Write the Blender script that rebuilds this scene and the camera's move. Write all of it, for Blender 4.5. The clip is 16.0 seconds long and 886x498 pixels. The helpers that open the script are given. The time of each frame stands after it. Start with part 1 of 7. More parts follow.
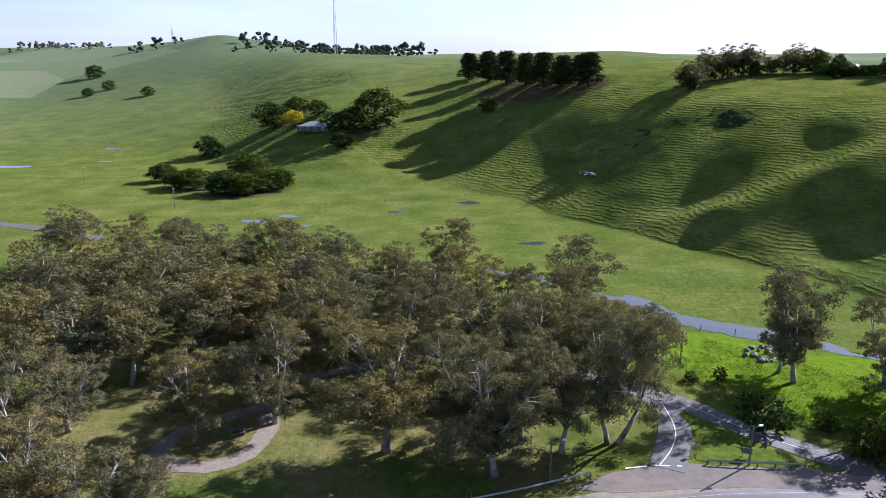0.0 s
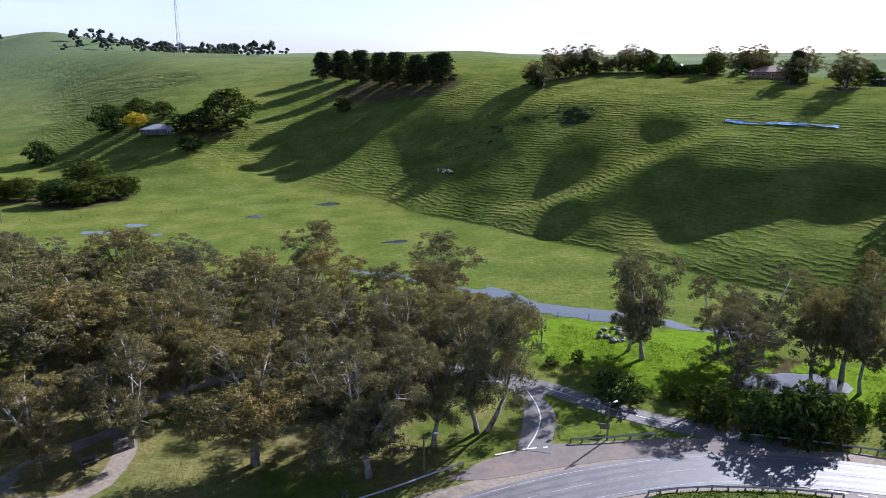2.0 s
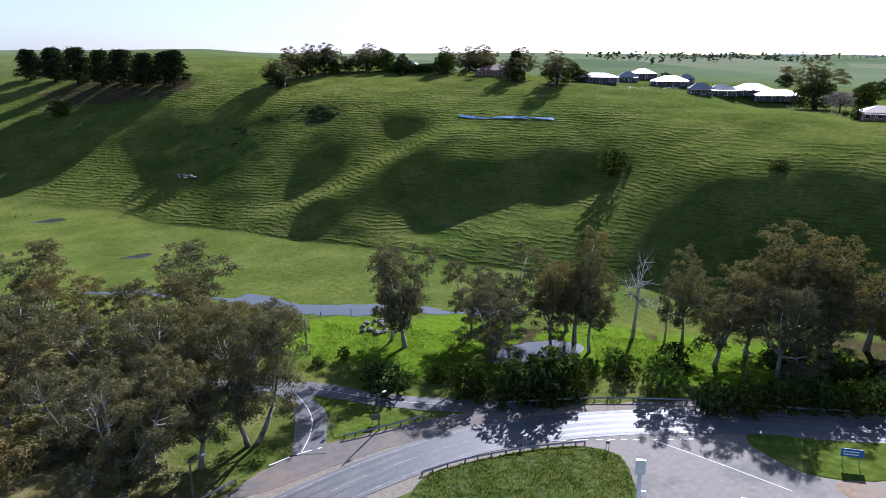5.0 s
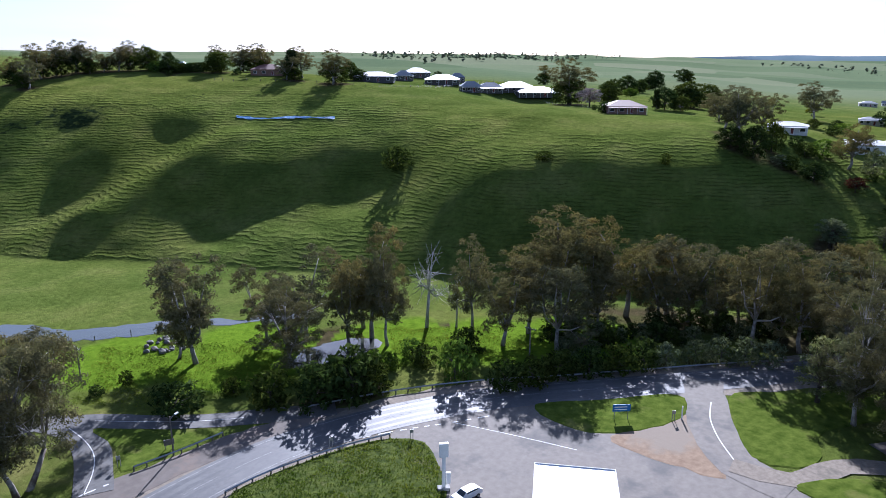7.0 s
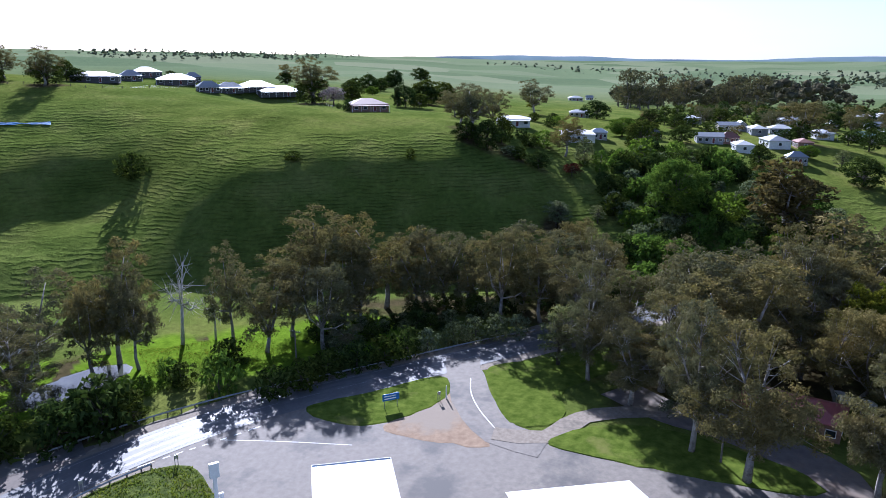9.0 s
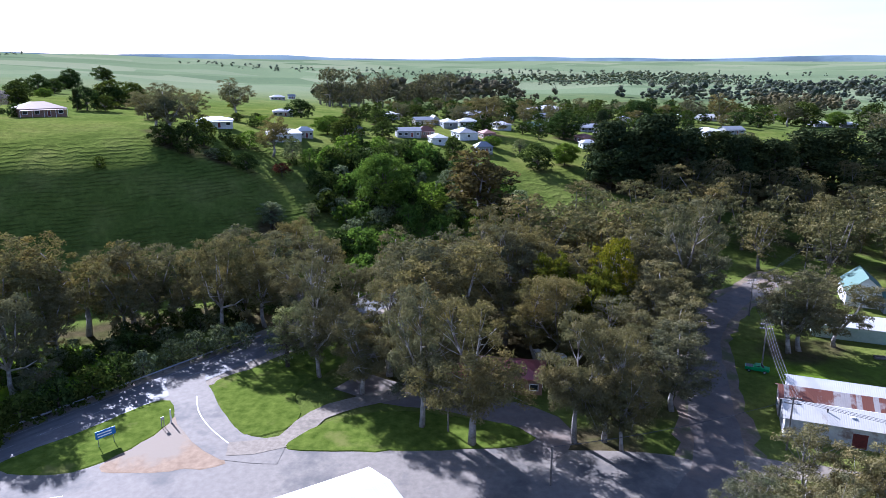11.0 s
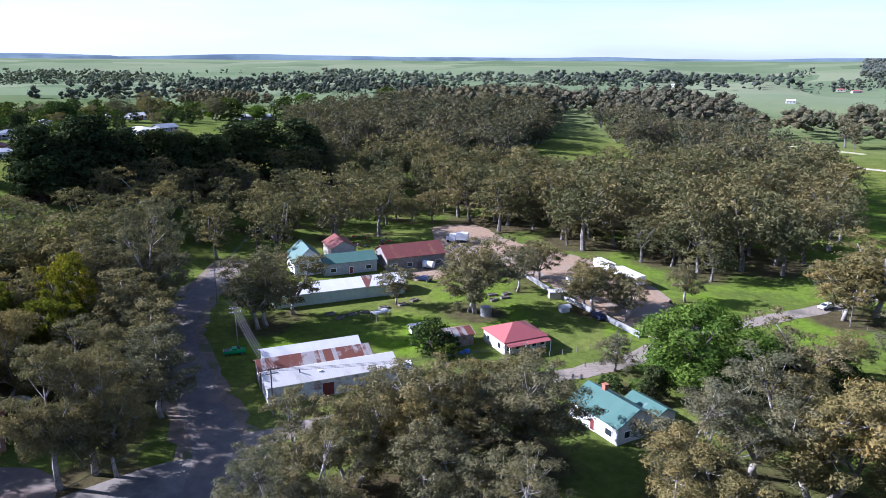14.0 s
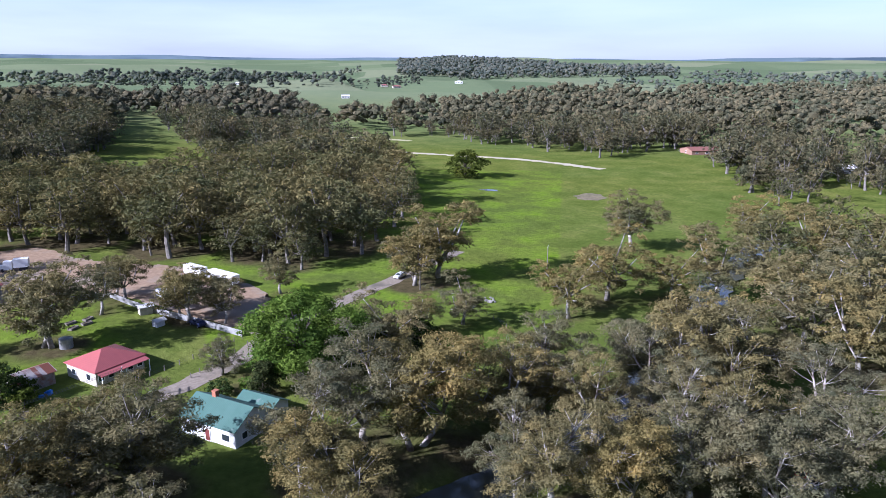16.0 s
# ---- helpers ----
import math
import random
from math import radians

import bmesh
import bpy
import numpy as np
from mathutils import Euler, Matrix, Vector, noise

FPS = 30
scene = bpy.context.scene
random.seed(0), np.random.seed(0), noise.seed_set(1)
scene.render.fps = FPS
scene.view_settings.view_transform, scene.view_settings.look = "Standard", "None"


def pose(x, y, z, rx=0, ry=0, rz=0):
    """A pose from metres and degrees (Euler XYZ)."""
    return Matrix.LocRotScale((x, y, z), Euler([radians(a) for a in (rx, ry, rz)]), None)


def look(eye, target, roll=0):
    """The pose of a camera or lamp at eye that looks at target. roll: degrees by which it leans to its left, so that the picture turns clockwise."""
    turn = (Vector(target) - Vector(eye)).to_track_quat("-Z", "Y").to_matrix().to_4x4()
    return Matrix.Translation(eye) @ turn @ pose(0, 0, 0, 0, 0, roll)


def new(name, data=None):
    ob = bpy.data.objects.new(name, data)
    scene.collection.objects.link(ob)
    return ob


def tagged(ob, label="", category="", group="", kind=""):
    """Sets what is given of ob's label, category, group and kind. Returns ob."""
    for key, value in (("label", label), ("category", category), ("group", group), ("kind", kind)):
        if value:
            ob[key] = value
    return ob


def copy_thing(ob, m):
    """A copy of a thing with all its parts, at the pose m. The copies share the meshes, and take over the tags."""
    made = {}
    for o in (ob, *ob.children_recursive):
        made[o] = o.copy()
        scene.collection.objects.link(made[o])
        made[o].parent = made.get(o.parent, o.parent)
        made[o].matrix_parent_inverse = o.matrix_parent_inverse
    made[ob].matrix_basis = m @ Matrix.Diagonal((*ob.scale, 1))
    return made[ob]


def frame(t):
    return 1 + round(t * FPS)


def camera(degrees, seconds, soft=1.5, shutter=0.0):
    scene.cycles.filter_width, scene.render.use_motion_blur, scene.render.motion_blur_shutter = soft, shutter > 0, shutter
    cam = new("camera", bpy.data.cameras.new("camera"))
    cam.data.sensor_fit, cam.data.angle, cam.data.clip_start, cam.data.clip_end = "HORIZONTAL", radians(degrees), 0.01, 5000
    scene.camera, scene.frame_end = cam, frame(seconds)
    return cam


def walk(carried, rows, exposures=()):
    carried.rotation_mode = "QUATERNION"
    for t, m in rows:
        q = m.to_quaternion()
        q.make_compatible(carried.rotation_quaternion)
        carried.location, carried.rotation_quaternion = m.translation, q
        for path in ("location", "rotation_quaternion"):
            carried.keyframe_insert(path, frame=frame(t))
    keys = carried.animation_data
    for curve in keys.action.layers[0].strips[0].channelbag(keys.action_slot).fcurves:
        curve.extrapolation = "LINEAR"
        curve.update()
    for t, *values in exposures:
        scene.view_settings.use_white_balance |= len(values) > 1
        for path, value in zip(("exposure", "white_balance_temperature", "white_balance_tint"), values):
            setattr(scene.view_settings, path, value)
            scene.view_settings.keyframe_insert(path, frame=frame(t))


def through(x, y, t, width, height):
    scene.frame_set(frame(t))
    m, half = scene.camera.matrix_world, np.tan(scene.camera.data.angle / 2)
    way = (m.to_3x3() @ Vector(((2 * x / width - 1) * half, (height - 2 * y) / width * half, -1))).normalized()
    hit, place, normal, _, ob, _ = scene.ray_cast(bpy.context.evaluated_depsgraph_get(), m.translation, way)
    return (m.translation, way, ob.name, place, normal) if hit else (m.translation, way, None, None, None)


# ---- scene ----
# ---- camera: a drone that turns to its right where it hovers ----
cam = camera(64.44, 16.0, 0.6)
EYE = (0, 0, 60)
PITCH, ROLL = -14.606, 0.228
YAW = [(0.0, 0.0), (0.5, 2.63), (1.0, 5.46), (1.5, 8.47), (2.0, 11.49), (2.5, 14.51), (3.0, 17.58), (3.5, 20.73), (4.0, 24.23), 
    (4.5, 27.85), (5.0, 31.78), (5.5, 35.89), (6.0, 40.22), (6.5, 44.67), (7.0, 49.24), (7.5, 54.02), (8.0, 58.93), (8.5, 64.14), 
    (9.0, 69.46), (9.5, 74.97), (10.0, 80.63), (10.5, 86.61), (11.0, 92.88), (11.5, 99.5), (12.0, 106.4), (12.5, 113.66), (13.0, 121.18), 
    (13.5, 128.72), (14.0, 136.35), (14.5, 144.47), (15.0, 152.76), (15.5, 161.26), (16.0, 169.93)]
walk(cam, [(t, pose(*EYE, 0, 0, -a) @ pose(0, 0, 0, 90 + PITCH) @ pose(0, 0, 0, 0, 0, ROLL)) for t, a in YAW],
     [(0, 1.52, 5400, 24), (3, 1.46, 5350, 23), (5.5, 1.35, 5200, 22), (8.5, 1.45, 5050, 22), (11, 1.90, 5000, 25), (12.5, 1.90, 4980, 26), (14, 1.78, 5050, 27), (16, 1.50, 5100, 28)])

# ---- light: a morning sun through a thin veil of high cloud ----
SUN_AZ, SUN_EL = 55.0, 28.7
world = bpy.data.worlds.new("sky")
scene.world = world
world.use_nodes = True
wn, wl = world.node_tree.nodes, world.node_tree.links
sky = wn.new("ShaderNodeTexSky")
sky.sky_type, sky.sun_disc = "NISHITA", False
sky.sun_elevation, sky.sun_rotation = radians(SUN_EL), radians(SUN_AZ)
sky.dust_density, sky.air_density, sky.ozone_density, sky.altitude = 1.2, 1.0, 2.0, 150
stretch = wn.new("ShaderNodeMapping")
stretch.inputs["Scale"].default_value = (1.2, 1.2, 9.0)
wl.new(wn.new("ShaderNodeTexCoord").outputs["Generated"], stretch.inputs["Vector"])
cirrus = wn.new("ShaderNodeTexNoise")
cirrus.inputs["Scale"].default_value, cirrus.inputs["Detail"].default_value = 1.7, 6
wl.new(stretch.outputs["Vector"], cirrus.inputs["Vector"])
veil = wn.new("ShaderNodeMapRange")
veil.inputs["From Min"].default_value, veil.inputs["From Max"].default_value = 0.35, 0.7
veil.inputs["To Min"].default_value, veil.inputs["To Max"].default_value = 0.30, 0.75
wl.new(cirrus.outputs["Fac"], veil.inputs["Value"])
thin = wn.new("ShaderNodeMix")
thin.data_type = "RGBA"
thin.inputs["B"].default_value = (7.2, 7.9, 8.6, 1)
# the veil lies low over the horizon and thins towards the zenith
up_ = wn.new("ShaderNodeSeparateXYZ")
wl.new(wn["Texture Coordinate"].outputs["Generated"], up_.inputs[0])
fade = wn.new("ShaderNodeMapRange")
fade.inputs["From Min"].default_value, fade.inputs["From Max"].default_value = 0.05, 0.65
fade.inputs["To Min"].default_value, fade.inputs["To Max"].default_value = 1.0, 0.08
wl.new(up_.outputs["Z"], fade.inputs["Value"])
low_veil = wn.new("ShaderNodeMath")
low_veil.operation = "MULTIPLY"
wl.new(veil.outputs["Result"], low_veil.inputs[0]), wl.new(fade.outputs["Result"], low_veil.inputs[1])
wl.new(low_veil.outputs[0], thin.inputs["Factor"])
wl.new(sky.outputs["Color"], thin.inputs["A"])
wn["Background"].inputs["Strength"].default_value = 0.050
wl.new(thin.outputs["Result"], wn["Background"].inputs["Color"])
sun = new("sun", bpy.data.lights.new("sun", "SUN"))
sun.data.energy, sun.data.angle, sun.data.color = 5.0, radians(0.6), (1.0, 0.94, 0.83)
sa, se = radians(SUN_AZ), radians(SUN_EL)
sun.matrix_world = look((300 * math.sin(sa) * math.cos(se), 300 * math.cos(sa) * math.cos(se), 300 * math.sin(se)), (0, 0, 0))


# ---- materials ----
def nodes_of(name):
    m = bpy.data.materials.new(name)
    m.use_nodes = True
    n = m.node_tree.nodes
    return m, n, m.node_tree.links, n["Principled BSDF"]


def noise_node(n, l, vec, scale, detail=4, rough=0.6):
    t = n.new("ShaderNodeTexNoise")
    t.inputs["Scale"].default_value, t.inputs["Detail"].default_value, t.inputs["Roughness"].default_value = scale, detail, rough
    l.new(vec, t.inputs["Vector"])
    return t


def ramp(n, l, fac, stops):
    r = n.new("ShaderNodeValToRGB")
    el = r.color_ramp.elements
    while len(el) < len(stops):
        el.new(0.5)
    for e, (p, c) in zip(el, stops):
        e.position, e.color = p, (*c, 1)
    l.new(fac, r.inputs["Fac"])
    return r


def mixc(n, l, fac, a, b, blend="MIX"):
    m = n.new("ShaderNodeMix")
    m.data_type, m.blend_type = "RGBA", blend
    for sock, v in ((m.inputs["Factor"], fac), (m.inputs["A"], a), (m.inputs["B"], b)):
        if isinstance(v, (int, float)):
            sock.default_value = v
        elif isinstance(v, tuple):
            sock.default_value = (*v, 1)
        else:
            l.new(v, sock)
    return m.outputs["Result"]


def mathn(n, l, op, a, b=0.0, clamp=False):
    m = n.new("ShaderNodeMath")
    m.operation, m.use_clamp = op, clamp
    for sock, v in zip(m.inputs, (a, b)):
        if isinstance(v, (int, float)):
            sock.default_value = v
        else:
            l.new(v, sock)
    return m.outputs[0]


def surface(name, dark, light, scale=1.0, rough=0.8, metal=0.0, bump=0.05, stain=None, stain_scale=0.15, stain_at=0.62, vary=0.0, spec=0.3):
    """A weathered surface: grain between two colours, large stains, fine relief."""
    m, n, l, p = nodes_of(name)
    tc = n.new("ShaderNodeTexCoord").outputs["Object"]
    a = noise_node(n, l, tc, scale, 6)
    col = ramp(n, l, a.outputs["Fac"], [(0.3, dark), (0.7, light)]).outputs["Color"]
    b = noise_node(n, l, tc, stain_scale, 5)
    if stain:
        f = ramp(n, l, b.outputs["Fac"], [(stain_at - 0.06, (0, 0, 0)), (stain_at + 0.06, (1, 1, 1))]).outputs["Color"]
        col = mixc(n, l, f, col, stain)
    else:
        f = ramp(n, l, b.outputs["Fac"], [(0.3, (0.82, 0.82, 0.82)), (0.7, (1.1, 1.1, 1.1))]).outputs["Color"]
        col = mixc(n, l, 1.0, col, f, "MULTIPLY")
    if vary:
        oi = n.new("ShaderNodeObjectInfo").outputs["Random"]
        v = ramp(n, l, oi, [(0.0, (1 - vary,) * 3), (1.0, (1 + vary,) * 3)]).outputs["Color"]
        col = mixc(n, l, 1.0, col, v, "MULTIPLY")
    l.new(col, p.inputs["Base Color"])
    p.inputs["Roughness"].default_value, p.inputs["Metallic"].default_value = rough, metal
    p.inputs["Specular IOR Level"].default_value = spec
    if bump:
        bn = n.new("ShaderNodeBump")
        bn.inputs["Distance"].default_value = bump
        l.new(a.outputs["Fac"], bn.inputs["Height"])
        l.new(bn.outputs["Normal"], p.inputs["Normal"])
    return m


def corrugated(name, base, base2, rust=None, rust_at=0.6, rough=0.45, metal=0.3, pitch=0.35):
    """Sheet-metal roofing: ribs down the slope, sheet-to-sheet tone, rust."""
    m, n, l, p = nodes_of(name)
    tc = n.new("ShaderNodeTexCoord").outputs["Object"]
    sx = n.new("ShaderNodeSeparateXYZ")
    l.new(tc, sx.inputs[0])
    wav = mathn(n, l, "SINE", mathn(n, l, "MULTIPLY", sx.outputs["X"], 6.283 / pitch))
    sheet = n.new("ShaderNodeTexWhiteNoise")
    sheet.noise_dimensions = "1D"
    l.new(mathn(n, l, "FLOOR", mathn(n, l, "MULTIPLY", sx.outputs["X"], 1.15)), sheet.inputs["W"])
    g = noise_node(n, l, tc, 0.7, 6)
    col = mixc(n, l, mathn(n, l, "MULTIPLY", sheet.outputs["Value"], 0.45), base, base2)
    col = mixc(n, l, 0.5, col, ramp(n, l, g.outputs["Fac"], [(0.3, base2), (0.7, base)]).outputs["Color"])
    if rust:
        rn = noise_node(n, l, tc, 0.28, 6, 0.7)
        both = mathn(n, l, "ADD", mathn(n, l, "MULTIPLY", rn.outputs["Fac"], 0.75), mathn(n, l, "MULTIPLY", sheet.outputs["Value"], 0.25))
        f = ramp(n, l, both, [(rust_at - 0.05, (0, 0, 0)), (rust_at + 0.05, (1, 1, 1))]).outputs["Color"]
        col = mixc(n, l, f, col, rust)
    l.new(col, p.inputs["Base Color"])
    p.inputs["Roughness"].default_value, p.inputs["Metallic"].default_value = rough, metal
    bn = n.new("ShaderNodeBump")
    bn.inputs["Distance"].default_value = 0.006
    l.new(wav, bn.inputs["Height"])
    l.new(bn.outputs["Normal"], p.inputs["Normal"])
    return m


def foliage(name, dark, mid, light, through=0.3, shift=0.25):
    m, n, l, p = nodes_of(name)
    geo = n.new("ShaderNodeNewGeometry")
    isl = geo.outputs["Random Per Island"]
    col = ramp(n, l, isl, [(0.0, dark), (0.55, mid), (1.0, light)]).outputs["Color"]
    tc = n.new("ShaderNodeTexCoord").outputs["Object"]
    big = noise_node(n, l, tc, 0.22, 3)
    col = mixc(n, l, 1.0, col, ramp(n, l, big.outputs["Fac"], [(0.3, (0.78, 0.84, 0.86)), (0.7, (1.2, 1.1, 0.95))]).outputs["Color"], "MULTIPLY")
    vast = noise_node(n, l, tc, 0.05, 2)
    col = mixc(n, l, 1.0, col, ramp(n, l, vast.outputs["Fac"], [(0.35, (0.68, 0.78, 0.76)), (0.65, (1.28, 1.16, 1.04))]).outputs["Color"], "MULTIPLY")
    oi = n.new("ShaderNodeObjectInfo").outputs["Random"]
    col = mixc(n, l, 1.0, col, ramp(n, l, oi, [(0.0, (1 - shift, 1 - shift * 0.6, 1)), (0.5, (1, 1, 0.95)), (1.0, (1 + shift, 1 + shift * 0.5, 0.8))]).outputs["Color"], "MULTIPLY")
    out = n["Material Output"]
    d, t, mx = n.new("ShaderNodeBsdfDiffuse"), n.new("ShaderNodeBsdfTranslucent"), n.new("ShaderNodeMixShader")
    mx.inputs["Fac"].default_value = through
    l.new(col, d.inputs["Color"])
    l.new(mixc(n, l, 1.0, col, (1.1, 1.15, 0.75), "MULTIPLY"), t.inputs["Color"])
    l.new(d.outputs[0], mx.inputs[1]), l.new(t.outputs[0], mx.inputs[2])
    l.new(mx.outputs[0], out.inputs["Surface"])
    n.remove(p)
    return m


def ground_material():
    m, n, l, p = nodes_of("pasture")
    pos = n.new("ShaderNodeTexCoord").outputs["Object"]
    fine, mid_, big = noise_node(n, l, pos, 0.55, 8, 0.7), noise_node(n, l, pos, 0.06, 6), noise_node(n, l, pos, 0.009, 5)
    grass = ramp(n, l, mid_.outputs["Fac"], [(0.3, (0.060, 0.083, 0.017)), (0.5, (0.088, 0.111, 0.025)), (0.72, (0.128, 0.138, 0.040))]).outputs["Color"]
    grass = mixc(n, l, 1.0, grass, ramp(n, l, big.outputs["Fac"], [(0.3, (0.85, 0.95, 0.9)), (0.7, (1.2, 1.1, 1.0))]).outputs["Color"], "MULTIPLY")
    grass = mixc(n, l, 1.0, grass, ramp(n, l, fine.outputs["Fac"], [(0.25, (0.6, 0.62, 0.6)), (0.75, (1.3, 1.28, 1.2))]).outputs["Color"], "MULTIPLY")

    def layer(col, attr, colours, tex, lo, hi):
        a = n.new("ShaderNodeAttribute")
        a.attribute_name = attr
        f = mathn(n, l, "ADD", a.outputs["Fac"], mathn(n, l, "MULTIPLY", mathn(n, l, "SUBTRACT", tex, 0.5), 1.2))
        f = ramp(n, l, f, [(lo, (0, 0, 0)), (hi, (1, 1, 1))]).outputs["Color"]
        c = ramp(n, l, fine.outputs["Fac"], [(0.3, colours[0]), (0.7, colours[1])]).outputs["Color"]
        return mixc(n, l, f, col, c)
    # far fields: paddock by paddock, with distance haze mixed into the colours
    cells = n.new("ShaderNodeTexVoronoi")
    cells.inputs["Scale"].default_value = 0.0035
    l.new(pos, cells.inputs["Vector"])
    hazed_crop = ramp(n, l, cells.outputs["Color"], [(0.1, (0.085, 0.118, 0.072)), (0.5, (0.130, 0.165, 0.098)), (0.9, (0.185, 0.200, 0.130))]).outputs["Color"]
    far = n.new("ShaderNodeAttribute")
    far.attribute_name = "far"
    col = mixc(n, l, mathn(n, l, "MULTIPLY", far.outputs["Fac"], 0.75), grass, hazed_crop)
    col = layer(col, "lush", ((0.062, 0.108, 0.007), (0.130, 0.205, 0.014)), mid_.outputs["Fac"], 0.35, 0.65)
    col = layer(col, "dry", ((0.096, 0.083, 0.029), (0.192, 0.160, 0.070)), mid_.outputs["Fac"], 0.35, 0.7)
    col = layer(col, "litter", ((0.035, 0.032, 0.014), (0.083, 0.067, 0.035)), mid_.outputs["Fac"], 0.40, 0.75)
    col = layer(col, "scrub", ((0.014, 0.022, 0.008), (0.038, 0.054, 0.019)), noise_node(n, l, pos, 0.25, 5).outputs["Fac"], 0.55, 0.65)
    l.new(col, p.inputs["Base Color"])
    p.inputs["Roughness"].default_value, p.inputs["Specular IOR Level"].default_value = 1.0, 0.0
    # sheep and cattle terraces run level across the steep faces
    xyz = n.new("ShaderNodeSeparateXYZ")
    l.new(pos, xyz.inputs[0])
    wob = noise_node(n, l, pos, 0.11, 6, 0.62)
    lev = mathn(n, l, "ADD", mathn(n, l, "MULTIPLY", xyz.outputs["Z"], 6.283 / 0.95), mathn(n, l, "MULTIPLY", wob.outputs["Fac"], 19.0))
    step = mathn(n, l, "MULTIPLY", mathn(n, l, "ADD", mathn(n, l, "SINE", lev), 1.0), 0.5)
    st = n.new("ShaderNodeAttribute")
    st.attribute_name = "steep"
    brk = ramp(n, l, noise_node(n, l, pos, 0.16, 5).outputs["Fac"], [(0.40, (0.0, 0.0, 0.0)), (0.58, (1, 1, 1))]).outputs["Color"]
    step = mathn(n, l, "MULTIPLY", mathn(n, l, "MULTIPLY", mathn(n, l, "POWER", step, 2.0), st.outputs["Fac"]), brk)
    tuft = mathn(n, l, "MULTIPLY", fine.outputs["Fac"], 0.9)
    b1, b2, b3 = n.new("ShaderNodeBump"), n.new("ShaderNodeBump"), n.new("ShaderNodeBump")
    hum = mathn(n, l, "MULTIPLY", noise_node(n, l, pos, 0.13, 5, 0.62).outputs["Fac"], st.outputs["Fac"])
    b3.inputs["Distance"].default_value = 1.5
    l.new(hum, b3.inputs["Height"])
    l.new(b3.outputs["Normal"], b1.inputs["Normal"])
    # upright blades: grass on a slope is lit more like level grass
    lean_ = n.new("ShaderNodeVectorMath")
    lean_.operation = "ADD"
    lean_.inputs[1].default_value = (0, 0, 0.12)
    l.new(n.new("ShaderNodeNewGeometry").outputs["Normal"], lean_.inputs[0])
    unit = n.new("ShaderNodeVectorMath")
    unit.operation = "NORMALIZE"
    l.new(lean_.outputs[0], unit.inputs[0])
    l.new(unit.outputs[0], b3.inputs["Normal"])
    b1.inputs["Distance"].default_value, b2.inputs["Distance"].default_value = 0.52, 0.36
    l.new(step, b1.inputs["Height"]), l.new(tuft, b2.inputs["Height"])
    l.new(b1.outputs["Normal"], b2.inputs["Normal"])
    l.new(b2.outputs["Normal"], p.inputs["Normal"])
    return m


PASTURE = ground_material()
TURF = surface("mown_turf", (0.042, 0.066, 0.009), (0.104, 0.134, 0.022), 0.55, 0.95, 0, 0.15, (0.120, 0.126, 0.034), 0.12, 0.66, spec=0.0)
ROUGH_GRASS = surface("rough_grass", (0.026, 0.042, 0.006), (0.080, 0.098, 0.015), 0.7, 0.95, 0, 0.5, (0.10, 0.095, 0.035), 0.2, 0.64, spec=0.05)
ASPHALT = surface("asphalt", (0.078, 0.077, 0.077), (0.105, 0.104, 0.103), 1.5, 0.60, 0, 0.01, (0.120, 0.118, 0.113), 0.12, 0.55, spec=0.24)
WHEEL_TRACK = surface("worn_wheel_track", (0.066, 0.066, 0.067), (0.088, 0.088, 0.089), 1.1, 0.50, 0, 0.005, (0.098, 0.097, 0.095), 0.2, 0.58, spec=0.26)
WORN_PAINT = surface("worn_road_paint", (0.20, 0.20, 0.195), (0.34, 0.34, 0.33), 3, 0.75, 0, 0, (0.13, 0.13, 0.13), 0.9, 0.56)
OLD_ASPHALT = surface("worn_asphalt", (0.130, 0.114, 0.095), (0.180, 0.160, 0.134), 0.9, 0.8, 0, 0.01, (0.085, 0.080, 0.073), 0.1, 0.58, spec=0.2)
DARK_ASPHALT = surface("shaded_lane_asphalt", (0.068, 0.065, 0.062), (0.102, 0.099, 0.093), 1.2, 0.7, 0, 0.01, (0.099, 0.087, 0.068), 0.1, 0.6)
GRAVEL = surface("gravel", (0.140, 0.116, 0.088), (0.230, 0.195, 0.150), 1.4, 0.95, 0, 0.03, (0.099, 0.087, 0.065), 0.1, 0.6)
DIRT = surface("red_dirt", (0.161, 0.105, 0.062), (0.260, 0.186, 0.118), 0.8, 0.95, 0, 0.04, (0.205, 0.167, 0.124), 0.08, 0.55)
STREET_SEAL = surface("dusty_street_seal", (0.105, 0.090, 0.078), (0.150, 0.130, 0.112), 0.5, 0.85, 0, 0.01, (0.175, 0.135, 0.105), 0.12, 0.56, spec=0.15)
STREET_DIRT = surface("brown_verge", (0.120, 0.088, 0.060), (0.180, 0.138, 0.098), 0.7, 0.95, 0, 0.03, (0.085, 0.090, 0.035), 0.2, 0.56)
PAINT = surface("road_paint", (0.450, 0.450, 0.435), (0.600, 0.600, 0.585), 3, 0.7, 0, 0, (0.300, 0.300, 0.300), 0.8, 0.68)
WATER_M, _n, _l, _p = nodes_of("still_water")
_p.inputs["Base Color"].default_value, _p.inputs["Roughness"].default_value, _p.inputs["Specular IOR Level"].default_value = (0.05, 0.055, 0.045, 1), 0.06, 1.0
_w = noise_node(_n, _l, _n.new("ShaderNodeTexCoord").outputs["Object"], 1.6, 3)
_b = _n.new("ShaderNodeBump")
_b.inputs["Distance"].default_value = 0.012
_l.new(_w.outputs["Fac"], _b.inputs["Height"]), _l.new(_b.outputs["Normal"], _p.inputs["Normal"])
GUM_LEAF = foliage("gum_leaves", (0.100, 0.092, 0.053), (0.134, 0.122, 0.070), (0.174, 0.158, 0.094), 0.24, 0.18)
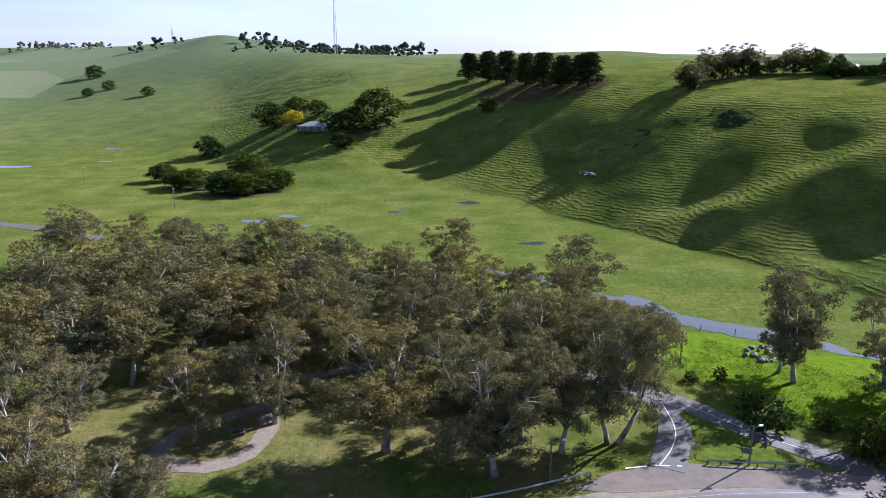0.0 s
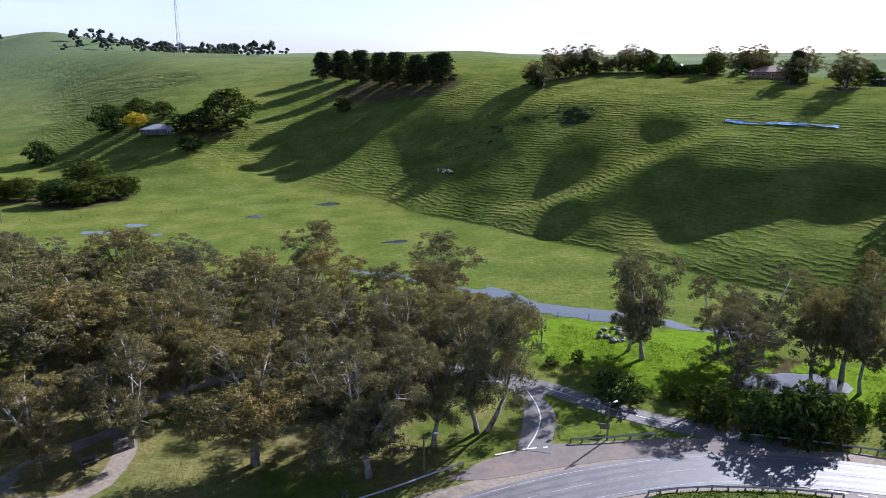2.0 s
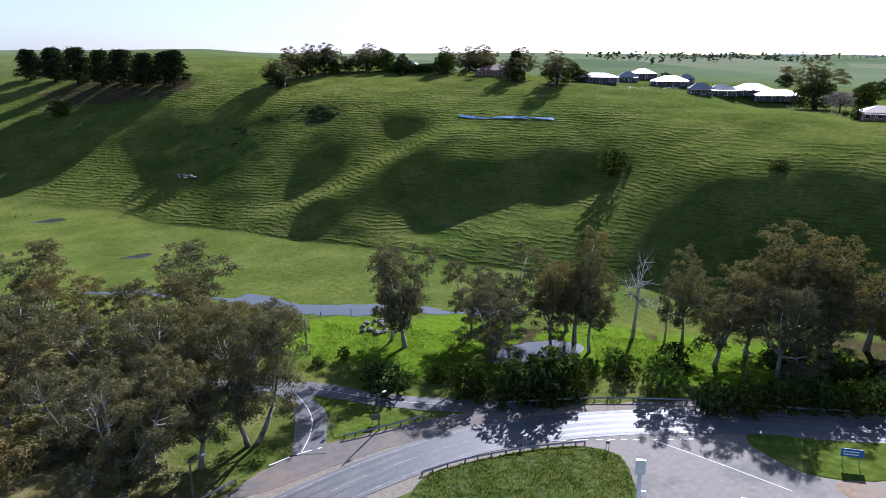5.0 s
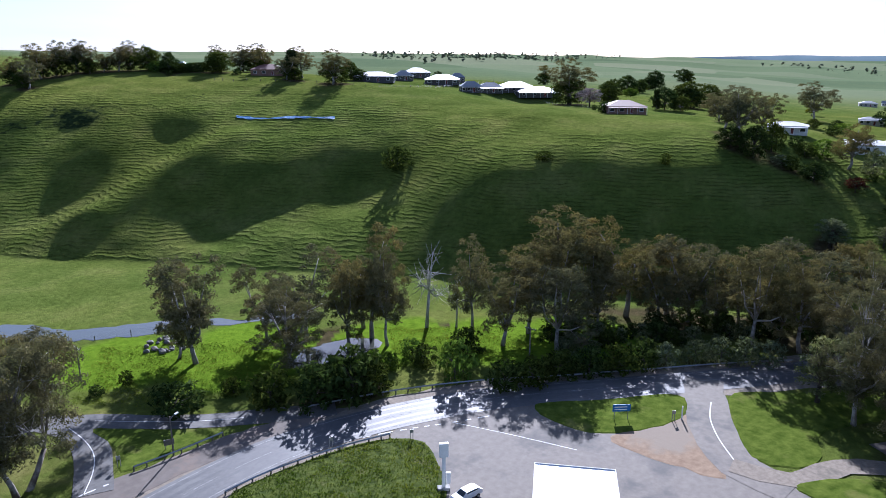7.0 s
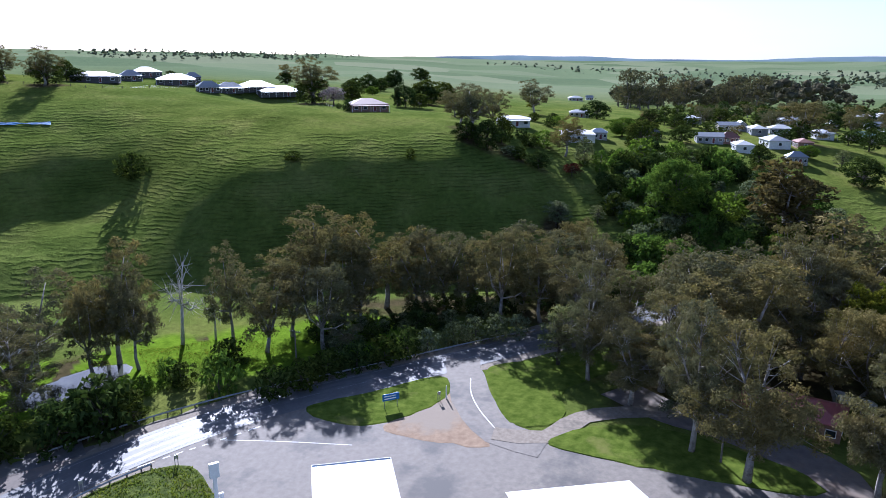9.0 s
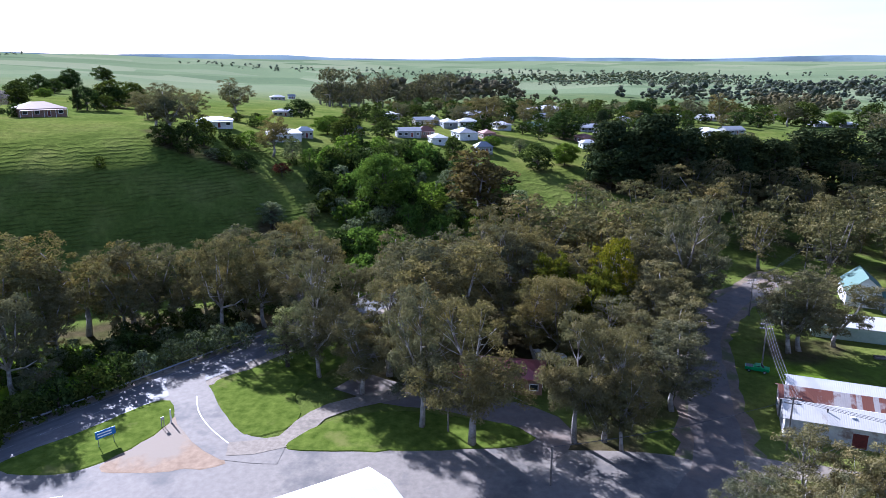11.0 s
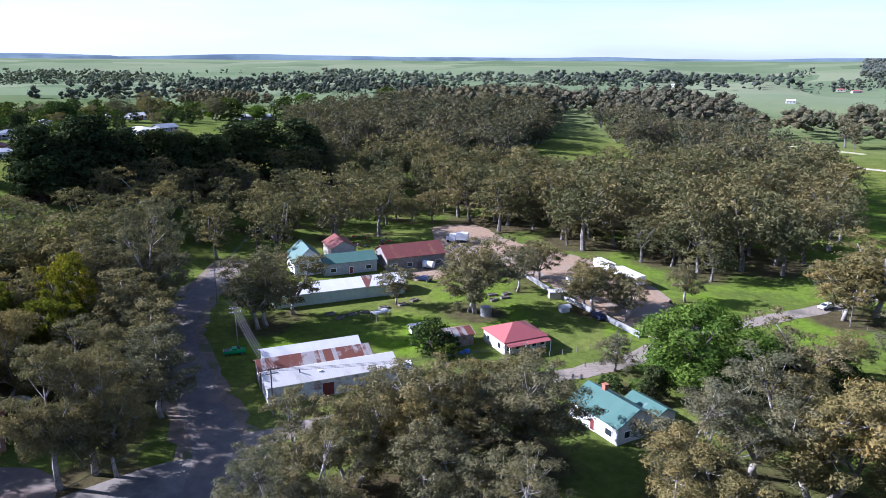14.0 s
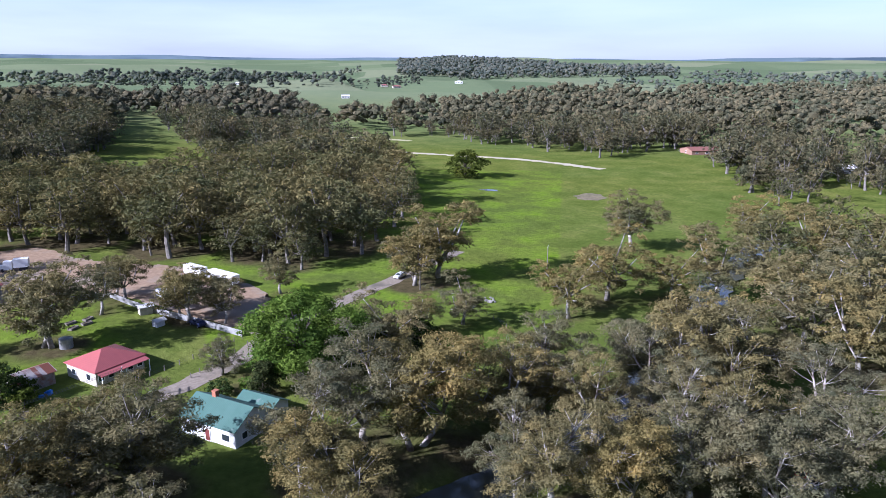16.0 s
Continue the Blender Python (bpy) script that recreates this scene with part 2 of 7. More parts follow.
WOOD_LEAF = foliage("woodland_leaves", (0.084, 0.080, 0.050), (0.112, 0.105, 0.065), (0.146, 0.134, 0.084), 0.22, 0.0)
GREEN_LEAF = foliage("broad_leaves", (0.055, 0.088, 0.016), (0.092, 0.150, 0.026), (0.140, 0.205, 0.042), 0.35, 0.15)
PINE_LEAF = foliage("dark_needles", (0.018, 0.027, 0.013), (0.036, 0.049, 0.022), (0.062, 0.076, 0.034), 0.1, 0.2)
WATTLE_LEAF = foliage("yellow_green_leaves", (0.050, 0.061, 0.007), (0.108, 0.115, 0.013), (0.180, 0.173, 0.022), 0.35, 0.2)
SILVER_LEAF = foliage("silver_leaves", (0.072, 0.086, 0.050), (0.144, 0.166, 0.101), (0.238, 0.259, 0.180), 0.3, 0.1)
BUSH_LEAF = foliage("bush_leaves", (0.020, 0.032, 0.009), (0.043, 0.065, 0.017), (0.086, 0.112, 0.036), 0.25, 0.3)
PURPLE_LEAF = foliage("purple_leaves", (0.036, 0.009, 0.010), (0.065, 0.018, 0.018), (0.108, 0.036, 0.032), 0.25, 0.1)
LILAC_LEAF = foliage("lilac_blossom", (0.144, 0.108, 0.158), (0.259, 0.202, 0.274), (0.360, 0.302, 0.360), 0.3, 0.05)
GOLD_LEAF = foliage("golden_leaves", (0.252, 0.180, 0.014), (0.396, 0.302, 0.022), (0.504, 0.418, 0.058), 0.3, 0.05)
BARK = surface("pale_gum_bark", (0.150, 0.135, 0.116), (0.360, 0.338, 0.307), 1.1, 0.85, 0, 0.04, (0.098, 0.075, 0.060), 0.5, 0.55)
DARK_BARK = surface("dark_bark", (0.038, 0.030, 0.024), (0.098, 0.079, 0.064), 1.5, 0.9, 0, 0.05)
WHITE_WALL = surface("white_painted_boards", (0.465, 0.465, 0.450), (0.600, 0.600, 0.585), 1.2, 0.7, 0, 0.01, (0.315, 0.285, 0.255), 0.5, 0.68)
PEELING = surface("peeling_white_wall", (0.413, 0.405, 0.390), (0.585, 0.578, 0.555), 1.2, 0.8, 0, 0.02, (0.225, 0.165, 0.143), 0.42, 0.60)
CREAM_WALL = surface("cream_wall", (0.338, 0.307, 0.247), (0.450, 0.413, 0.345), 1.0, 0.8, 0, 0.01)
BRICK_WALL = surface("brown_brick", (0.15, 0.09, 0.065), (0.27, 0.16, 0.115), 2.5, 0.85, 0, 0.02)
GREY_WALL = surface("grey_wall", (0.195, 0.203, 0.203), (0.300, 0.307, 0.307), 1.0, 0.7, 0, 0.01)
WEATHERED = surface("weathered_iron_wall", (0.120, 0.109, 0.098), (0.240, 0.225, 0.210), 0.8, 0.7, 0.2, 0.02, (0.150, 0.075, 0.045), 0.5, 0.62)
WHITE_ROOF = corrugated("white_iron_roof", (0.555, 0.547, 0.525), (0.465, 0.450, 0.420), None, metal=0.05)
CREAM_ROOF = corrugated("cream_iron_roof", (0.525, 0.503, 0.450), (0.435, 0.405, 0.352), (0.338, 0.270, 0.210), 0.66, metal=0.05)
RUSTY_ROOF = corrugated("rusted_iron_roof", (0.375, 0.345, 0.315), (0.255, 0.217, 0.188), (0.173, 0.064, 0.038), 0.44)
RED_ROOF = corrugated("rust_red_roof", (0.165, 0.049, 0.034), (0.120, 0.038, 0.028), (0.210, 0.090, 0.053), 0.62, metal=0.1)
PINK_ROOF = corrugated("faded_red_roof", (0.30, 0.082, 0.075), (0.24, 0.066, 0.062), None, metal=0.05)
TEAL_ROOF = corrugated("teal_iron_roof", (0.030, 0.085, 0.064), (0.048, 0.108, 0.086), (0.16, 0.17, 0.16), 0.72, rough=0.7, metal=0.0)
GREY_ROOF = corrugated("grey_iron_roof", (0.270, 0.277, 0.285), (0.210, 0.217, 0.225), None)
DARK_ROOF = corrugated("charcoal_roof", (0.065, 0.06, 0.06), (0.10, 0.095, 0.09), None, rough=0.65)
TERRA_ROOF = corrugated("terracotta_roof", (0.188, 0.075, 0.053), (0.143, 0.060, 0.045), None, metal=0.0, rough=0.7)
GLASS, _n, _l, _p = nodes_of("window_glass")
_p.inputs["Base Color"].default_value, _p.inputs["Roughness"].default_value = (0.02, 0.025, 0.03, 1), 0.08
TIMBER = surface("grey_timber", (0.090, 0.079, 0.068), (0.188, 0.165, 0.143), 2, 0.85, 0, 0.02)
STEEL = surface("galvanised_steel", (0.262, 0.270, 0.277), (0.375, 0.383, 0.390), 2, 0.45, 0.6, 0)
DARK_STEEL = surface("dark_steel", (0.05, 0.05, 0.05), (0.1, 0.1, 0.1), 2, 0.5, 0.4, 0)
WHITE_PAINT = surface("white_gloss_paint", (0.72, 0.72, 0.71), (0.8, 0.8, 0.8), 2, 0.35, 0, 0)
BLUE_PAINT = surface("blue_sign_paint", (0.02, 0.12, 0.36), (0.03, 0.16, 0.45), 2, 0.4, 0, 0)
GREEN_PAINT = surface("green_car_paint", (0.01, 0.22, 0.06), (0.02, 0.28, 0.09), 2, 0.3, 0, 0)
RED_PAINT = surface("red_paint", (0.25, 0.03, 0.02), (0.36, 0.05, 0.03), 2, 0.4, 0, 0)
DOOR_RED = surface("maroon_door", (0.10, 0.022, 0.02), (0.17, 0.035, 0.03), 2, 0.6, 0, 0)
RUBBER = surface("tyre_rubber", (0.015, 0.015, 0.015), (0.03, 0.03, 0.03), 2, 0.8, 0, 0)
TARP = surface("blue_tarpaulin", (0.022, 0.112, 0.262), (0.075, 0.225, 0.413), 0.9, 0.3, 0, 0.15, (0.450, 0.495, 0.540), 0.2, 0.62)
CHIMNEY = surface("chimney_brick", (0.22, 0.085, 0.05), (0.34, 0.14, 0.085), 3, 0.85, 0, 0.02)
ROCK = surface("grey_rock", (0.120, 0.112, 0.101), (0.255, 0.240, 0.225), 1.5, 0.9, 0, 0.05)
CONCRETE = surface("pale_concrete", (0.270, 0.262, 0.247), (0.375, 0.367, 0.345), 0.8, 0.85, 0, 0.01)

# ground heights: levels fitted to the camera's view, smoothed between, with spurs and hollows on the bluff
FLAT = [(-260, 150), (-75, 130), (-175, 303), (-102, 335), (-57, 325), (0, 330), (39, 277), (63, 254), (82, 226), (104, 196), (119, 164), 
    (135, 140), (161, 113), (180, 84), (190, 62), (187, 33), (180, -6), (184, -49), (181, -85), (192, -161), (172, -246), (103, -282), 
    (171, -470), (42, -297), (-26, -299), (-103, -282), (-230, -193), (-300, 0), (-230, 193)]
BLUFF = [(153, 158, 10.9), (187, 131, 28.9), (208, 97, 28.9), (135, 186, 10.9), (230, -8, 14.9), (227, 40, 15.9), (221, 72, 27.9), 
    (232, -62, 9.9), (117, 221, 11.9), (174, 180, 21.9), (153, 210, 21.9), (236, 110, 38.9), (249, 81, 38.9), (215, 150, 37.9), 
    (131, 247, 22.9), (195, 201, 32.9), (276, 49, 30.9), (233, 163, 42.9), (258, 120, 41.9), (170, 235, 32.9), (290, -10, 27.9), 
    (99, 273, 19.9), (285, 93, 39.9), (246, 172, 44.9), (272, -127, 11.9), (290, -78, 20.9), (215, 223, 43.9), (146, 274, 33.9), 
    (77, 310, 18.9), (188, 259, 42.9), (45, 322, 5.3), (325, 57, 33.9)]
PLATEAU = [(160, 300, 44.9), (236, 245, 49.9), (340, -12, 30.9), (118, 324, 41.9), (203, 279, 48.9), (51, 366, 16.9), (-64, 364, 4.0), 
    (90, 359, 34.9), (264, 273, 52.9), (0, 380, 6.6), (306, -257, 9.9), (380, 124, 37.9), 
    (178, 386, 58.0), (188, 387, 58.2), (194, 378, 58.6), (198, 365, 57.2), (207, 357, 57.2), (216, 346, 57.3), (223, 334, 56.7), (231, 322, 56.5), (234, 307, 55.3), (306, 295, 53.7), (326, 303, 54.4), (314, 272, 52.1), (327, 272, 52.2), (315, 239, 48.2), (335, 236, 48.4), 
    (386, -104, 25.9), (328, 229, 45.9), (137, 376, 51.9), (363, 169, 41.9), (381, -177, 21.9), (-73, 414, 11.9), 
    (104, 417, 50.9), (60, 426, 37.9), (258, -369, 5.3), (65, 465, 49.9), (-140, 459, 5.3), (0, 480, 30.9), (-83, 473, 25.9), 
    (-262, 455, 1.3), (-97, 551, 39.9), (84, -594, 1.3), (580, -155, 25.9), (600, -21, 28.9), (544, -254, 21.9), (460, -386, 17.9)]
UPLAND = [(0, 650, 60.9), (411, 566, 47.9), (-61, -697, 2.6), (689, 122, 29.9), (-606, 350, 11.9), (402, -573, 13.9), (-239, -658, 2.6), 
    (486, 504, 47.9), (655, 459, 43.9), (-234, 765, 37.9), (-139, 788, 65.9), (-450, 779, 25.9), (125, 891, 77.9), (218, 873, 76.9), 
    (816, 380, 41.9), (308, 846, 67.9), (308, -846, 9.9), (999, -35, 23.9), (139, -990, 9.9), (0, 1000, 77.9), (-1000, 0, 11.9), 
    (766, -643, 19.9), (-766, -643, 11.9), (-766, 643, 21.9), (966, -259, 23.9)]
DOWNS = [(-380, 1243, 109.9), (-226, 1280, 82.9), (479, -1316, 33.9), (202, -1436, 37.9), (-131, -1494, 19.9), (-1299, 750, 71.9), 
    (860, -1229, 26.9), (-513, -1410, 19.9), (251, -1782, 21.9), (616, -1691, 23.9), (-900, 1559, 93.9), (1902, 618, 46.9), 
    (0, 2000, 76.9), (1970, 347, 33.9), (1685, -1414, 31.9), (2125, -569, 26.9), (1994, -930, 29.9), (2199, -77, 25.9), 
    (-731, 2391, 81.9)]
RANGES = [(-288, -3287, 86.9), (459, -3268, 96.9), (1163, -3195, 61.9), (1137, 4560, 111.9), (3600, -3021, 101.9), (-3600, -3021, 101.9), 
    (-3600, 3021, 111.9), (-4070, 2350, 121.9), (-2350, 4070, 111.9), (654, 4654, 111.9), (654, -4654, 101.9), (4697, -164, 101.9), 
    (4470, 1452, 116.9), (-410, -4682, 106.9), (2763, 3802, 126.9), (0, 4700, 111.9), (-4700, 0, 101.9), (4540, -1216, 101.9), 
    (3850, 2696, 126.9), (2696, -3850, 103.9), (3265, 3381, 126.9), (4260, 1986, 121.9), (4260, -1986, 99.9), (1607, 4417, 111.9), 
    (1607, -4417, 96.9), (-1607, -4417, 106.9), (-1374, 4495, 101.9), (2207, 4150, 121.9), (-816, 4629, 111.9), (4629, 816, 111.9)]
# ridges (+) and hollows (-): from, to, width, height
SPURS = [(158, 250, 100, 244, 9, 2.6), (142, 240, 182, 212, 16, 2.0), (130, 211, 168, 184, 18, -4.8), (110, 264, 146, 274, 13, -3.2), 
    (120, 308, 92, 268, 14, -4), (-20, 400, 6, 402, 20, -4), (-15, 455, 5, 460, 22, 3), (57, 270, 60, 268, 6, -1.4), 
    (71, 256, 74, 252, 6, -1.4), (94, 221, 97, 218, 5, -1.2), (-111, 630, -176, 615, 30, -8)]


def squeeze(x, y):
    r = np.hypot(x, y) + 1e-6
    k = 140 * np.arcsinh(r / 140) / r
    return np.stack([x * k, y * k], -1)


SPOTS = np.array([(x, y, 0) for x, y in FLAT] + BLUFF + PLATEAU + UPLAND + DOWNS + RANGES
                 + [(r * math.cos(a), r * math.sin(a), 0) for r in (0.01, 70, 130) for a in np.linspace(0, 6.28, 13)[:-1]], float)
_P = squeeze(SPOTS[:, 0], SPOTS[:, 1])
_D = np.sqrt(((_P[:, None] - _P[None]) ** 2).sum(-1) + 9 ** 2)
_W = np.linalg.solve(np.block([[_D, np.ones((len(_P), 1))], [np.ones((1, len(_P))), np.zeros((1, 1))]]), np.append(SPOTS[:, 2], 0))


def waves(x, y, size, seed, n=7):
    rng = np.random.RandomState(seed)
    out = 0 * x
    for k in range(n):
        a, p, s = rng.uniform(0, 6.28), rng.uniform(0, 6.28), size * rng.uniform(0.6, 1.7)
        out = out + np.sin((x * math.cos(a) + y * math.sin(a)) * 6.28 / s + p + 1.3 * np.sin((x * math.sin(a) - y * math.cos(a)) * 3.1 / s + k))
    return out / n


def ground_z(x, y):
    x, y = np.asarray(x, float), np.asarray(y, float)
    shape = x.shape
    x, y = x.ravel(), y.ravel()
    z = np.zeros(len(x))
    for i in range(0, len(x), 20000):
        q = squeeze(x[i:i + 20000], y[i:i + 20000])
        z[i:i + 20000] = np.sqrt(((q[:, None] - _P[None]) ** 2).sum(-1) + 9 ** 2) @ _W[:-1] + _W[-1]
    r = np.hypot(x, y)
    up = np.clip((z - 1.5) / 10, 0, 1)
    z = z + up * np.clip((700 - r) / 300, 0, 1) * (0.9 * waves(x, y, 62, 3) + 0.3 * waves(x, y, 23, 4) + 0.12 * waves(x, y, 11, 14) + 0.05 * waves(x, y, 6.5, 15))
    z = z + np.clip((r - 450) / 400, 0, 1) * (6 * waves(x, y, 330, 5) + np.clip(r / 2500, 0, 2) * 7 * waves(x, y, 900, 6)) * np.clip((z - 2) / 12, 0, 1)
    for ax, ay, bx, by, width, high in SPURS:
        dx, dy = bx - ax, by - ay
        t = ((x - ax) * dx + (y - ay) * dy) / (dx * dx + dy * dy)
        d = np.hypot(x - ax - np.clip(t, 0, 1) * dx, y - ay - np.clip(t, 0, 1) * dy)
        z = z + high * np.exp(-(d / width) ** 2) * np.clip(z / 8, 0, 1)
    z = np.where(z < 0.9, 0, np.where(z < 2.9, (z - 0.9) ** 2 / 4, z - 1.9))
    z = np.where(r > 1400, np.minimum(z, 60 + r * 0.036), z)
    z = np.where(r > 3600, np.minimum(z, 60 + r * 0.0068), z)
    return z.reshape(shape)


def gz(x, y):
    return float(ground_z(np.array([x]), np.array([y]))[0])


# ---- mesh helpers ----
class Mesh:
    """Gathers corners and faces for one mesh."""

    def __init__(self):
        self.v, self.f = [], []

    def add(self, verts, faces):
        k = len(self.v)
        self.v += [tuple(p) for p in verts]
        self.f += [tuple(i + k for i in q) for q in faces]
        return self

    def box(self, x0, y0, z0, x1, y1, z1, m=None):
        p = [Vector((x, y, z)) for z in (z0, z1) for x, y in ((x0, y0), (x1, y0), (x1, y1), (x0, y1))]
        if m:
            p = [m @ q for q in p]
        return self.add(p, [(3, 2, 1, 0), (4, 5, 6, 7), (0, 1, 5, 4), (1, 2, 6, 5), (2, 3, 7, 6), (3, 0, 4, 7)])

    def tube(self, pts, radii, sides=6, cap=True):
        rings = []
        for i, p in enumerate(pts):
            p = Vector(p)
            d = (Vector(pts[min(i + 1, len(pts) - 1)]) - Vector(pts[max(i - 1, 0)])).normalized()
            a = d.cross(Vector((0.3, 1, 0.1)) if abs(d.z) > 0.8 else Vector((0, 0, 1))).normalized()
            b = d.cross(a)
            rings.append([p + (a * math.cos(6.2832 * k / sides) + b * math.sin(6.2832 * k / sides)) * radii[i] for k in range(sides)])
        f = [(i * sides + k, i * sides + (k + 1) % sides, (i + 1) * sides + (k + 1) % sides, (i + 1) * sides + k) for i in range(len(pts) - 1) for k in range(sides)]
        if cap:
            f += [tuple(range(sides))[::-1], tuple((len(pts) - 1) * sides + k for k in range(sides))]
        return self.add([p for r in rings for p in r], f)

    def data(self, name, material, smooth=False):
        me = bpy.data.meshes.new(name)
        me.from_pydata(self.v, [], self.f)
        me.materials.append(material)
        if smooth:
            me.polygons.foreach_set("use_smooth", [True] * len(me.polygons))
        me.update()
        return me


def part(name, mesh, material, parent=None, label="", smooth=False):
    ob = new(name, mesh.data(name, material, smooth) if isinstance(mesh, Mesh) else mesh)
    if parent:
        ob.parent = parent
    return tagged(ob, label)


def thing(name, label, category, m=None, group="", kind=""):
    ob = new(name)
    if m:
        ob.matrix_world = m
    return tagged(ob, label, category, group, kind)


def quads_mesh(name, v, f, material):
    """A mesh from arrays: v (n, 3), f (m, 3 or 4)."""
    me = bpy.data.meshes.new(name)
    me.vertices.add(len(v)), me.loops.add(f.size), me.polygons.add(len(f))
    me.vertices.foreach_set("co", v.astype(np.float32).ravel())
    me.loops.foreach_set("vertex_index", f.astype(np.int32).ravel())
    me.polygons.foreach_set("loop_start", np.arange(0, f.size, f.shape[1], dtype=np.int32))
    me.materials.append(material)
    me.update(calc_edges=True)
    return me


def smooth_line(pts, step=3.0, closed=False):
    p = [np.array(q, float) for q in pts]
    n, out = len(p), []
    for i in range(n if closed else n - 1):
        g = (lambda k: p[k % n]) if closed else (lambda k: p[min(max(k, 0), n - 1)])
        a, b, c, d = g(i - 1), g(i), g(i + 1), g(i + 2)
        m = max(2, int(np.linalg.norm(c - b) / step))
        for t in np.arange(m) / m:
            out.append(0.5 * (2 * b + (c - a) * t + (2 * a - 5 * b + 4 * c - d) * t * t + (3 * b - a - 3 * c + d) * t ** 3))
    if not closed:
        out.append(p[-1])
    return np.array(out)


def strip(name, pts, width, lift, material, label, category, ragged=0.0, seed=1, drop=0.0):
    """A road or track of some width that lies on the ground."""
    rng = np.random.RandomState(seed)
    c = smooth_line(pts)
    d = np.gradient(c, axis=0)
    d /= np.linalg.norm(d, axis=1)[:, None]
    nrm = np.stack([-d[:, 1], d[:, 0]], 1)
    m, cols = Mesh(), 5
    v = []
    for i in range(len(c)):
        jl, jr = rng.normal(0, ragged, 2) if ragged else (0, 0)
        for k in range(cols):
            s = k / (cols - 1) - 0.5
            x, y = c[i] + nrm[i] * (s * width + (jl if k == 0 else jr if k == cols - 1 else 0))
            v.append((x, y, lift))
    vz = ground_z(np.array([q[0] for q in v]), np.array([q[1] for q in v]))
    v = [(x, y, z + g) for (x, y, z), g in zip(v, vz)]
    f = [(i * cols + k, i * cols + k + 1, (i + 1) * cols + k + 1, (i + 1) * cols + k) for i in range(len(c) - 1) for k in range(cols - 1)]
    m.add(v, [q[::-1] for q in f])
    return tagged(part(name, m, material), label, category, kind="structure")


def patch(name, pts, lift, material, label, category, thick=0.0, ragged=0.0, seed=1, kind="structure"):
    """A flat patch of ground with a soft outline, raised a little with a sloped edge."""
    rng = np.random.RandomState(seed)
    c = smooth_line(pts, 2.0, True)
    c = c + rng.normal(0, ragged, c.shape) if ragged else c
    if sum(c[i - 1][0] * c[i][1] - c[i][0] * c[i - 1][1] for i in range(len(c))) < 0:
        c = c[::-1]
    mid = c.mean(0)
    g = ground_z(c[:, 0], c[:, 1])
    n = len(c)
    inner = c + (mid - c) / np.linalg.norm(mid - c, axis=1)[:, None] * 0.35
    bm = bmesh.new()
    lo = [bm.verts.new((c[i][0], c[i][1], g[i] + lift - thick)) for i in range(n)]
    hi = [bm.verts.new((inner[i][0], inner[i][1], g[i] + lift)) for i in range(n)]
    for i in range(n):
        bm.faces.new((lo[i], lo[(i + 1) % n], hi[(i + 1) % n], hi[i]))
    top = bm.faces.new(hi)
    bmesh.ops.triangulate(bm, faces=[top])
    me = bpy.data.meshes.new(name)
    bm.to_mesh(me)
    bm.free()
    me.materials.append(material)
    return tagged(new(name, me), label, category, kind=kind)


# ---- trees ----
def blades(rng, p, d, size, out=1.25, wide=0.5):
    """Three-cornered leaf sprays at the places p, that turn mostly along d."""
    n = len(p)
    nn = d * out + rng.normal(size=(n, 3)) * 0.6
    nn /= np.linalg.norm(nn, axis=1)[:, None]
    t = np.cross(nn, rng.normal(size=(n, 3)))
    t /= np.linalg.norm(t, axis=1)[:, None]
    b = np.cross(nn, t)
    s = size * rng.uniform(0.55, 1.4, n)[:, None]
    return np.stack([p - t * s - b * s * wide, p - t * s + b * s * wide, p + t * s * 1.2], 1)


def leaf_cloud(rng, clumps, per, size, flat=0.8, wide=0.5):
    """Leaf sprays in clumps (x, y, z, radius)."""
    vs = []
    for cx, cy, cz, r in clumps:
        n = max(8, int(per * (r ** 2)))
        d = rng.normal(size=(n, 3))
        d /= np.linalg.norm(d, axis=1)[:, None]
        d[:, 2] = np.where(d[:, 2] < -0.5, -d[:, 2] * 0.7, d[:, 2])
        rad = r * rng.uniform(0.15, 1.0, n) ** 0.5 * (1 + 0.25 * np.sin(d[:, 0] * 5 + cx) * np.cos(d[:, 1] * 4 + cy))
        vs.append(blades(rng, np.array([cx, cy, cz]) + d * rad[:, None] * np.array([1, 1, flat]), d, size, 1.25, wide))
    v = np.concatenate(vs).reshape(-1, 3)
    return v, np.arange(len(v)).reshape(-1, 3)


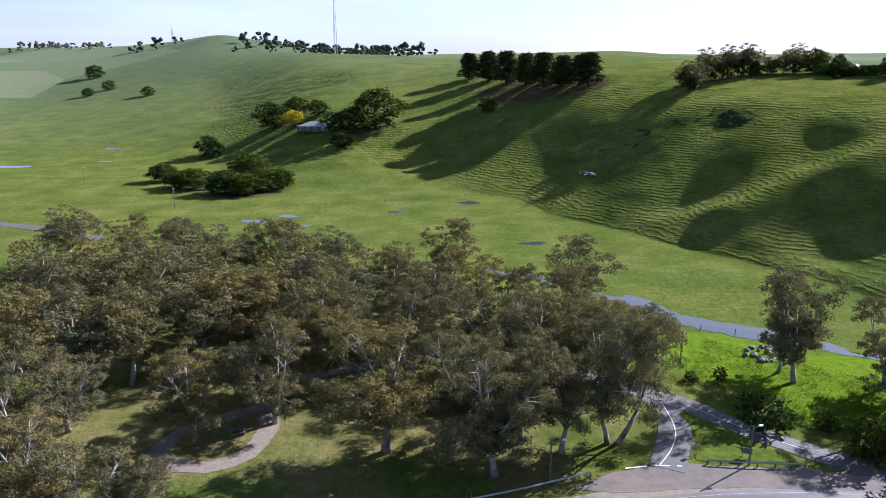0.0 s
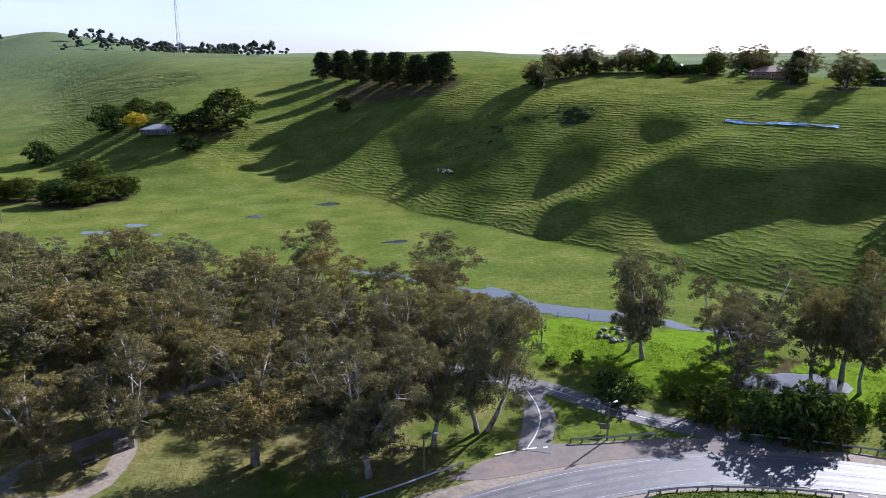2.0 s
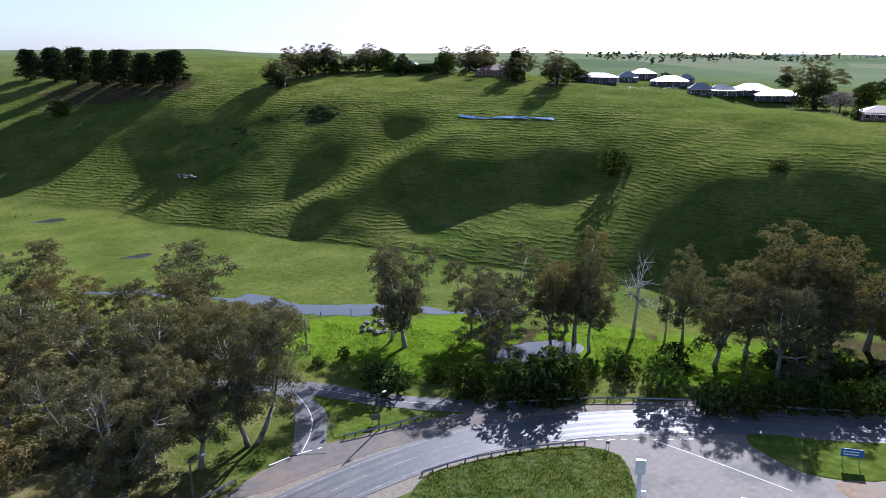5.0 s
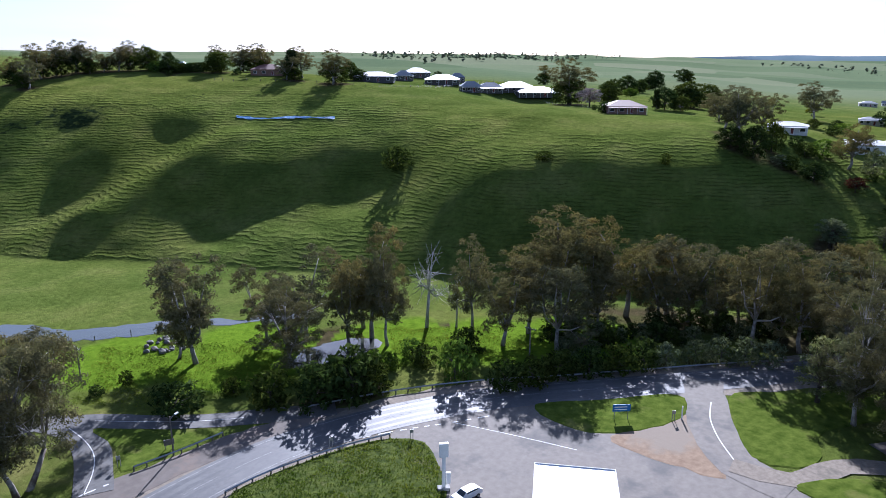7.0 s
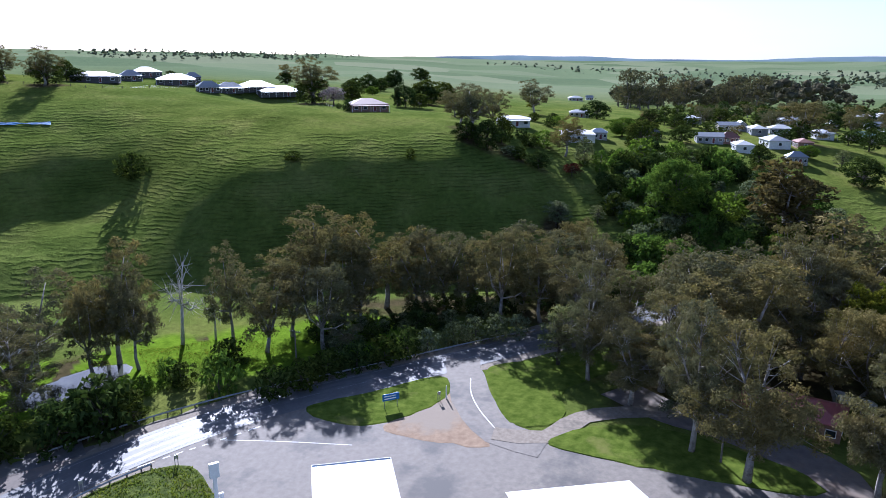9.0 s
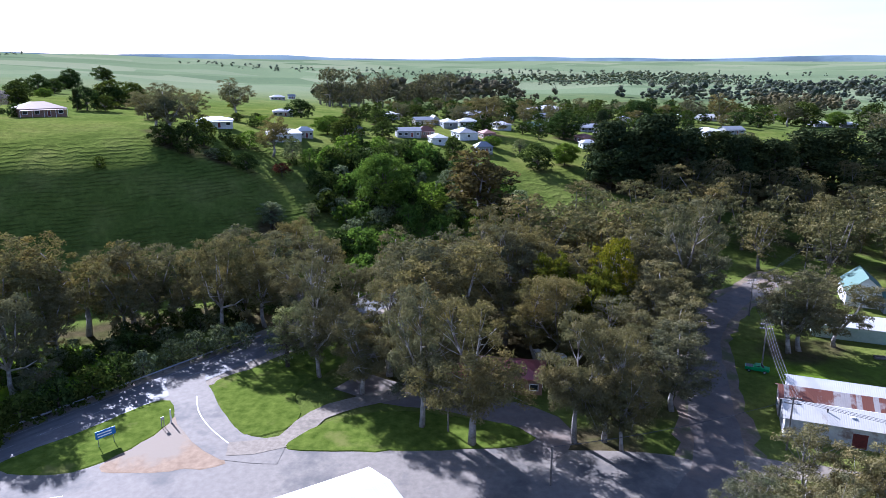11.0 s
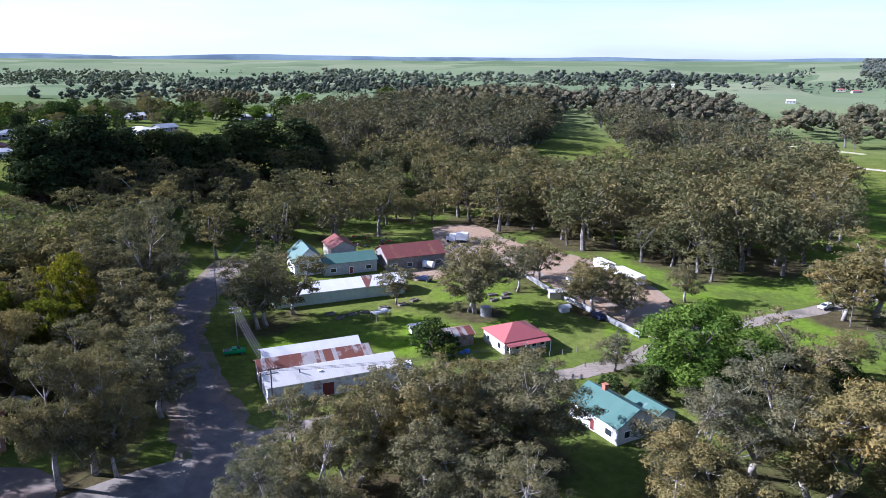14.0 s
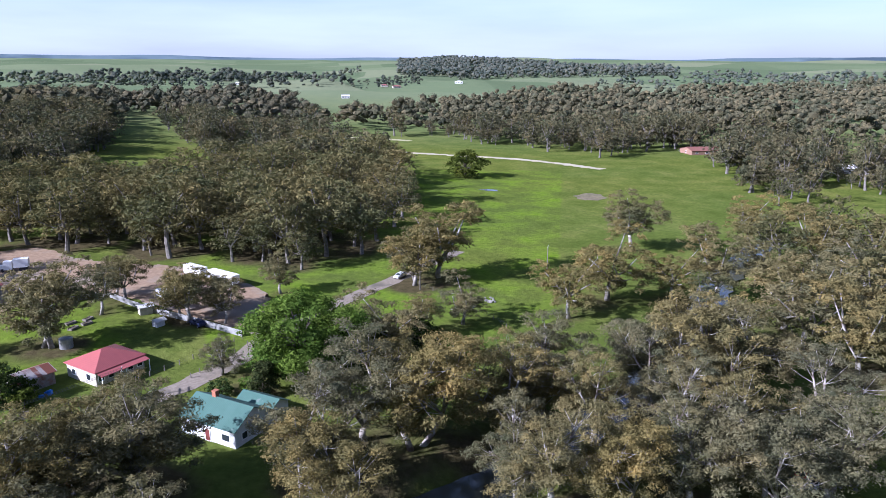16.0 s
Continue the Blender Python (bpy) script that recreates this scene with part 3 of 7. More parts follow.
def gum_shape(rng, h, w, spread=1.0, fork=0.3, stems=1, clusters=88, twigs=True):
    """Limbs and clumps of a gum tree: a trunk that forks low, limbs that climb outward, an uneven crown of clumps."""
    wood, clumps = Mesh(), []
    mains = []
    for s in range(stems):
        a0 = rng.uniform(0, 6.28)
        lean = (0.03 + 0.05 * (stems > 1)) * h * (1 + s)
        base = np.array([0.03 * h * math.cos(a0) * (stems > 1), 0.03 * h * math.sin(a0) * (stems > 1), -0.4])
        top = np.array([math.cos(a0) * lean, math.sin(a0) * lean, h * fork * rng.uniform(0.85, 1.2)])
        rt = 0.019 * h / stems ** 0.4
        wood.tube([tuple(base), tuple(base * 0.5 + top * 0.5 + rng.normal(0, 0.008 * h, 3)), tuple(top)], [rt * 1.4, rt, rt * 0.85], 7)
        n = 7 if stems == 1 else 4
        for k in range(n):
            a = a0 + 6.283 * k / n + rng.uniform(-0.4, 0.4)
            reach, rise = w * 0.34 * rng.uniform(0.5, 1.1) * spread * (0.3 if k == 0 else 1), h * rng.uniform(0.32, 0.84) * (1.25 if k == 0 else 1)
            e = np.array([math.cos(a) * reach + top[0], math.sin(a) * reach + top[1], rise])
            mid = top * 0.5 + e * 0.5 + rng.normal(0, 0.025 * h, 3) - np.array([0, 0, 0.02 * h])
            wood.tube([tuple(top), tuple(mid), tuple(e)], [rt * 0.6, rt * 0.42, rt * 0.18], 5)
            mains.append((top, mid, e, rt))
    for top, mid, e, rt in mains:
        R = w * rng.uniform(0.19, 0.27)
        c = e + np.array([0, 0, -0.02 * h])
        per_lobe = max(5, int(clusters / len(mains)))
        for k in range(per_lobe):
            u = (k + 0.5) / per_lobe
            el, a = math.asin(1 - 1.75 * u), k * 2.39996 + rng.uniform(-0.4, 0.4)
            rad = rng.uniform(0.55, 1.0)
            p = c + np.array([math.cos(a) * math.cos(el) * R * rad, math.sin(a) * math.cos(el) * R * rad, math.sin(el) * h * 0.18 * rad])
            q = mid + (e - mid) * rng.uniform(0.1, 1.0)
            if twigs:
                wood.tube([tuple(q), tuple(q * 0.5 + p * 0.5 + np.array([0, 0, -0.01 * h])), tuple(p)], [rt * 0.2, rt * 0.13, rt * 0.05], 3, False)
            clumps.append((*p, w * rng.uniform(0.06, 0.118)))
        for _ in range(2):
            p = top * 0.4 + e * 0.6 + np.array([rng.normal(0, 0.13 * w), rng.normal(0, 0.13 * w), -rng.uniform(0.04, 0.16) * h])
            wood.tube([tuple(mid), tuple(p)], [rt * 0.2, rt * 0.06], 3, False)
            clumps.append((*p, w * rng.uniform(0.07, 0.12)))
            clumps.append((*(p + rng.normal(0, 0.06 * w, 3)), w * rng.uniform(0.06, 0.09)))
    return wood, clumps


def gum(seed, fine, leaf, leaf_mat, h=20.0, w=14.0, spread=1.0, fork=0.3, stems=1, bark=BARK, flat=0.8, label="", name="gum_tree", twigs=True, clusters=88):
    rng = np.random.RandomState(seed)
    wood, clumps = gum_shape(rng, h, w, spread, fork, stems, clusters, twigs)
    root = thing(name, label, "tree", group="gum trees")
    part("trunk", wood, bark, root, "", True)
    if fine:
        v, f = leaf_cloud(rng, clumps, fine, leaf, flat, 0.40)
        part("crown", quads_mesh("crown", v, f, leaf_mat), leaf_mat, root)
    return root


def pine(seed, fine, leaf, h=20.0, w=12.0, label="dark green pine tree with a dense uneven crown"):
    rng = np.random.RandomState(seed)
    wood, clumps = Mesh(), []
    wood.tube([(0, 0, -0.4), (0.2, 0.1, h * 0.5), (0, 0.2, h * 0.95)], [0.024 * h, 0.015 * h, 0.004 * h], 6)
    for k in range(40):
        z = h * (0.06 + 0.86 * (k / 40) ** 0.9)
        a, reach = k * 2.4 + rng.uniform(-0.4, 0.4), w * 0.42 * (1.0 - (k / 40) ** 2.2 * 0.75) * rng.uniform(0.45, 1.1)
        e = (math.cos(a) * reach, math.sin(a) * reach, z + 0.04 * h)
        wood.tube([(0, 0, z - 0.04 * h), e], [0.006 * h, 0.002 * h], 4, False)
        clumps.append((*e, w * rng.uniform(0.15, 0.21)))
    clumps.append((0, 0, h * 0.93, w * 0.13))
    root = thing("pine_tree", label, "tree", group="pine trees")
    part("trunk", wood, DARK_BARK, root, "", True)
    v, f = leaf_cloud(rng, clumps, fine, leaf, 0.8)
    part("crown", quads_mesh("crown", v, f, PINE_LEAF), PINE_LEAF, root)
    return root


def round_tree(seed, fine, leaf, mat_, name, label, h=10.0, w=10.0, low=0.18):
    rng = np.random.RandomState(seed)
    wood, clumps = Mesh(), []
    wood.tube([(0, 0, -0.3), (0.1, 0, h * 0.22), (0, 0.1, h * 0.4)], [0.028 * h, 0.022 * h, 0.016 * h], 6)
    for k in range(30):
        a, u = k * 2.4, (k + 0.5) / 30
        z = h * (low + 0.1 + (0.8 - low) * u)
        ring = w * 0.36 * math.sqrt(max(0.05, 1 - (2 * u - 0.85) ** 2 * 0.75)) * rng.uniform(0.45, 1.25)
        e = (math.cos(a) * ring, math.sin(a) * ring, z)
        if k % (1 if h > 5 else 3) == 0:
            wood.tube([(0, 0.05, h * (0.25 + 0.15 * u)), (e[0] * 0.5, e[1] * 0.5, z * 0.6 + 0.14 * h), e], [0.010 * h, 0.007 * h, 0.002 * h], 4, False)
        clumps.append((*e, w * rng.uniform(0.09, 0.20)))
    root = thing(name, label, "tree" if "tree" in name else "bush", group=name.replace("_", " ") + "s")
    part("trunk", wood, DARK_BARK, root, "", True)
    v, f = leaf_cloud(rng, clumps, fine, leaf, 0.85)
    part("crown", quads_mesh("crown", v, f, mat_), mat_, root)
    return root


PROTOS = []


def proto(ob):
    PROTOS.append(ob)
    return ob


GUM_LABEL = "tall grey-green gum tree with pale forking limbs"
NEAR_GUMS = [proto(gum(10 + k, 140, 0.165, GUM_LEAF, spread=(1.0, 1.1, 0.85, 1.05, 0.95)[k], fork=(0.24, 0.18, 0.30, 0.16, 0.22)[k], stems=(1, 1, 1, 2, 1)[k], label=GUM_LABEL)) for k in range(5)]
MID_GUMS = [proto(gum(20 + k, 58, 0.24, GUM_LEAF, spread=(1.0, 0.9, 1.1, 1.0)[k], fork=(0.24, 0.18, 0.28, 0.22)[k], label="grey-green gum tree standing among the woodland", twigs=False)) for k in range(4)]
DEAD_GUM = proto(gum(31, 0, 0, None, fork=0.34, label="dead bare grey gum tree beside the pond", bark=surface("dead_wood", (0.30, 0.28, 0.26), (0.5, 0.48, 0.45), 1, 0.9, 0, 0.03)))
WATTLE = proto(gum(32, 70, 0.28, WATTLE_LEAF, fork=0.25, label="yellow-green leafy gum tree among darker trees"))
ORANGE_GUM = proto(gum(33, 26, 0.5, foliage("bronze_leaves", (0.080, 0.060, 0.024), (0.120, 0.090, 0.036), (0.170, 0.125, 0.05)), fork=0.3, label="bronze-topped gum tree on the slope"))
PINES = [proto(pine(40 + k, 26, 0.42)) for k in range(3)]
BRIGHT = proto(round_tree(50, 210, 0.19, GREEN_LEAF, "shade_tree", "bright green leafy deciduous shade tree", 12, 13, 0.02))
OAK = proto(round_tree(51, 22, 0.42, BUSH_LEAF, "paddock_tree", "dark round-headed tree in open pasture", 12, 13, -0.04))
WILLOW = proto(round_tree(52, 40, 0.34, BUSH_LEAF, "willow_tree", "dense green spreading tree in the paddock", 11, 14, 0.02))
SILVER = proto(round_tree(53, 90, 0.2, SILVER_LEAF, "poplar_tree", "pale silvery young tree beside the road", 12, 7, 0.1))
BUSHES = [proto(round_tree(54 + k, 60, 0.22, (BUSH_LEAF, BUSH_LEAF, GREEN_LEAF)[k], "bush", ("dark green rounded bush on grass", "grey-green spreading bush on grass", "light green leafy bush on grass")[k], 3.0, 4.0, -0.15)) for k in range(3)]
PURPLE = proto(round_tree(58, 60, 0.2, PURPLE_LEAF, "plum_tree", "dark purple-leaved small tree", 6, 6))
LILAC = proto(round_tree(59, 50, 0.24, LILAC_LEAF, "blossom_tree", "pale lilac flowering tree in a garden", 8, 8))
TOWN_TREE = proto(round_tree(65, 14, 0.5, BUSH_LEAF, "garden_tree", "dark green garden tree among the town houses", 10, 10, -0.04))
GOLD = proto(round_tree(60, 50, 0.24, GOLD_LEAF, "golden_tree", "golden yellow round tree beside the homestead", 8, 8))
PALE_BUSH = proto(round_tree(61, 50, 0.22, SILVER_LEAF, "blackberry_bush", "pale grey-green scrubby bush by the creek", 4.0, 5.0, -0.15))
PROTO_SIZE = {}
for _o in PROTOS:
    _c = [c for c in _o.children if c.name.startswith("crown")] or list(_o.children)
    _b = np.array([v.co for v in _c[0].data.vertices])
    PROTO_SIZE[_o] = (float(_b[:, 2].max()), float(np.percentile(np.hypot(_b[:, 0], _b[:, 1]), 97) * 2))
USED = {}
TREE_XY = []
_trng = random.Random(5)


def plant(ob, x, y, h, w=None, label="", turn=None, sink=0.0):
    """Stands a copy of a tree at (x, y), h metres high and w across its crown."""
    ph, pw = PROTO_SIZE[ob]
    k = h / ph
    kw = (1.18 * w / pw) if w else k
    kw = min(max(kw, 0.7 * k), 1.6 * k)
    a = _trng.uniform(0, 6.28) if turn is None else turn
    m = Matrix.Translation((x, y, gz(x, y) - sink)) @ Matrix.Rotation(a, 4, "Z") @ Matrix.Diagonal((kw, kw, k, 1))
    t = copy_thing(ob, m)
    TREE_XY.append((x, y, w or h * 0.6))
    return tagged(t, label)


def plant_gums(rows, label=""):
    for x, y, h, w in rows:
        plant(_trng.choice(NEAR_GUMS if math.hypot(x, y) < 138 else MID_GUMS), x, y, h, w, label)


# ---- the valley: roads, yards and water (plan) ----
MAIN_ROAD = [(-40, 52), (-10, 68), (15, 80), (35, 85.3), (54, 86.6), (66, 84.8), (80, 80), (95, 72.3), (108.5, 62.2), (121.6, 51.4), (136, 40), (152, 28), (168, 14.5), (186, -3), (205, -24)]
FORK_ROAD = [(34.6, 96.2), (36.5, 100.5), (39.3, 107), (40.6, 114), (39.5, 121), (35, 126.5), (25, 131), (5, 136)]
OLD_ROAD = [(38, 124.5), (44.4, 117.9), (50, 111), (56, 104.5), (62, 99.5), (68, 95), (75, 90)]
LOOP = [(0, 140), (-21, 132), (-29, 125), (-31.5, 117), (-29.5, 108), (-31, 100), (-36, 96.5), (-42, 97), (-45.5, 101)]
LOOP_BACK = [(-45.5, 101), (-44, 107), (-38, 112), (-30.5, 118)]
STREET = [(80, -36), (92, -46), (100, -50), (109, -53), (129.5, -60), (149.5, -68), (170, -83), (195, -110)]
GRAVEL_ROAD = [(96, -50), (91, -65), (84, -82), (78.3, -96), (72.3, -111), (67, -124), (65.5, -136), (66, -146), (60, -160), (47, -191), (35, -225)]
DRIVE = [(100, -19), (106, -23.5), (112, -19.5), (119, -7), (122, 3), (128, 12)]
APRON = [(70, 73), (84, 77), (100, 68), (114, 57), (126, 47), (128, 40), (117, 34), (107, 27), (104, 21), (106, 8), (103, -8), (101, -21), (97, -44), (80, -50), (62, -42), (58, 0), (56, 30), (62, 58)]
ROADS = [(MAIN_ROAD, 9), (FORK_ROAD, 6), (OLD_ROAD, 6), (LOOP, 4), (LOOP_BACK, 4), (STREET, 9), (GRAVEL_ROAD, 7), (DRIVE, 7), ([(80, 60), (90, 30), (80, 0), (85, -35)], 34)]
YARD = [(184, -188), (174, -202), (153, -193), (119, -190), (100, -185), (83, -174), (73, -161), (69, -143), (75, -145), (87, -149), (107, -158), (124, -163), (134, -159), (139, -135), (154, -145), (163, -167)]
POND = [(80.4, 112.1), (85.8, 115.6), (91.7, 116.2), (99.6, 113.5), (102.8, 108.5), (100.0, 105.0), (93.0, 105.3), (87.1, 106.4), 
    (82.1, 108.4)]
FLOOD = [(49.6, 182.4), (53.3, 179.3), (55.6, 174.3), (59.1, 166.8), (64.7, 162.6), (70.4, 159.7), (79.7, 154.7), (84.7, 150.3), 
    (82.7, 146.2), (78.3, 147.5), (71.2, 148.8), (66.0, 151.8), (61.0, 156.0), (55.6, 160.1), (50.6, 161.8), (47.5, 168.4)]
CREEK = [(10, 208), (26, 197), (38, 186), (49, 175), (57, 166), (68, 157), (78, 150), (90, 141), (104, 132)]
RIVER_LINE = [(-70, -260), (-48, -215), (-40, -192), (-31, -165), (-15, -131), (1, -106), (12, -90), (30, -76), (44, -60)]


ROAD_POINTS = np.concatenate([np.column_stack([c, np.full(len(c), w / 2 + 2.0)]) for c, w in ((smooth_line(p, 4.0), w) for p, w in ROADS)])


def on_road(x, y):
    return bool(np.any(np.hypot(ROAD_POINTS[:, 0] - x, ROAD_POINTS[:, 1] - y) < ROAD_POINTS[:, 2]))


def inside(x, y, poly):
    c = False
    for i in range(len(poly)):
        (x1, y1), (x2, y2) = poly[i - 1], poly[i]
        if (y1 > y) != (y2 > y) and x < (x2 - x1) * (y - y1) / (y2 - y1) + x1:
            c = not c
    return c


CLEAR = []


def scatter(poly, spacing, seed, jitter=0.42):
    """Places inside an outline, on a shaken grid, off the roads, yards and houses."""
    rng = random.Random(seed)
    xs, ys = [p[0] for p in poly], [p[1] for p in poly]
    out = []
    for i in range(int((max(xs) - min(xs)) / spacing) + 1):
        for j in range(int((max(ys) - min(ys)) / spacing) + 1):
            x = min(xs) + (i + 0.5 * (j % 2) + rng.uniform(-jitter, jitter)) * spacing
            y = min(ys) + (j + rng.uniform(-jitter, jitter)) * spacing
            if not inside(x, y, poly) or on_road(x, y):
                continue
            if any(math.hypot(x - a, y - b) < c for a, b, c in CLEAR) or inside(x, y, YARD):
                continue
            out.append((x, y))
    return out

# ---- buildings ----
def gable_mesh(L, W, wall, rise, over=0.4, thick=0.12):
    """Walls with gable ends, and the two roof slopes, as separate meshes."""
    x, y = L / 2, W / 2
    w = Mesh().add([(-x, -y, -0.5), (x, -y, -0.5), (x, y, -0.5), (-x, y, -0.5), (-x, -y, wall), (x, -y, wall), (x, y, wall), (-x, y, wall), (-x, 0, wall + rise), (x, 0, wall + rise)],
                   [(0, 1, 5, 4), (2, 3, 7, 6), (1, 2, 6, 9, 5), (3, 0, 4, 8, 7), (4, 5, 9, 8), (6, 7, 8, 9)])
    r = Mesh()
    k = rise / y
    for s in (-1, 1):
        a, b = (s * (y + over), wall - k * over + 0.05), (0, wall + rise + 0.05)
        p = [(-x - over, a[0], a[1]), (x + over, a[0], a[1]), (x + over, b[0], b[1]), (-x - over, b[0], b[1])]
        q = [(u, v, z + thick) for u, v, z in p]
        r.add(p + q, [(0, 1, 2, 3)[::s], (4, 5, 6, 7)[::-s], (0, 4, 5, 1)[::s], (1, 5, 6, 2)[::s], (2, 6, 7, 3)[::s], (3, 7, 4, 0)[::s]])
    return w, r


def hip_mesh(L, W, wall, rise, over=0.5, thick=0.12):
    x, y = L / 2, W / 2
    w = Mesh().box(-x, -y, -0.5, x, y, wall)
    X, Y, rx = x + over, y + over, max(0.2, x - y)
    z0, z1 = wall, wall + rise
    p = [(-X, -Y, z0), (X, -Y, z0), (X, Y, z0), (-X, Y, z0), (-rx, 0, z1), (rx, 0, z1)]
    low = [(a, b, c + thick) for a, b, c in p]
    r = Mesh().add(p[:4] + low, [(3, 2, 1, 0), (0, 1, 5, 4), (1, 2, 6, 5), (2, 3, 7, 6), (3, 0, 4, 7), (4, 5, 9, 8), (5, 6, 9), (6, 7, 8, 9), (7, 4, 8)])
    return w, r


def opening(root, name, x, y, z, wide, high, side, material, frame_mat, label=""):
    """A window or door that sits proud of its wall, with a frame; side: -y, +y, -x or +x."""
    def place(m0, d0, d1, a0, a1, b0, b1):
        s = 1 if side[0] == "+" else -1
        lo, hi = sorted((s * d0, s * d1))
        if side[1] == "y":
            return m0.box(x + a0, y + lo, z + b0, x + a1, y + hi, z + b1)
        return m0.box(x + lo, y + a0, z + b0, x + hi, y + a1, z + b1)
    hw = wide / 2
    pane = part(name, place(Mesh(), 0.0, 0.05, -hw, hw, 0, high), material, root, label)
    fr = Mesh()
    for a0, a1, b0, b1 in ((-hw - 0.1, -hw, -0.1, high + 0.1), (hw, hw + 0.1, -0.1, high + 0.1), (-hw, hw, high, high + 0.1), (-hw, hw, -0.1, 0)):
        place(fr, 0.0, 0.09, a0, a1, b0, b1)
    part("frame", fr, frame_mat, pane)
    return pane


def building(name, label, x, y, turn, L, W, wall, rise, wall_m, roof_m, hip=False, category="house", front=0, back=0, ends=0, door=True, verandah=0.0, chimney=None, group="", z=None, over=0.4, door_m=None):
    root = thing(name, label, category, pose(x, y, gz(x, y) if z is None else z, 0, 0, turn), group)
    w, r = (hip_mesh if hip else gable_mesh)(L, W, wall, rise, over)
    part("wall", w, wall_m, root)
    part("roof", r, roof_m, root)
    for count, side, yy in ((front, "-y", -W / 2), (back, "+y", W / 2)):
        for k in range(count):
            px = -L / 2 + L * (k + 0.5) / count
            if door and side == "-y" and k == count // 2:
                opening(root, "door", px, yy, 0.05, 1.0, 2.05, side, door_m or DOOR_RED, WHITE_PAINT)
            else:
                opening(root, "window", px, yy, 0.95, min(1.6, L / count * 0.5), 1.15, side, GLASS, WHITE_PAINT)
    for k in range(ends):
        for side, xx in (("-x", -L / 2), ("+x", L / 2)):
            opening(root, "window", xx, -W / 2 + W * (k + 0.5) / ends, 0.95, 1.2, 1.15, side, GLASS, WHITE_PAINT)
    if verandah:
        v = Mesh()
        y0, y1 = -W / 2 - verandah, -W / 2 - 0.02
        v.add([(-L / 2, y0, wall - 0.45), (L / 2, y0, wall - 0.45), (L / 2, y1, wall - 0.05), (-L / 2, y1, wall - 0.05), (-L / 2, y0, wall - 0.37), (L / 2, y0, wall - 0.37), (L / 2, y1, wall + 0.03), (-L / 2, y1, wall + 0.03)],
              [(3, 2, 1, 0), (4, 5, 6, 7), (0, 1, 5, 4), (1, 2, 6, 5), (3, 0, 4, 7)])
        part("verandah_roof", v, roof_m, root)
        n = max(3, int(L / 3))
        for k in range(n):
            px = -L / 2 + 0.1 + (L - 0.2) * k / (n - 1)
            part("post", Mesh().box(px - 0.06, y0 + 0.05, -0.4, px + 0.06, y0 + 0.17, wall - 0.42), WHITE_PAINT, root)
    if chimney:
        cx, cy = chimney
        c = part("chimney", Mesh().box(cx - 0.4, cy - 0.4, wall * 0.8, cx + 0.4, cy + 0.4, wall + rise + 1.0), CHIMNEY, root, "red brick chimney")
        part("cap", Mesh().box(cx - 0.48, cy - 0.48, wall + rise + 1.0, cx + 0.48, cy + 0.48, wall + rise + 1.15), CHIMNEY, c)
    CLEAR.append((x, y, max(L, W) * 0.55 + 2))
    return root


GRID = -113.3   # the street grid's turn: sheds and yards follow it
shed = building("shed", "long white timber shed with peeling paint and a cream iron roof", 101.6, -75.2, GRID, 24.8, 7.0, 3.6, 1.5, PEELING, CREAM_ROOF, category="shed", door=False)
opening(shed, "door", -1.2, -3.5, 0.05, 2.2, 2.6, "-y", DOOR_RED, PEELING, "wide maroon timber door")
opening(shed, "door", 9.2, -3.5, 0.05, 2.4, 2.6, "-y", WHITE_WALL, PEELING, "white sliding door")
part("skylight", Mesh().box(-2.6, -2.0, 4.42, -1.9, -1.0, 4.62), WHITE_PAINT, shed)
part("vent", Mesh().tube([(-6, -1.4, 4.3), (-6, -1.4, 5.3)], [0.12, 0.12], 8), DARK_STEEL, shed)
building("shed", "old shed with a rust-streaked iron roof", 108.2, -76.3, GRID, 22.0, 5.4, 3.8, 1.2, WEATHERED, RUSTY_ROOF, category="shed", door=False, ends=1)
building("shed", "white-roofed storage shed behind the rusted shed", 113.0, -79.0, GRID, 19.5, 5.0, 3.7, 1.1, WHITE_WALL, WHITE_ROOF, category="shed", door=False, ends=1)
long_shed = building("shed", "very long low shed with pale green walls and a white roof", 144.5, -110.5, GRID - 0.5, 35.0, 9.0, 3.2, 1.5, surface("pale_green_wall", (0.30, 0.38, 0.30), (0.40, 0.46, 0.38), 1, 0.7, 0, 0.01), WHITE_ROOF, category="shed", door=False)
part("rusted_sheet", Mesh().add([(6.5, -4.9, 3.26), (9.7, -4.9, 3.18), (9.7, -0.1, 4.84), (6.5, -0.1, 4.84)], [(0, 1, 2, 3)]), RUSTY_ROOF, long_shed, "rusted replacement roof sheets")
ws = building("workshop", "large workshop with a rust-red iron roof", 154.0, -146.5, GRID, 19.0, 12.0, 4.0, 2.6, WEATHERED, RED_ROOF, category="workshop", front=4, door=True)
building("workshop", "low workshop with a patched teal and grey roof", 163.0, -128.5, GRID, 16.0, 10.0, 3.6, 1.6, GREY_WALL, TEAL_ROOF, category="workshop", front=3)
building("workshop", "small gabled workshop with a maroon roof", 176.0, -136.0, GRID + 90, 11.0, 8.0, 4.2, 2.2, CREAM_WALL, RED_ROOF, category="workshop", ends=1)
building("cottage", "steep-gabled cottage with a teal iron roof", 171.5, -119.5, GRID + 90, 12.0, 9.0, 4.2, 3.8, WHITE_WALL, TEAL_ROOF, front=2, back=2, ends=1)
pink = building("cottage", "weatherboard cottage with a faded red hipped roof and verandah", 89.5, -117.0, GRID + 2, 10.5, 9.5, 2.9, 2.3, CREAM_WALL, PINK_ROOF, True, front=5, back=3, ends=2, verandah=2.0)
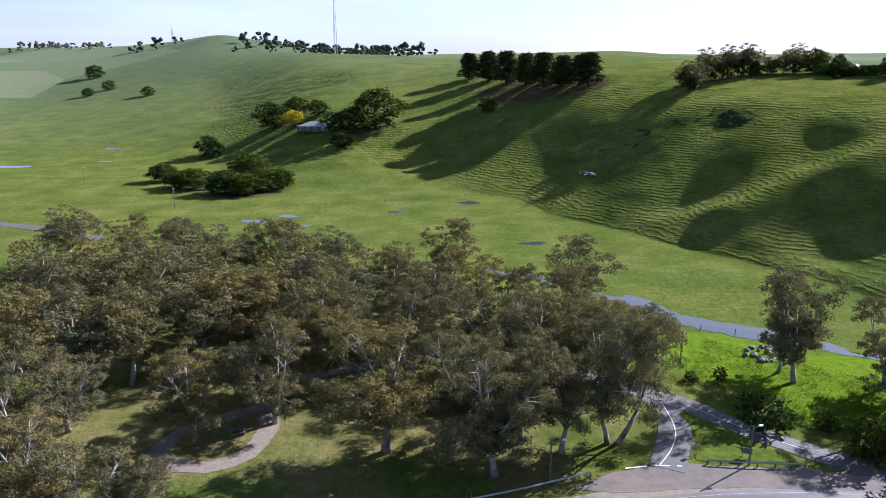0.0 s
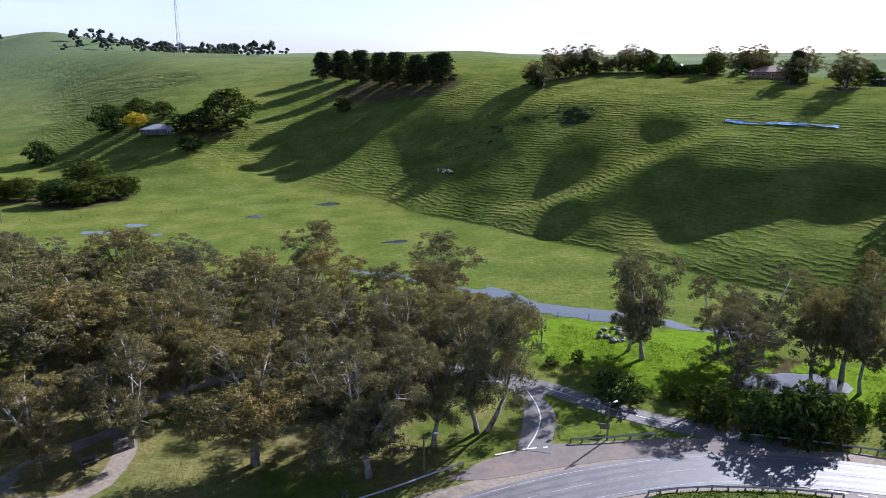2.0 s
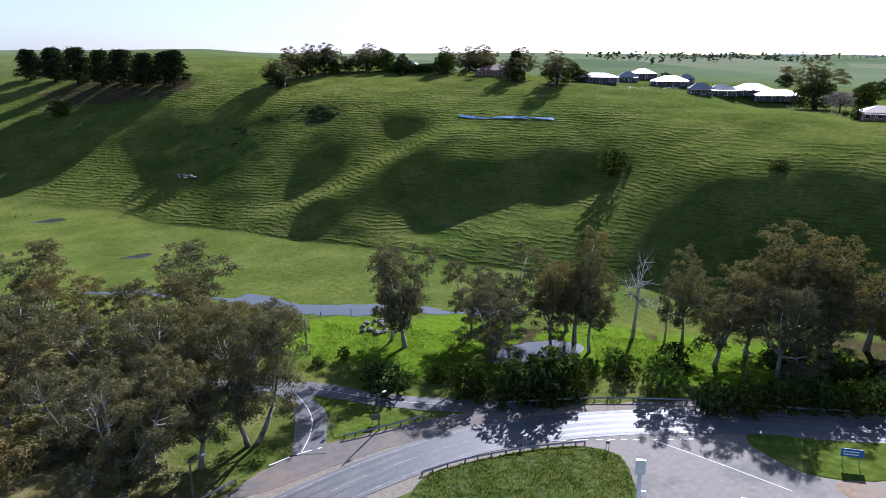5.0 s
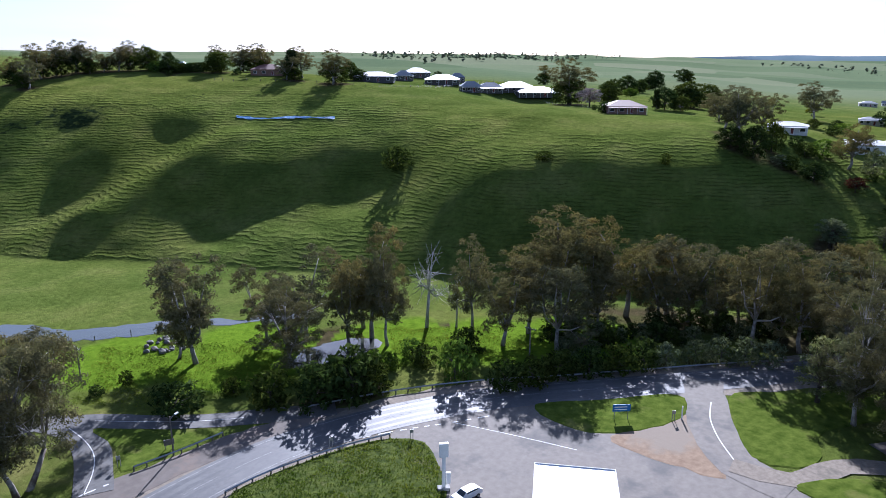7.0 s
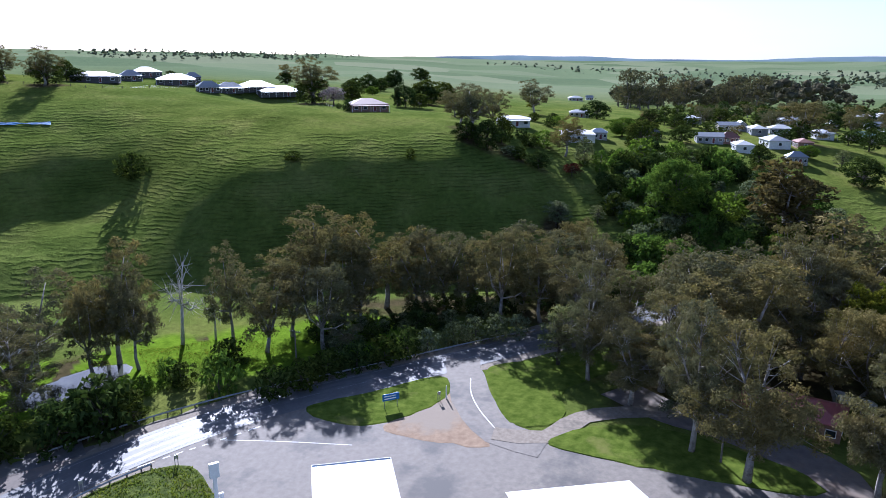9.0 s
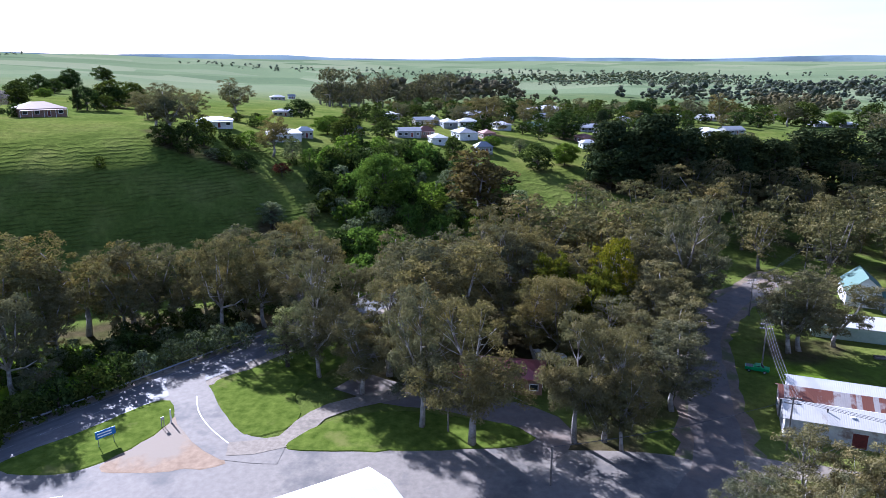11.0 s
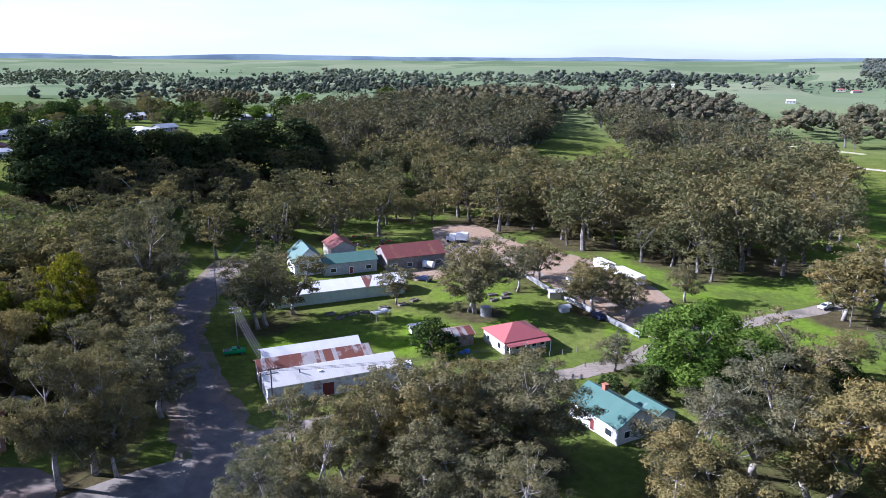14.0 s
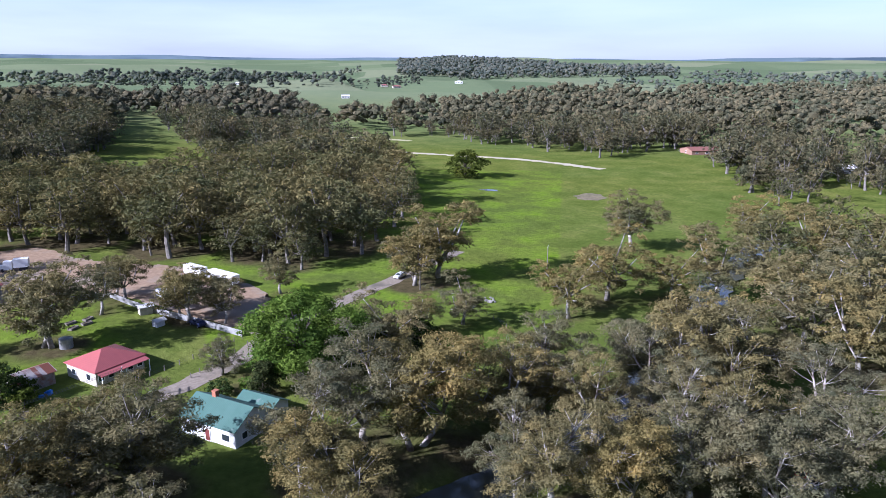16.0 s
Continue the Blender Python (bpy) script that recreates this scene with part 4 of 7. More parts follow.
building("outhouse", "small rust-roofed timber outhouse with an open bay", 99.5, -108.5, GRID, 6.5, 5.0, 2.6, 0.9, WEATHERED, RUSTY_ROOF, category="shed", door=False)
green = building("cottage", "white weatherboard cottage with a teal roof and brick chimney", 55.0, -100.0, 163, 12.0, 8.5, 3.2, 2.3, WHITE_WALL, TEAL_ROOF, front=3, back=4, ends=2, chimney=(-2.2, 0.2))
# a lower wing at the back of the green-roofed cottage
_w, _r = gable_mesh(7.5, 5.0, 2.6, 1.3)
for _m, _mat, _name in ((_w, WHITE_WALL, "wing_wall"), (_r, TEAL_ROOF, "wing_roof")):
    _m.v = [(x + 2.0, y + 6.7, z) for x, y, z in _m.v]
    part(_name, _m, _mat, green)
building("clubhouse", "low brick building with a faded pink roof under gum trees", 126.5, -17.0, GRID + 10, 18.0, 9.0, 3.0, 1.7, BRICK_WALL, PINK_ROOF, True, front=6, back=4, ends=2)
building("shop", "roadside shop with a ribbed white iron roof", 80.5, 10.5, 120, 17.0, 12.0, 4.0, 1.2, CREAM_WALL, WHITE_ROOF, category="shop", front=4, ends=2)
building("shop", "small building with a pale green hipped roof", 77.0, -15.0, 92, 10.0, 9.0, 3.6, 2.0, WHITE_WALL, corrugated("pale_green_roof", (0.5, 0.56, 0.52), (0.58, 0.63, 0.6), None), True, category="shop", front=3, ends=2)


def canopy():
    root = thing("fuel_canopy", "flat white fuel station canopy on steel posts", "canopy", pose(75.2, 41.0, 0, 0, 0, 122))
    part("roof", Mesh().box(-5.6, -5.0, 4.7, 5.6, 5.0, 5.0), WHITE_PAINT, root)
    lip = Mesh()
    for a in ((-5.7, -5.1, 4.3, 5.7, -5.0, 5.15), (-5.7, 5.0, 4.3, 5.7, 5.1, 5.15), (-5.7, -5.0, 4.3, -5.6, 5.0, 5.15), (5.6, -5.0, 4.3, 5.7, 5.0, 5.15)):
        lip.box(*a)
    part("fascia", lip, WHITE_WALL, root)
    for x in (-3.5, 3.5):
        for y in (-3, 3):
            part("post", Mesh().box(x - 0.15, y - 0.15, 0, x + 0.15, y + 0.15, 4.7), STEEL, root)
    CLEAR.append((75, 41, 8))


canopy()

# houses on the hill and in the town
HILL = [(272, 284, 21.3, 0, -50), (308, 297, 10.7, 0, -40), (327, 304, 15.7, 1, -40), (312, 270, 19.4, 1, -50), (330, 274, 8.7, 1, -45), (299, 239, 10.8, 1, -40), (316, 239, 13.0, 1, -45), (334, 235, 18.4, 1, -40), 
    (339, 224, 23.9, 1, -40), (279, 140, 16.2, 3, -50), (234, 326, 17.8, 3, -40), (208, 369, 7.0, 0, -50), (-83, 457, 18.7, 1, -5)]
TOWN = [(292, 78, 14.0, 0, -75), (293, 51, 17.2, 0, 15), (305, 44, 7.0, 0, -80), (412, 71, 11.2, 1, -80), (687, 123, 13.2, 1, -75), (739, 118, 7.0, 1, -75), (410, 12, 13.2, 0, -75), (319, 23, 7.0, 2, -80), 
    (323, 0, 10.7, 1, -80), (325, -8, 7.3, 3, -80), (375, -8, 10.0, 1, -75), (379, -14, 7.1, 0, 10), (368, -21, 11.1, 0, 10), (382, -32, 10.5, 0, -80), (309, -13, 9.3, 0, 10), (327, -26, 13.0, 1, 15), 
    (330, -37, 8.8, 3, 10), (380, -50, 10.7, 0, 15), (385, -68, 11.7, 5, -75)]
TOWN_FAR = [(404, -82, 8.1, 0, -80), (551, -96, 17.4, 0, -80), (580, -114, 21.3, 0, -80), (398, -103, 16.3, 1, -80), (348, -88, 10.3, 3, 10), (331, -85, 7.0, 0, -80), (365, -102, 10.3, 0, 10), (468, -144, 9.3, 1, 10), 
    (405, -174, 17.3, 0, 10), (424, -197, 12.4, 1, -80), (512, -196, 8.6, 0, 10), (515, -219, 13.1, 0, -80), (546, -290, 7.5, 0, -80), (503, -299, 13.1, 0, -80), (500, -319, 10.4, 0, -80), (647, -422, 8.9, 0, -80), 
    (437, -333, 13.7, 0, -80)]
TOWN_END = [(497, -383, 18.2, 2, -80), (444, -358, 10.8, 0, 10), (466, -382, 13.8, 1, -80), (515, -424, 16.1, 0, 10), (513, -437, 13.4, 0, -80), (547, -481, 21.8, 0, 10), (498, -434, 13.0, 0, -80), (488, -436, 12.7, 1, 10), 
    (626, -548, 16.2, 1, 10), (622, -570, 10.7, 1, -80), (450, -43, 13.8, 1, -80), (493, -37, 8.2, 0, 10), (437, -62, 7.0, 0, 10), (451, -86, 10.8, 1, -80), (299, -32, 7.0, 1, -80)]
FARMS = [(-93, -529, 22.8, 3, 20), (-118, -521, 10.9, 1, 30), (-160, -449, 17.4, 0, 20), (-193, -489, 10.4, 3, 30), (-446, -1357, 13.9, 0, 20), (-474, -1385, 15.8, 0, 20), (-484, -1361, 18.8, 0, 30), (559, -741, 18.6, 0, 30), 
    (295, -1200, 13.5, 4, 30), (322, -1222, 11.8, 4, 20), (316, -982, 11.2, 0, 20), (578, -1195, 13.5, 0, 10), (198, -1269, 14.1, 0, 10), (-182, -454, 11.4, 0, 20)]
SLATE_WALL = surface("dark_grey_brick", (0.060, 0.058, 0.058), (0.105, 0.100, 0.098), 2.5, 0.85, 0, 0.02)
HOUSE_WALLS = [WHITE_WALL, CREAM_WALL, GREY_WALL, BRICK_WALL]
HOUSE_ROOFS = [(WHITE_ROOF, "white"), (GREY_ROOF, "grey"), (DARK_ROOF, "charcoal"), (TERRA_ROOF, "terracotta"), (PINK_ROOF, "faded red"), (TEAL_ROOF, "green")]
_h = random.Random(8)
for x, y, L, roof, turn in TOWN + TOWN_FAR + TOWN_END + HILL + FARMS:
    brow = (x, y, L, roof, turn) in HILL
    roof = 1 if brow and roof == 0 else roof
    wm = (SLATE_WALL if roof == 1 else BRICK_WALL) if brow else BRICK_WALL if roof in (2, 3) else _h.choice(HOUSE_WALLS[:3])
    hipped = brow or _h.random() < 0.65
    building("house", "single-storey house with a %s %s roof" % (HOUSE_ROOFS[roof][1], "hipped" if hipped else "gabled"), x, y, turn, L, L * _h.uniform(0.6, 0.75), 2.8, _h.uniform(2.3, 2.9) if brow else _h.uniform(1.2, 2.0), wm, HOUSE_ROOFS[roof][0], hipped, front=4, back=3, ends=1, verandah=1.6 if _h.random() < 0.5 else 0, group="houses of the town")

# ---- trees, group by group ----
PICNIC_A = [(-41, 105, 18.0, 13.4), (-9, 101, 22.0, 17.9), (8, 94, 24.0, 15.7), (28, 104, 25.0, 15.7), (-27, 124, 23.0, 15.7), 
    (-22, 123, 24.0, 13.4), (-38, 121, 11.0, 9.0), (-60, 125, 20.0, 14.6), (-63, 107, 16.0, 23.5), (-63, 94, 18.0, 13.4), 
    (1, 180, 21.0, 14.6), (-47, 194, 19.0, 19.0), (-30, 185, 19.0, 13.4), (-78, 204, 17.0, 14.6), (-59, 186, 19.0, 14.6), 
    (-114, 208, 20.0, 17.9), (-94, 204, 17.0, 12.3), (-78, 182, 19.0, 16.8), (-94, 179, 19.0, 16.8), (-12, 166, 19.0, 14.6), 
    (7, 158, 19.0, 13.4), (32, 164, 20.0, 16.8), (18, 157, 16.0, 10.1), (-18, 162, 19.0, 12.3)]
PICNIC_B = [(-39, 139, 19.9, 17.7), (-32, 156, 19.9, 15.3), (-3, 143, 19.9, 15.3), (8, 132, 19.9, 16.5), (18, 124, 19.9, 15.3), 
    (28, 126, 19.9, 14.2), (-16, 129, 19.9, 15.3), (-6, 130, 19.9, 14.2), (-50, 135, 19.9, 15.3), (-46, 156, 19.9, 16.5), 
    (-63, 156, 19.9, 16.5), (-75, 154, 19.9, 16.5), (-94, 155, 19.9, 14.2), (-82, 127, 19.9, 15.3), (-68, 122, 19.9, 15.3), 
    (-68, 100, 19.9, 15.3), (45, 147, 9.5, 10.6), (-54, 80, 17.9, 13.0), (-44, 76, 14.7, 14.2), (-39, 79, 12.6, 8.3), 
    (2, 104, 19.9, 11.8), (13, 104, 19.9, 13.0), (19, 101, 19.9, 11.8), (-29, 110, 19.9, 13.0)]
CREEK_GUMS = [(69, 127, 24.3, 14.4), (81, 111, 18.5, 21.0), (106, 116, 24.8, 14.5), (102, 104, 23.0, 9.1), (122, 96, 24.5, 9.9), (119, 85, 20.4, 13.7), (143, 86, 29.1, 20.7), (124, 74, 20.3, 13.3), 
    (154, 73, 26.4, 20.3), (140, 73, 16.3, 11.5), (161, 60, 21.1, 15.5), (167, 50, 17.4, 11.2), (152, 64, 19.3, 11.5), (172, 37, 21.5, 17.4), (164, 40, 15.9, 9.2), (187, 31, 20.9, 11.8), 
    (180, 22, 17.1, 9.7), (166, 2, 23.6, 12.8), (163, -6, 24.0, 13.1)]
CREEK_MORE = [(68, 132, 14.5, 9.9), (97, 111, 18.1, 9.6), (93, 121, 21.2, 16.3), (103, 110, 26.3, 15.3), (85, 125, 18.2, 10.9), (129, 85, 21.7, 13.0), (145, 78, 21.1, 14.7), (162, 66, 18.7, 16.0), (161, 54, 16.6, 12.4), (169, 45, 15.2, 13.3), (175, 33, 17.5, 10.3), (182, 25, 18.7, 11.1)]
MIDDLE = [(103, -10, 25.2, 16.1), (109, -2, 27.3, 11.5), (122, 9, 16.8, 11.5), (127, -5, 18.9, 13.8), (145, -21, 18.9, 16.1), 
    (141, -55, 19.9, 16.1), (103, -27, 22.1, 11.5), (103, -32, 21.0, 11.5), (100, -34, 19.9, 9.2), (130, 4, 18.9, 16.1), 
    (157, -45, 21.0, 18.4), (161, -32, 19.9, 16.1), (109, -39, 17.9, 10.3), (348, -39, 18.9, 35.6), (236, -100, 21.0, 26.4), 
    (139, -85, 19.9, 14.9), (109, -126, 22.1, 17.2), (113, -158, 12.6, 14.9), (88, -146, 15.8, 12.6), (79, -147, 11.6, 9.2)]
FRONT = [(76, -50, 17.1, 12.2), (73, -57, 17.1, 12.2), (73, -64, 17.1, 9.5), (69, -70, 18.3, 17.6), (66, -75, 17.1, 13.5), 
    (59, -81, 18.3, 17.6), (70, -40, 15.9, 12.2), (66, -47, 15.9, 12.2), (58, -78, 19.5, 17.6), (67, -73, 18.3, 17.6), 
    (31, -101, 22.0, 24.3), (35, -87, 18.3, 17.6), (46, -62, 15.9, 17.6), (22, -100, 20.7, 18.9), (9, -106, 19.5, 16.2), 
    (4, -114, 20.7, 17.6), (67, -64, 15.9, 12.2), (55, -60, 14.6, 13.5), (29, -81, 14.6, 16.2)]
RIVER = [(2, -113, 18.0, 12.3), (-22, -236, 22.0, 23.5), (-12, -182, 21.0, 23.5), (-2, -166, 19.0, 15.7), (-29, -186, 17.0, 14.6), 
    (-19, -104, 18.0, 15.7), (-28, -101, 18.0, 14.6), (-35, -128, 20.0, 17.9), (-75, -222, 20.0, 28.0), (-52, -168, 19.0, 20.2), 
    (-58, -141, 20.0, 16.8), (0, -86, 18.0, 13.4), (-19, -91, 17.0, 14.6), (-16, -120, 18.0, 13.4), (-44, -114, 18.0, 16.8), 
    (-6, -105, 18.0, 12.3), (5, -89, 17.0, 11.2), (-30, -94, 16.0, 14.6), (-8, -87, 16.0, 12.3), (-39, -97, 16.0, 14.6), 
    (-40, -188, 20.0, 17.9), (-64, -256, 20.0, 29.1), (-79, -195, 20.0, 23.5)]
PADDOCK = [(56, -385, 17, 21), (36, -194, 23, 28), (42, -190, 17, 15), (-151, 457, 16, 16), (-105, 379, 14, 32), (-124, 347, 11, 27), 
    (-90, 340, 12, 26), (-105, 335, 12, 29), (-148, 370, 10, 15), (-133, 352, 9, 18), (-96, 332, 11, 25), (-82, 348, 11, 15), 
    (41, -185, 18, 16), (28, 454, 10, 10)]
BLUFF_TOP = [('g', 130, 392, 13.4, 10.7), ('h', 130, 371, 13.7, 9.3), ('g', 144, 393, 17.9, 12.5), ('g', 153, 397, 18.3, 10.3), ('g', 162, 395, 17.7, 11.9), ('h', 167, 390, 14.9, 8.0), ('h', 175, 391, 9.6, 13.7), ('g', 182, 389, 13.2, 9.8), 
    ('g', 191, 393, 16.5, 15.8), ('o', 194, 379, 13.9, 11.4), ('l', 194, 372, 5.6, 7.1), ('b', 194, 358, 2.3, 5.6), ('o', 201, 370, 11.8, 7.2), ('o', 216, 347, 11.7, 13.1), ('g', 241, 384, 15.2, 9.7), ('g', 244, 368, 15.9, 12.8), 
    ('g', 252, 362, 17.3, 11.3), ('h', 237, 333, 13.4, 9.0), ('b', 220, 335, 2.9, 4.3)]
BLUFF_GARDENS = [('b', 230, 331, 2.4, 2.4), ('b', 234, 326, 2.1, 4.4), ('p', 233, 305, 15.3, 6.3), ('g', 244, 310, 16.9, 10.4), ('h', 227, 301, 11.7, 11.3), ('g', 235, 275, 17.5, 16.6), ('o', 263, 293, 10.9, 7.6), ('o', 334, 292, 5.0, 5.2), 
    ('g', 319, 190, 23.6, 19.9), ('h', 649, 418, 20.3, 20.7), ('v', 300, 168, 9.1, 11.7), ('o', 365, 193, 12.3, 10.8), ('b', 271, 145, 5.1, 3.5), ('b', 281, 155, 2.4, 1.9), ('o', 514, 256, 14.8, 12.7), ('r', 441, 217, 6.2, 12.7), 
    ('o', 536, 256, 11.8, 10.8), ('o', 633, 287, 19.2, 14.0), ('p', 320, 144, 9.6, 3.1), ('o', 325, 142, 11.7, 8.9), ('o', 991, 408, 19.2, 34.0), ('o', 393, 159, 15.4, 15.0)]
BLUFF_EAST = [('o', 419, 156, 14.5, 12.4), ('g', 250, 87, 16.6, 10.9), ('g', 245, 80, 18.4, 10.5), ('h', 272, 81, 15.1, 10.3), ('g', 289, 103, 12.2, 8.5), ('o', 235, 72, 11.6, 8.3), ('o', 237, 80, 7.3, 8.6), ('o', 247, 70, 11.0, 6.8), 
    ('g', 398, 94, 20.4, 20.4), ('w', 445, 107, 7.2, 7.2), ('b', 241, 62, 4.5, 4.8), ('o', 242, 55, 6.5, 6.6), ('b', 260, 63, 4.9, 5.8), ('l', 267, 59, 6.3, 6.8), ('l', 340, 69, 4.0, 7.3), ('b', 322, 69, 4.1, 5.1), 
    ('k', 240, 65, 3.6, 4.9), ('b', 266, 67, 4.3, 4.4), ('g', 264, 50, 15.7, 10.1), ('u', 247, 44, 4.9, 5.4), ('b', 260, 42, 2.5, 3.7), ('c', 186, 183, 8.8, 8.4), ('c', 199, 127, 3.2, 4.5), ('b', 217, 93, 3.6, 2.8), 
    ('s', 217, 42, 8.4, 8.6)]
TOWN_EAST = [('s', 217, 43, 8.5, 8.6), ('s', 224, 31, 6.0, 7.5), ('o', 316, 11, 8.3, 10.2), ('r', 321, 36, 8.6, 10.5), ('o', 299, 26, 11.9, 11.5), ('o', 398, 59, 11.3, 11.8), ('o', 354, 27, 10.9, 9.9), ('z', 225, -24, 25.2, 18.9), 
    ('r', 232, 8, 19.5, 14.1), ('o', 279, -52, 11.3, 10.9), ('r', 289, -65, 9.5, 8.5), ('r', 311, -37, 5.4, 7.8), ('s', 301, -48, 7.2, 7.2), ('o', 282, -18, 10.3, 6.5), ('o', 433, -61, 9.8, 10.2), ('p', 470, -70, 8.8, 5.2), 
    ('o', 361, -80, 15.0, 14.7), ('o', 372, -76, 7.4, 9.0), ('p', 359, -99, 16.0, 5.3), ('g', 541, -134, 9.5, 19.8), ('g', 510, -143, 9.4, 16.8), ('o', 484, -159, 15.4, 20.2)]
TOWN_SOUTH = [('g', 496, -201, 19.0, 18.9), ('g', 502, -224, 21.1, 25.7), ('g', 434, 6, 8.4, 10.1), ('o', 423, -5, 8.9, 12.4), ('o', 477, -43, 9.8, 9.5), ('o', 350, 73, 4.2, 4.9), ('o', 338, 80, 4.7, 5.2), ('o', 460, -60, 7.1, 10.8), 
    ('o', 438, -81, 5.9, 8.4), ('g', 490, -268, 21.1, 16.9), ('o', 495, -283, 19.3, 21.4), ('r', 505, -273, 14.8, 9.6), ('r', 499, -308, 11.9, 11.3), ('o', 479, -321, 21.3, 18.7), ('r', 704, -501, 13.8, 15.8), ('o', 601, -459, 15.3, 20.8), 
    ('o', 563, -468, 14.0, 19.5), ('o', 678, -604, 20.2, 29.2), ('g', 460, -326, 18.7, 20.1), ('g', 509, -401, 14.0, 19.9), ('p', 364, -297, 8.2, 12.8), ('g', 307, -231, 12.1, 19.0)]
for rows in (PICNIC_A, PICNIC_B, CREEK_GUMS, CREEK_MORE, MIDDLE, FRONT, RIVER):
    plant_gums(rows)
for k_, (x, y, h, w) in enumerate(PADDOCK):
    plant(MID_GUMS[k_ % 4] if -300 < y < 0 else OAK if y < 0 or y > 440 else WILLOW, x, y, h, w)
KINDS = {"g": MID_GUMS[0], "h": MID_GUMS[1], "p": PINES[0], "q": PINES[1], "o": OAK, "b": BUSHES[0], "c": BUSHES[1], "l": BUSHES[2], "s": SILVER, "u": PURPLE, "v": LILAC, "y": GOLD, "d": DEAD_GUM, "r": BRIGHT, "w": WATTLE, "k": PALE_BUSH, "z": ORANGE_GUM}
for kind, x, y, h, w in BLUFF_TOP + BLUFF_GARDENS + BLUFF_EAST + TOWN_EAST + TOWN_SOUTH:
    plant(KINDS[kind], x, y, h, w * 1.25)
for kind, x, y, h, w in BLUFF_TOP + BLUFF_GARDENS:
    if kind in "or" and h > 8:
        plant(OAK, x + _trng.uniform(-9, 9), y + _trng.uniform(-9, 9), h * _trng.uniform(0.6, 0.95), w * 1.2)
    if kind in "gh":
        plant(OAK, x + _trng.uniform(-5, 5), y + _trng.uniform(-3, 6), h * 0.6, w * 0.9, "dark bushy undergrowth tree below the hilltop gums")
HILLTOP = [('p', 20, 567, 21.1, 41.1), ('q', 33, 541, 23.3, 45.8), ('p', 44, 510, 23.7, 49.3), ('q', 55, 483, 22.1, 47.0), ('p', 64, 463, 22.0, 39.5), ('q', 74, 449, 20.5, 38.4), ('p', 88, 439, 20.8, 32.4)]
for kind, x, y, h, w in HILLTOP:
    plant(KINDS[kind], x, y, h, w)
    # lower growth crowds round the tall trees
    plant(KINDS[kind], x + _trng.uniform(-5, 5), y + _trng.uniform(4, 9), h * _trng.uniform(0.7, 0.95), w * 0.9)
for k in range(14):
    plant(BUSHES[0], 195.8 + (16.4) * k / 13, 375.7 + (-21.2) * k / 13, 5.2, 6.0, "tall dark clipped garden hedge bush on the brow")
GARDEN = [('o', -117, 489, 19.7, 23.5), ('y', -99, 472, 12.4, 19.1), ('o', -70, 453, 12.0, 19.3), ('o', -59, 449, 15.1, 21.2), 
    ('o', -43, 451, 27.4, 33.8), ('o', -103, 502, 14.3, 21.6), ('o', -85, 486, 11.7, 20.7), ('o', -61, 421, 10.9, 19.9), 
    ('o', -432, 895, 17.4, 32.5), ('o', -382, 772, 9.6, 20.2), ('o', -307, 747, 10.9, 22.6), ('b', -372, 803, 10.8, 14.5)]
for kind, x, y, h, w in GARDEN:
    plant(KINDS[kind], x, y, h, w)

PINE_ROW = [(267, -78, 27.1, 13.5), (270, -88, 23.9, 11.5), (272, -97, 30.3, 17.5), (274, -111, 25.9, 11.9), (274, -122, 25.7, 12.0), (276, -136, 24.3, 14.5), (278, -160, 28.6, 14.7), (278, -174, 29.2, 14.8), 
    (281, -194, 29.7, 21.2), (287, -207, 24.6, 10.7), (269, -129, 26.0, 9.4), (271, -145, 24.9, 12.0)]
for x, y, h, w in PINE_ROW:
    plant(_trng.choice(PINES), x, y, h, w * 1.45)
    plant(_trng.choice(PINES), x + _trng.uniform(3, 9), y + _trng.uniform(-7, 7), h * _trng.uniform(0.6, 0.85), w * 1.4)

YARD_TREES = [('r', 51, -124, 17, 22), ('o', 42, -128, 10, 12), ('b', 36, -134, 7, 9), ('o', 30, -140, 8, 9), ('b', 27, -128, 5, 8), 
    ('p', 54, -113, 7, 6), ('b', 62, -112, 3, 6), ('l', 58, -115, 2.5, 4), ('o', 100, -101, 8, 9), ('b', 94, -100, 4, 5), 
    ('b', 98, -104, 4, 5), ('w', 150, -33, 18, 14), ('w', 143, -42, 18, 13), ('d', 116, 105, 21.4, 10.0), ('d', 121, 100, 14.0, 6.0), 
    ('b', 110, 88, 6, 7), ('c', 55.2, 109.9, 6.0, 8.5), ('g', 113, -47, 17, 13), ('g', 124, -50, 18, 13), 
    ('h', 137, -55, 18, 13), ('g', 150, -60, 18, 13), ('h', 163, -70, 18, 13)]
for kind, x, y, h, w in YARD_TREES:
    plant(KINDS[kind], x, y, h, w)

CREEK_BUSHES = [('b', 68, 100, 7.2, 7.8), ('b', 74, 94, 8.4, 8.6), ('b', 80, 91, 10.5, 9.9), ('b', 85, 90, 5.8, 6.7), ('l', 99, 82, 8.6, 6.9), ('b', 102, 72, 5.8, 6.5), ('b', 107, 69, 5.9, 6.6), ('k', 138, 49, 5.6, 5.7), ('k', 141, 45, 6.2, 6.1), ('k', 144, 41, 6.6, 6.0), ('k', 147, 37, 5.9, 5.4), ('k', 132, 53, 5.6, 5.5), ('b', 123, 59, 6.1, 6.9), ('b', 118, 63, 6.1, 6.9), ('b', 128, 56, 6.7, 6.9), ('b', 113, 67, 6.0, 6.9), ('b', 66, 109, 3.4, 4.0), ('b', 49, 128, 1.9, 3.2), ('b', 55, 128, 2.9, 2.6)]
for kind, x, y, h, w in CREEK_BUSHES:
    plant(KINDS[kind], x, y, h, w)
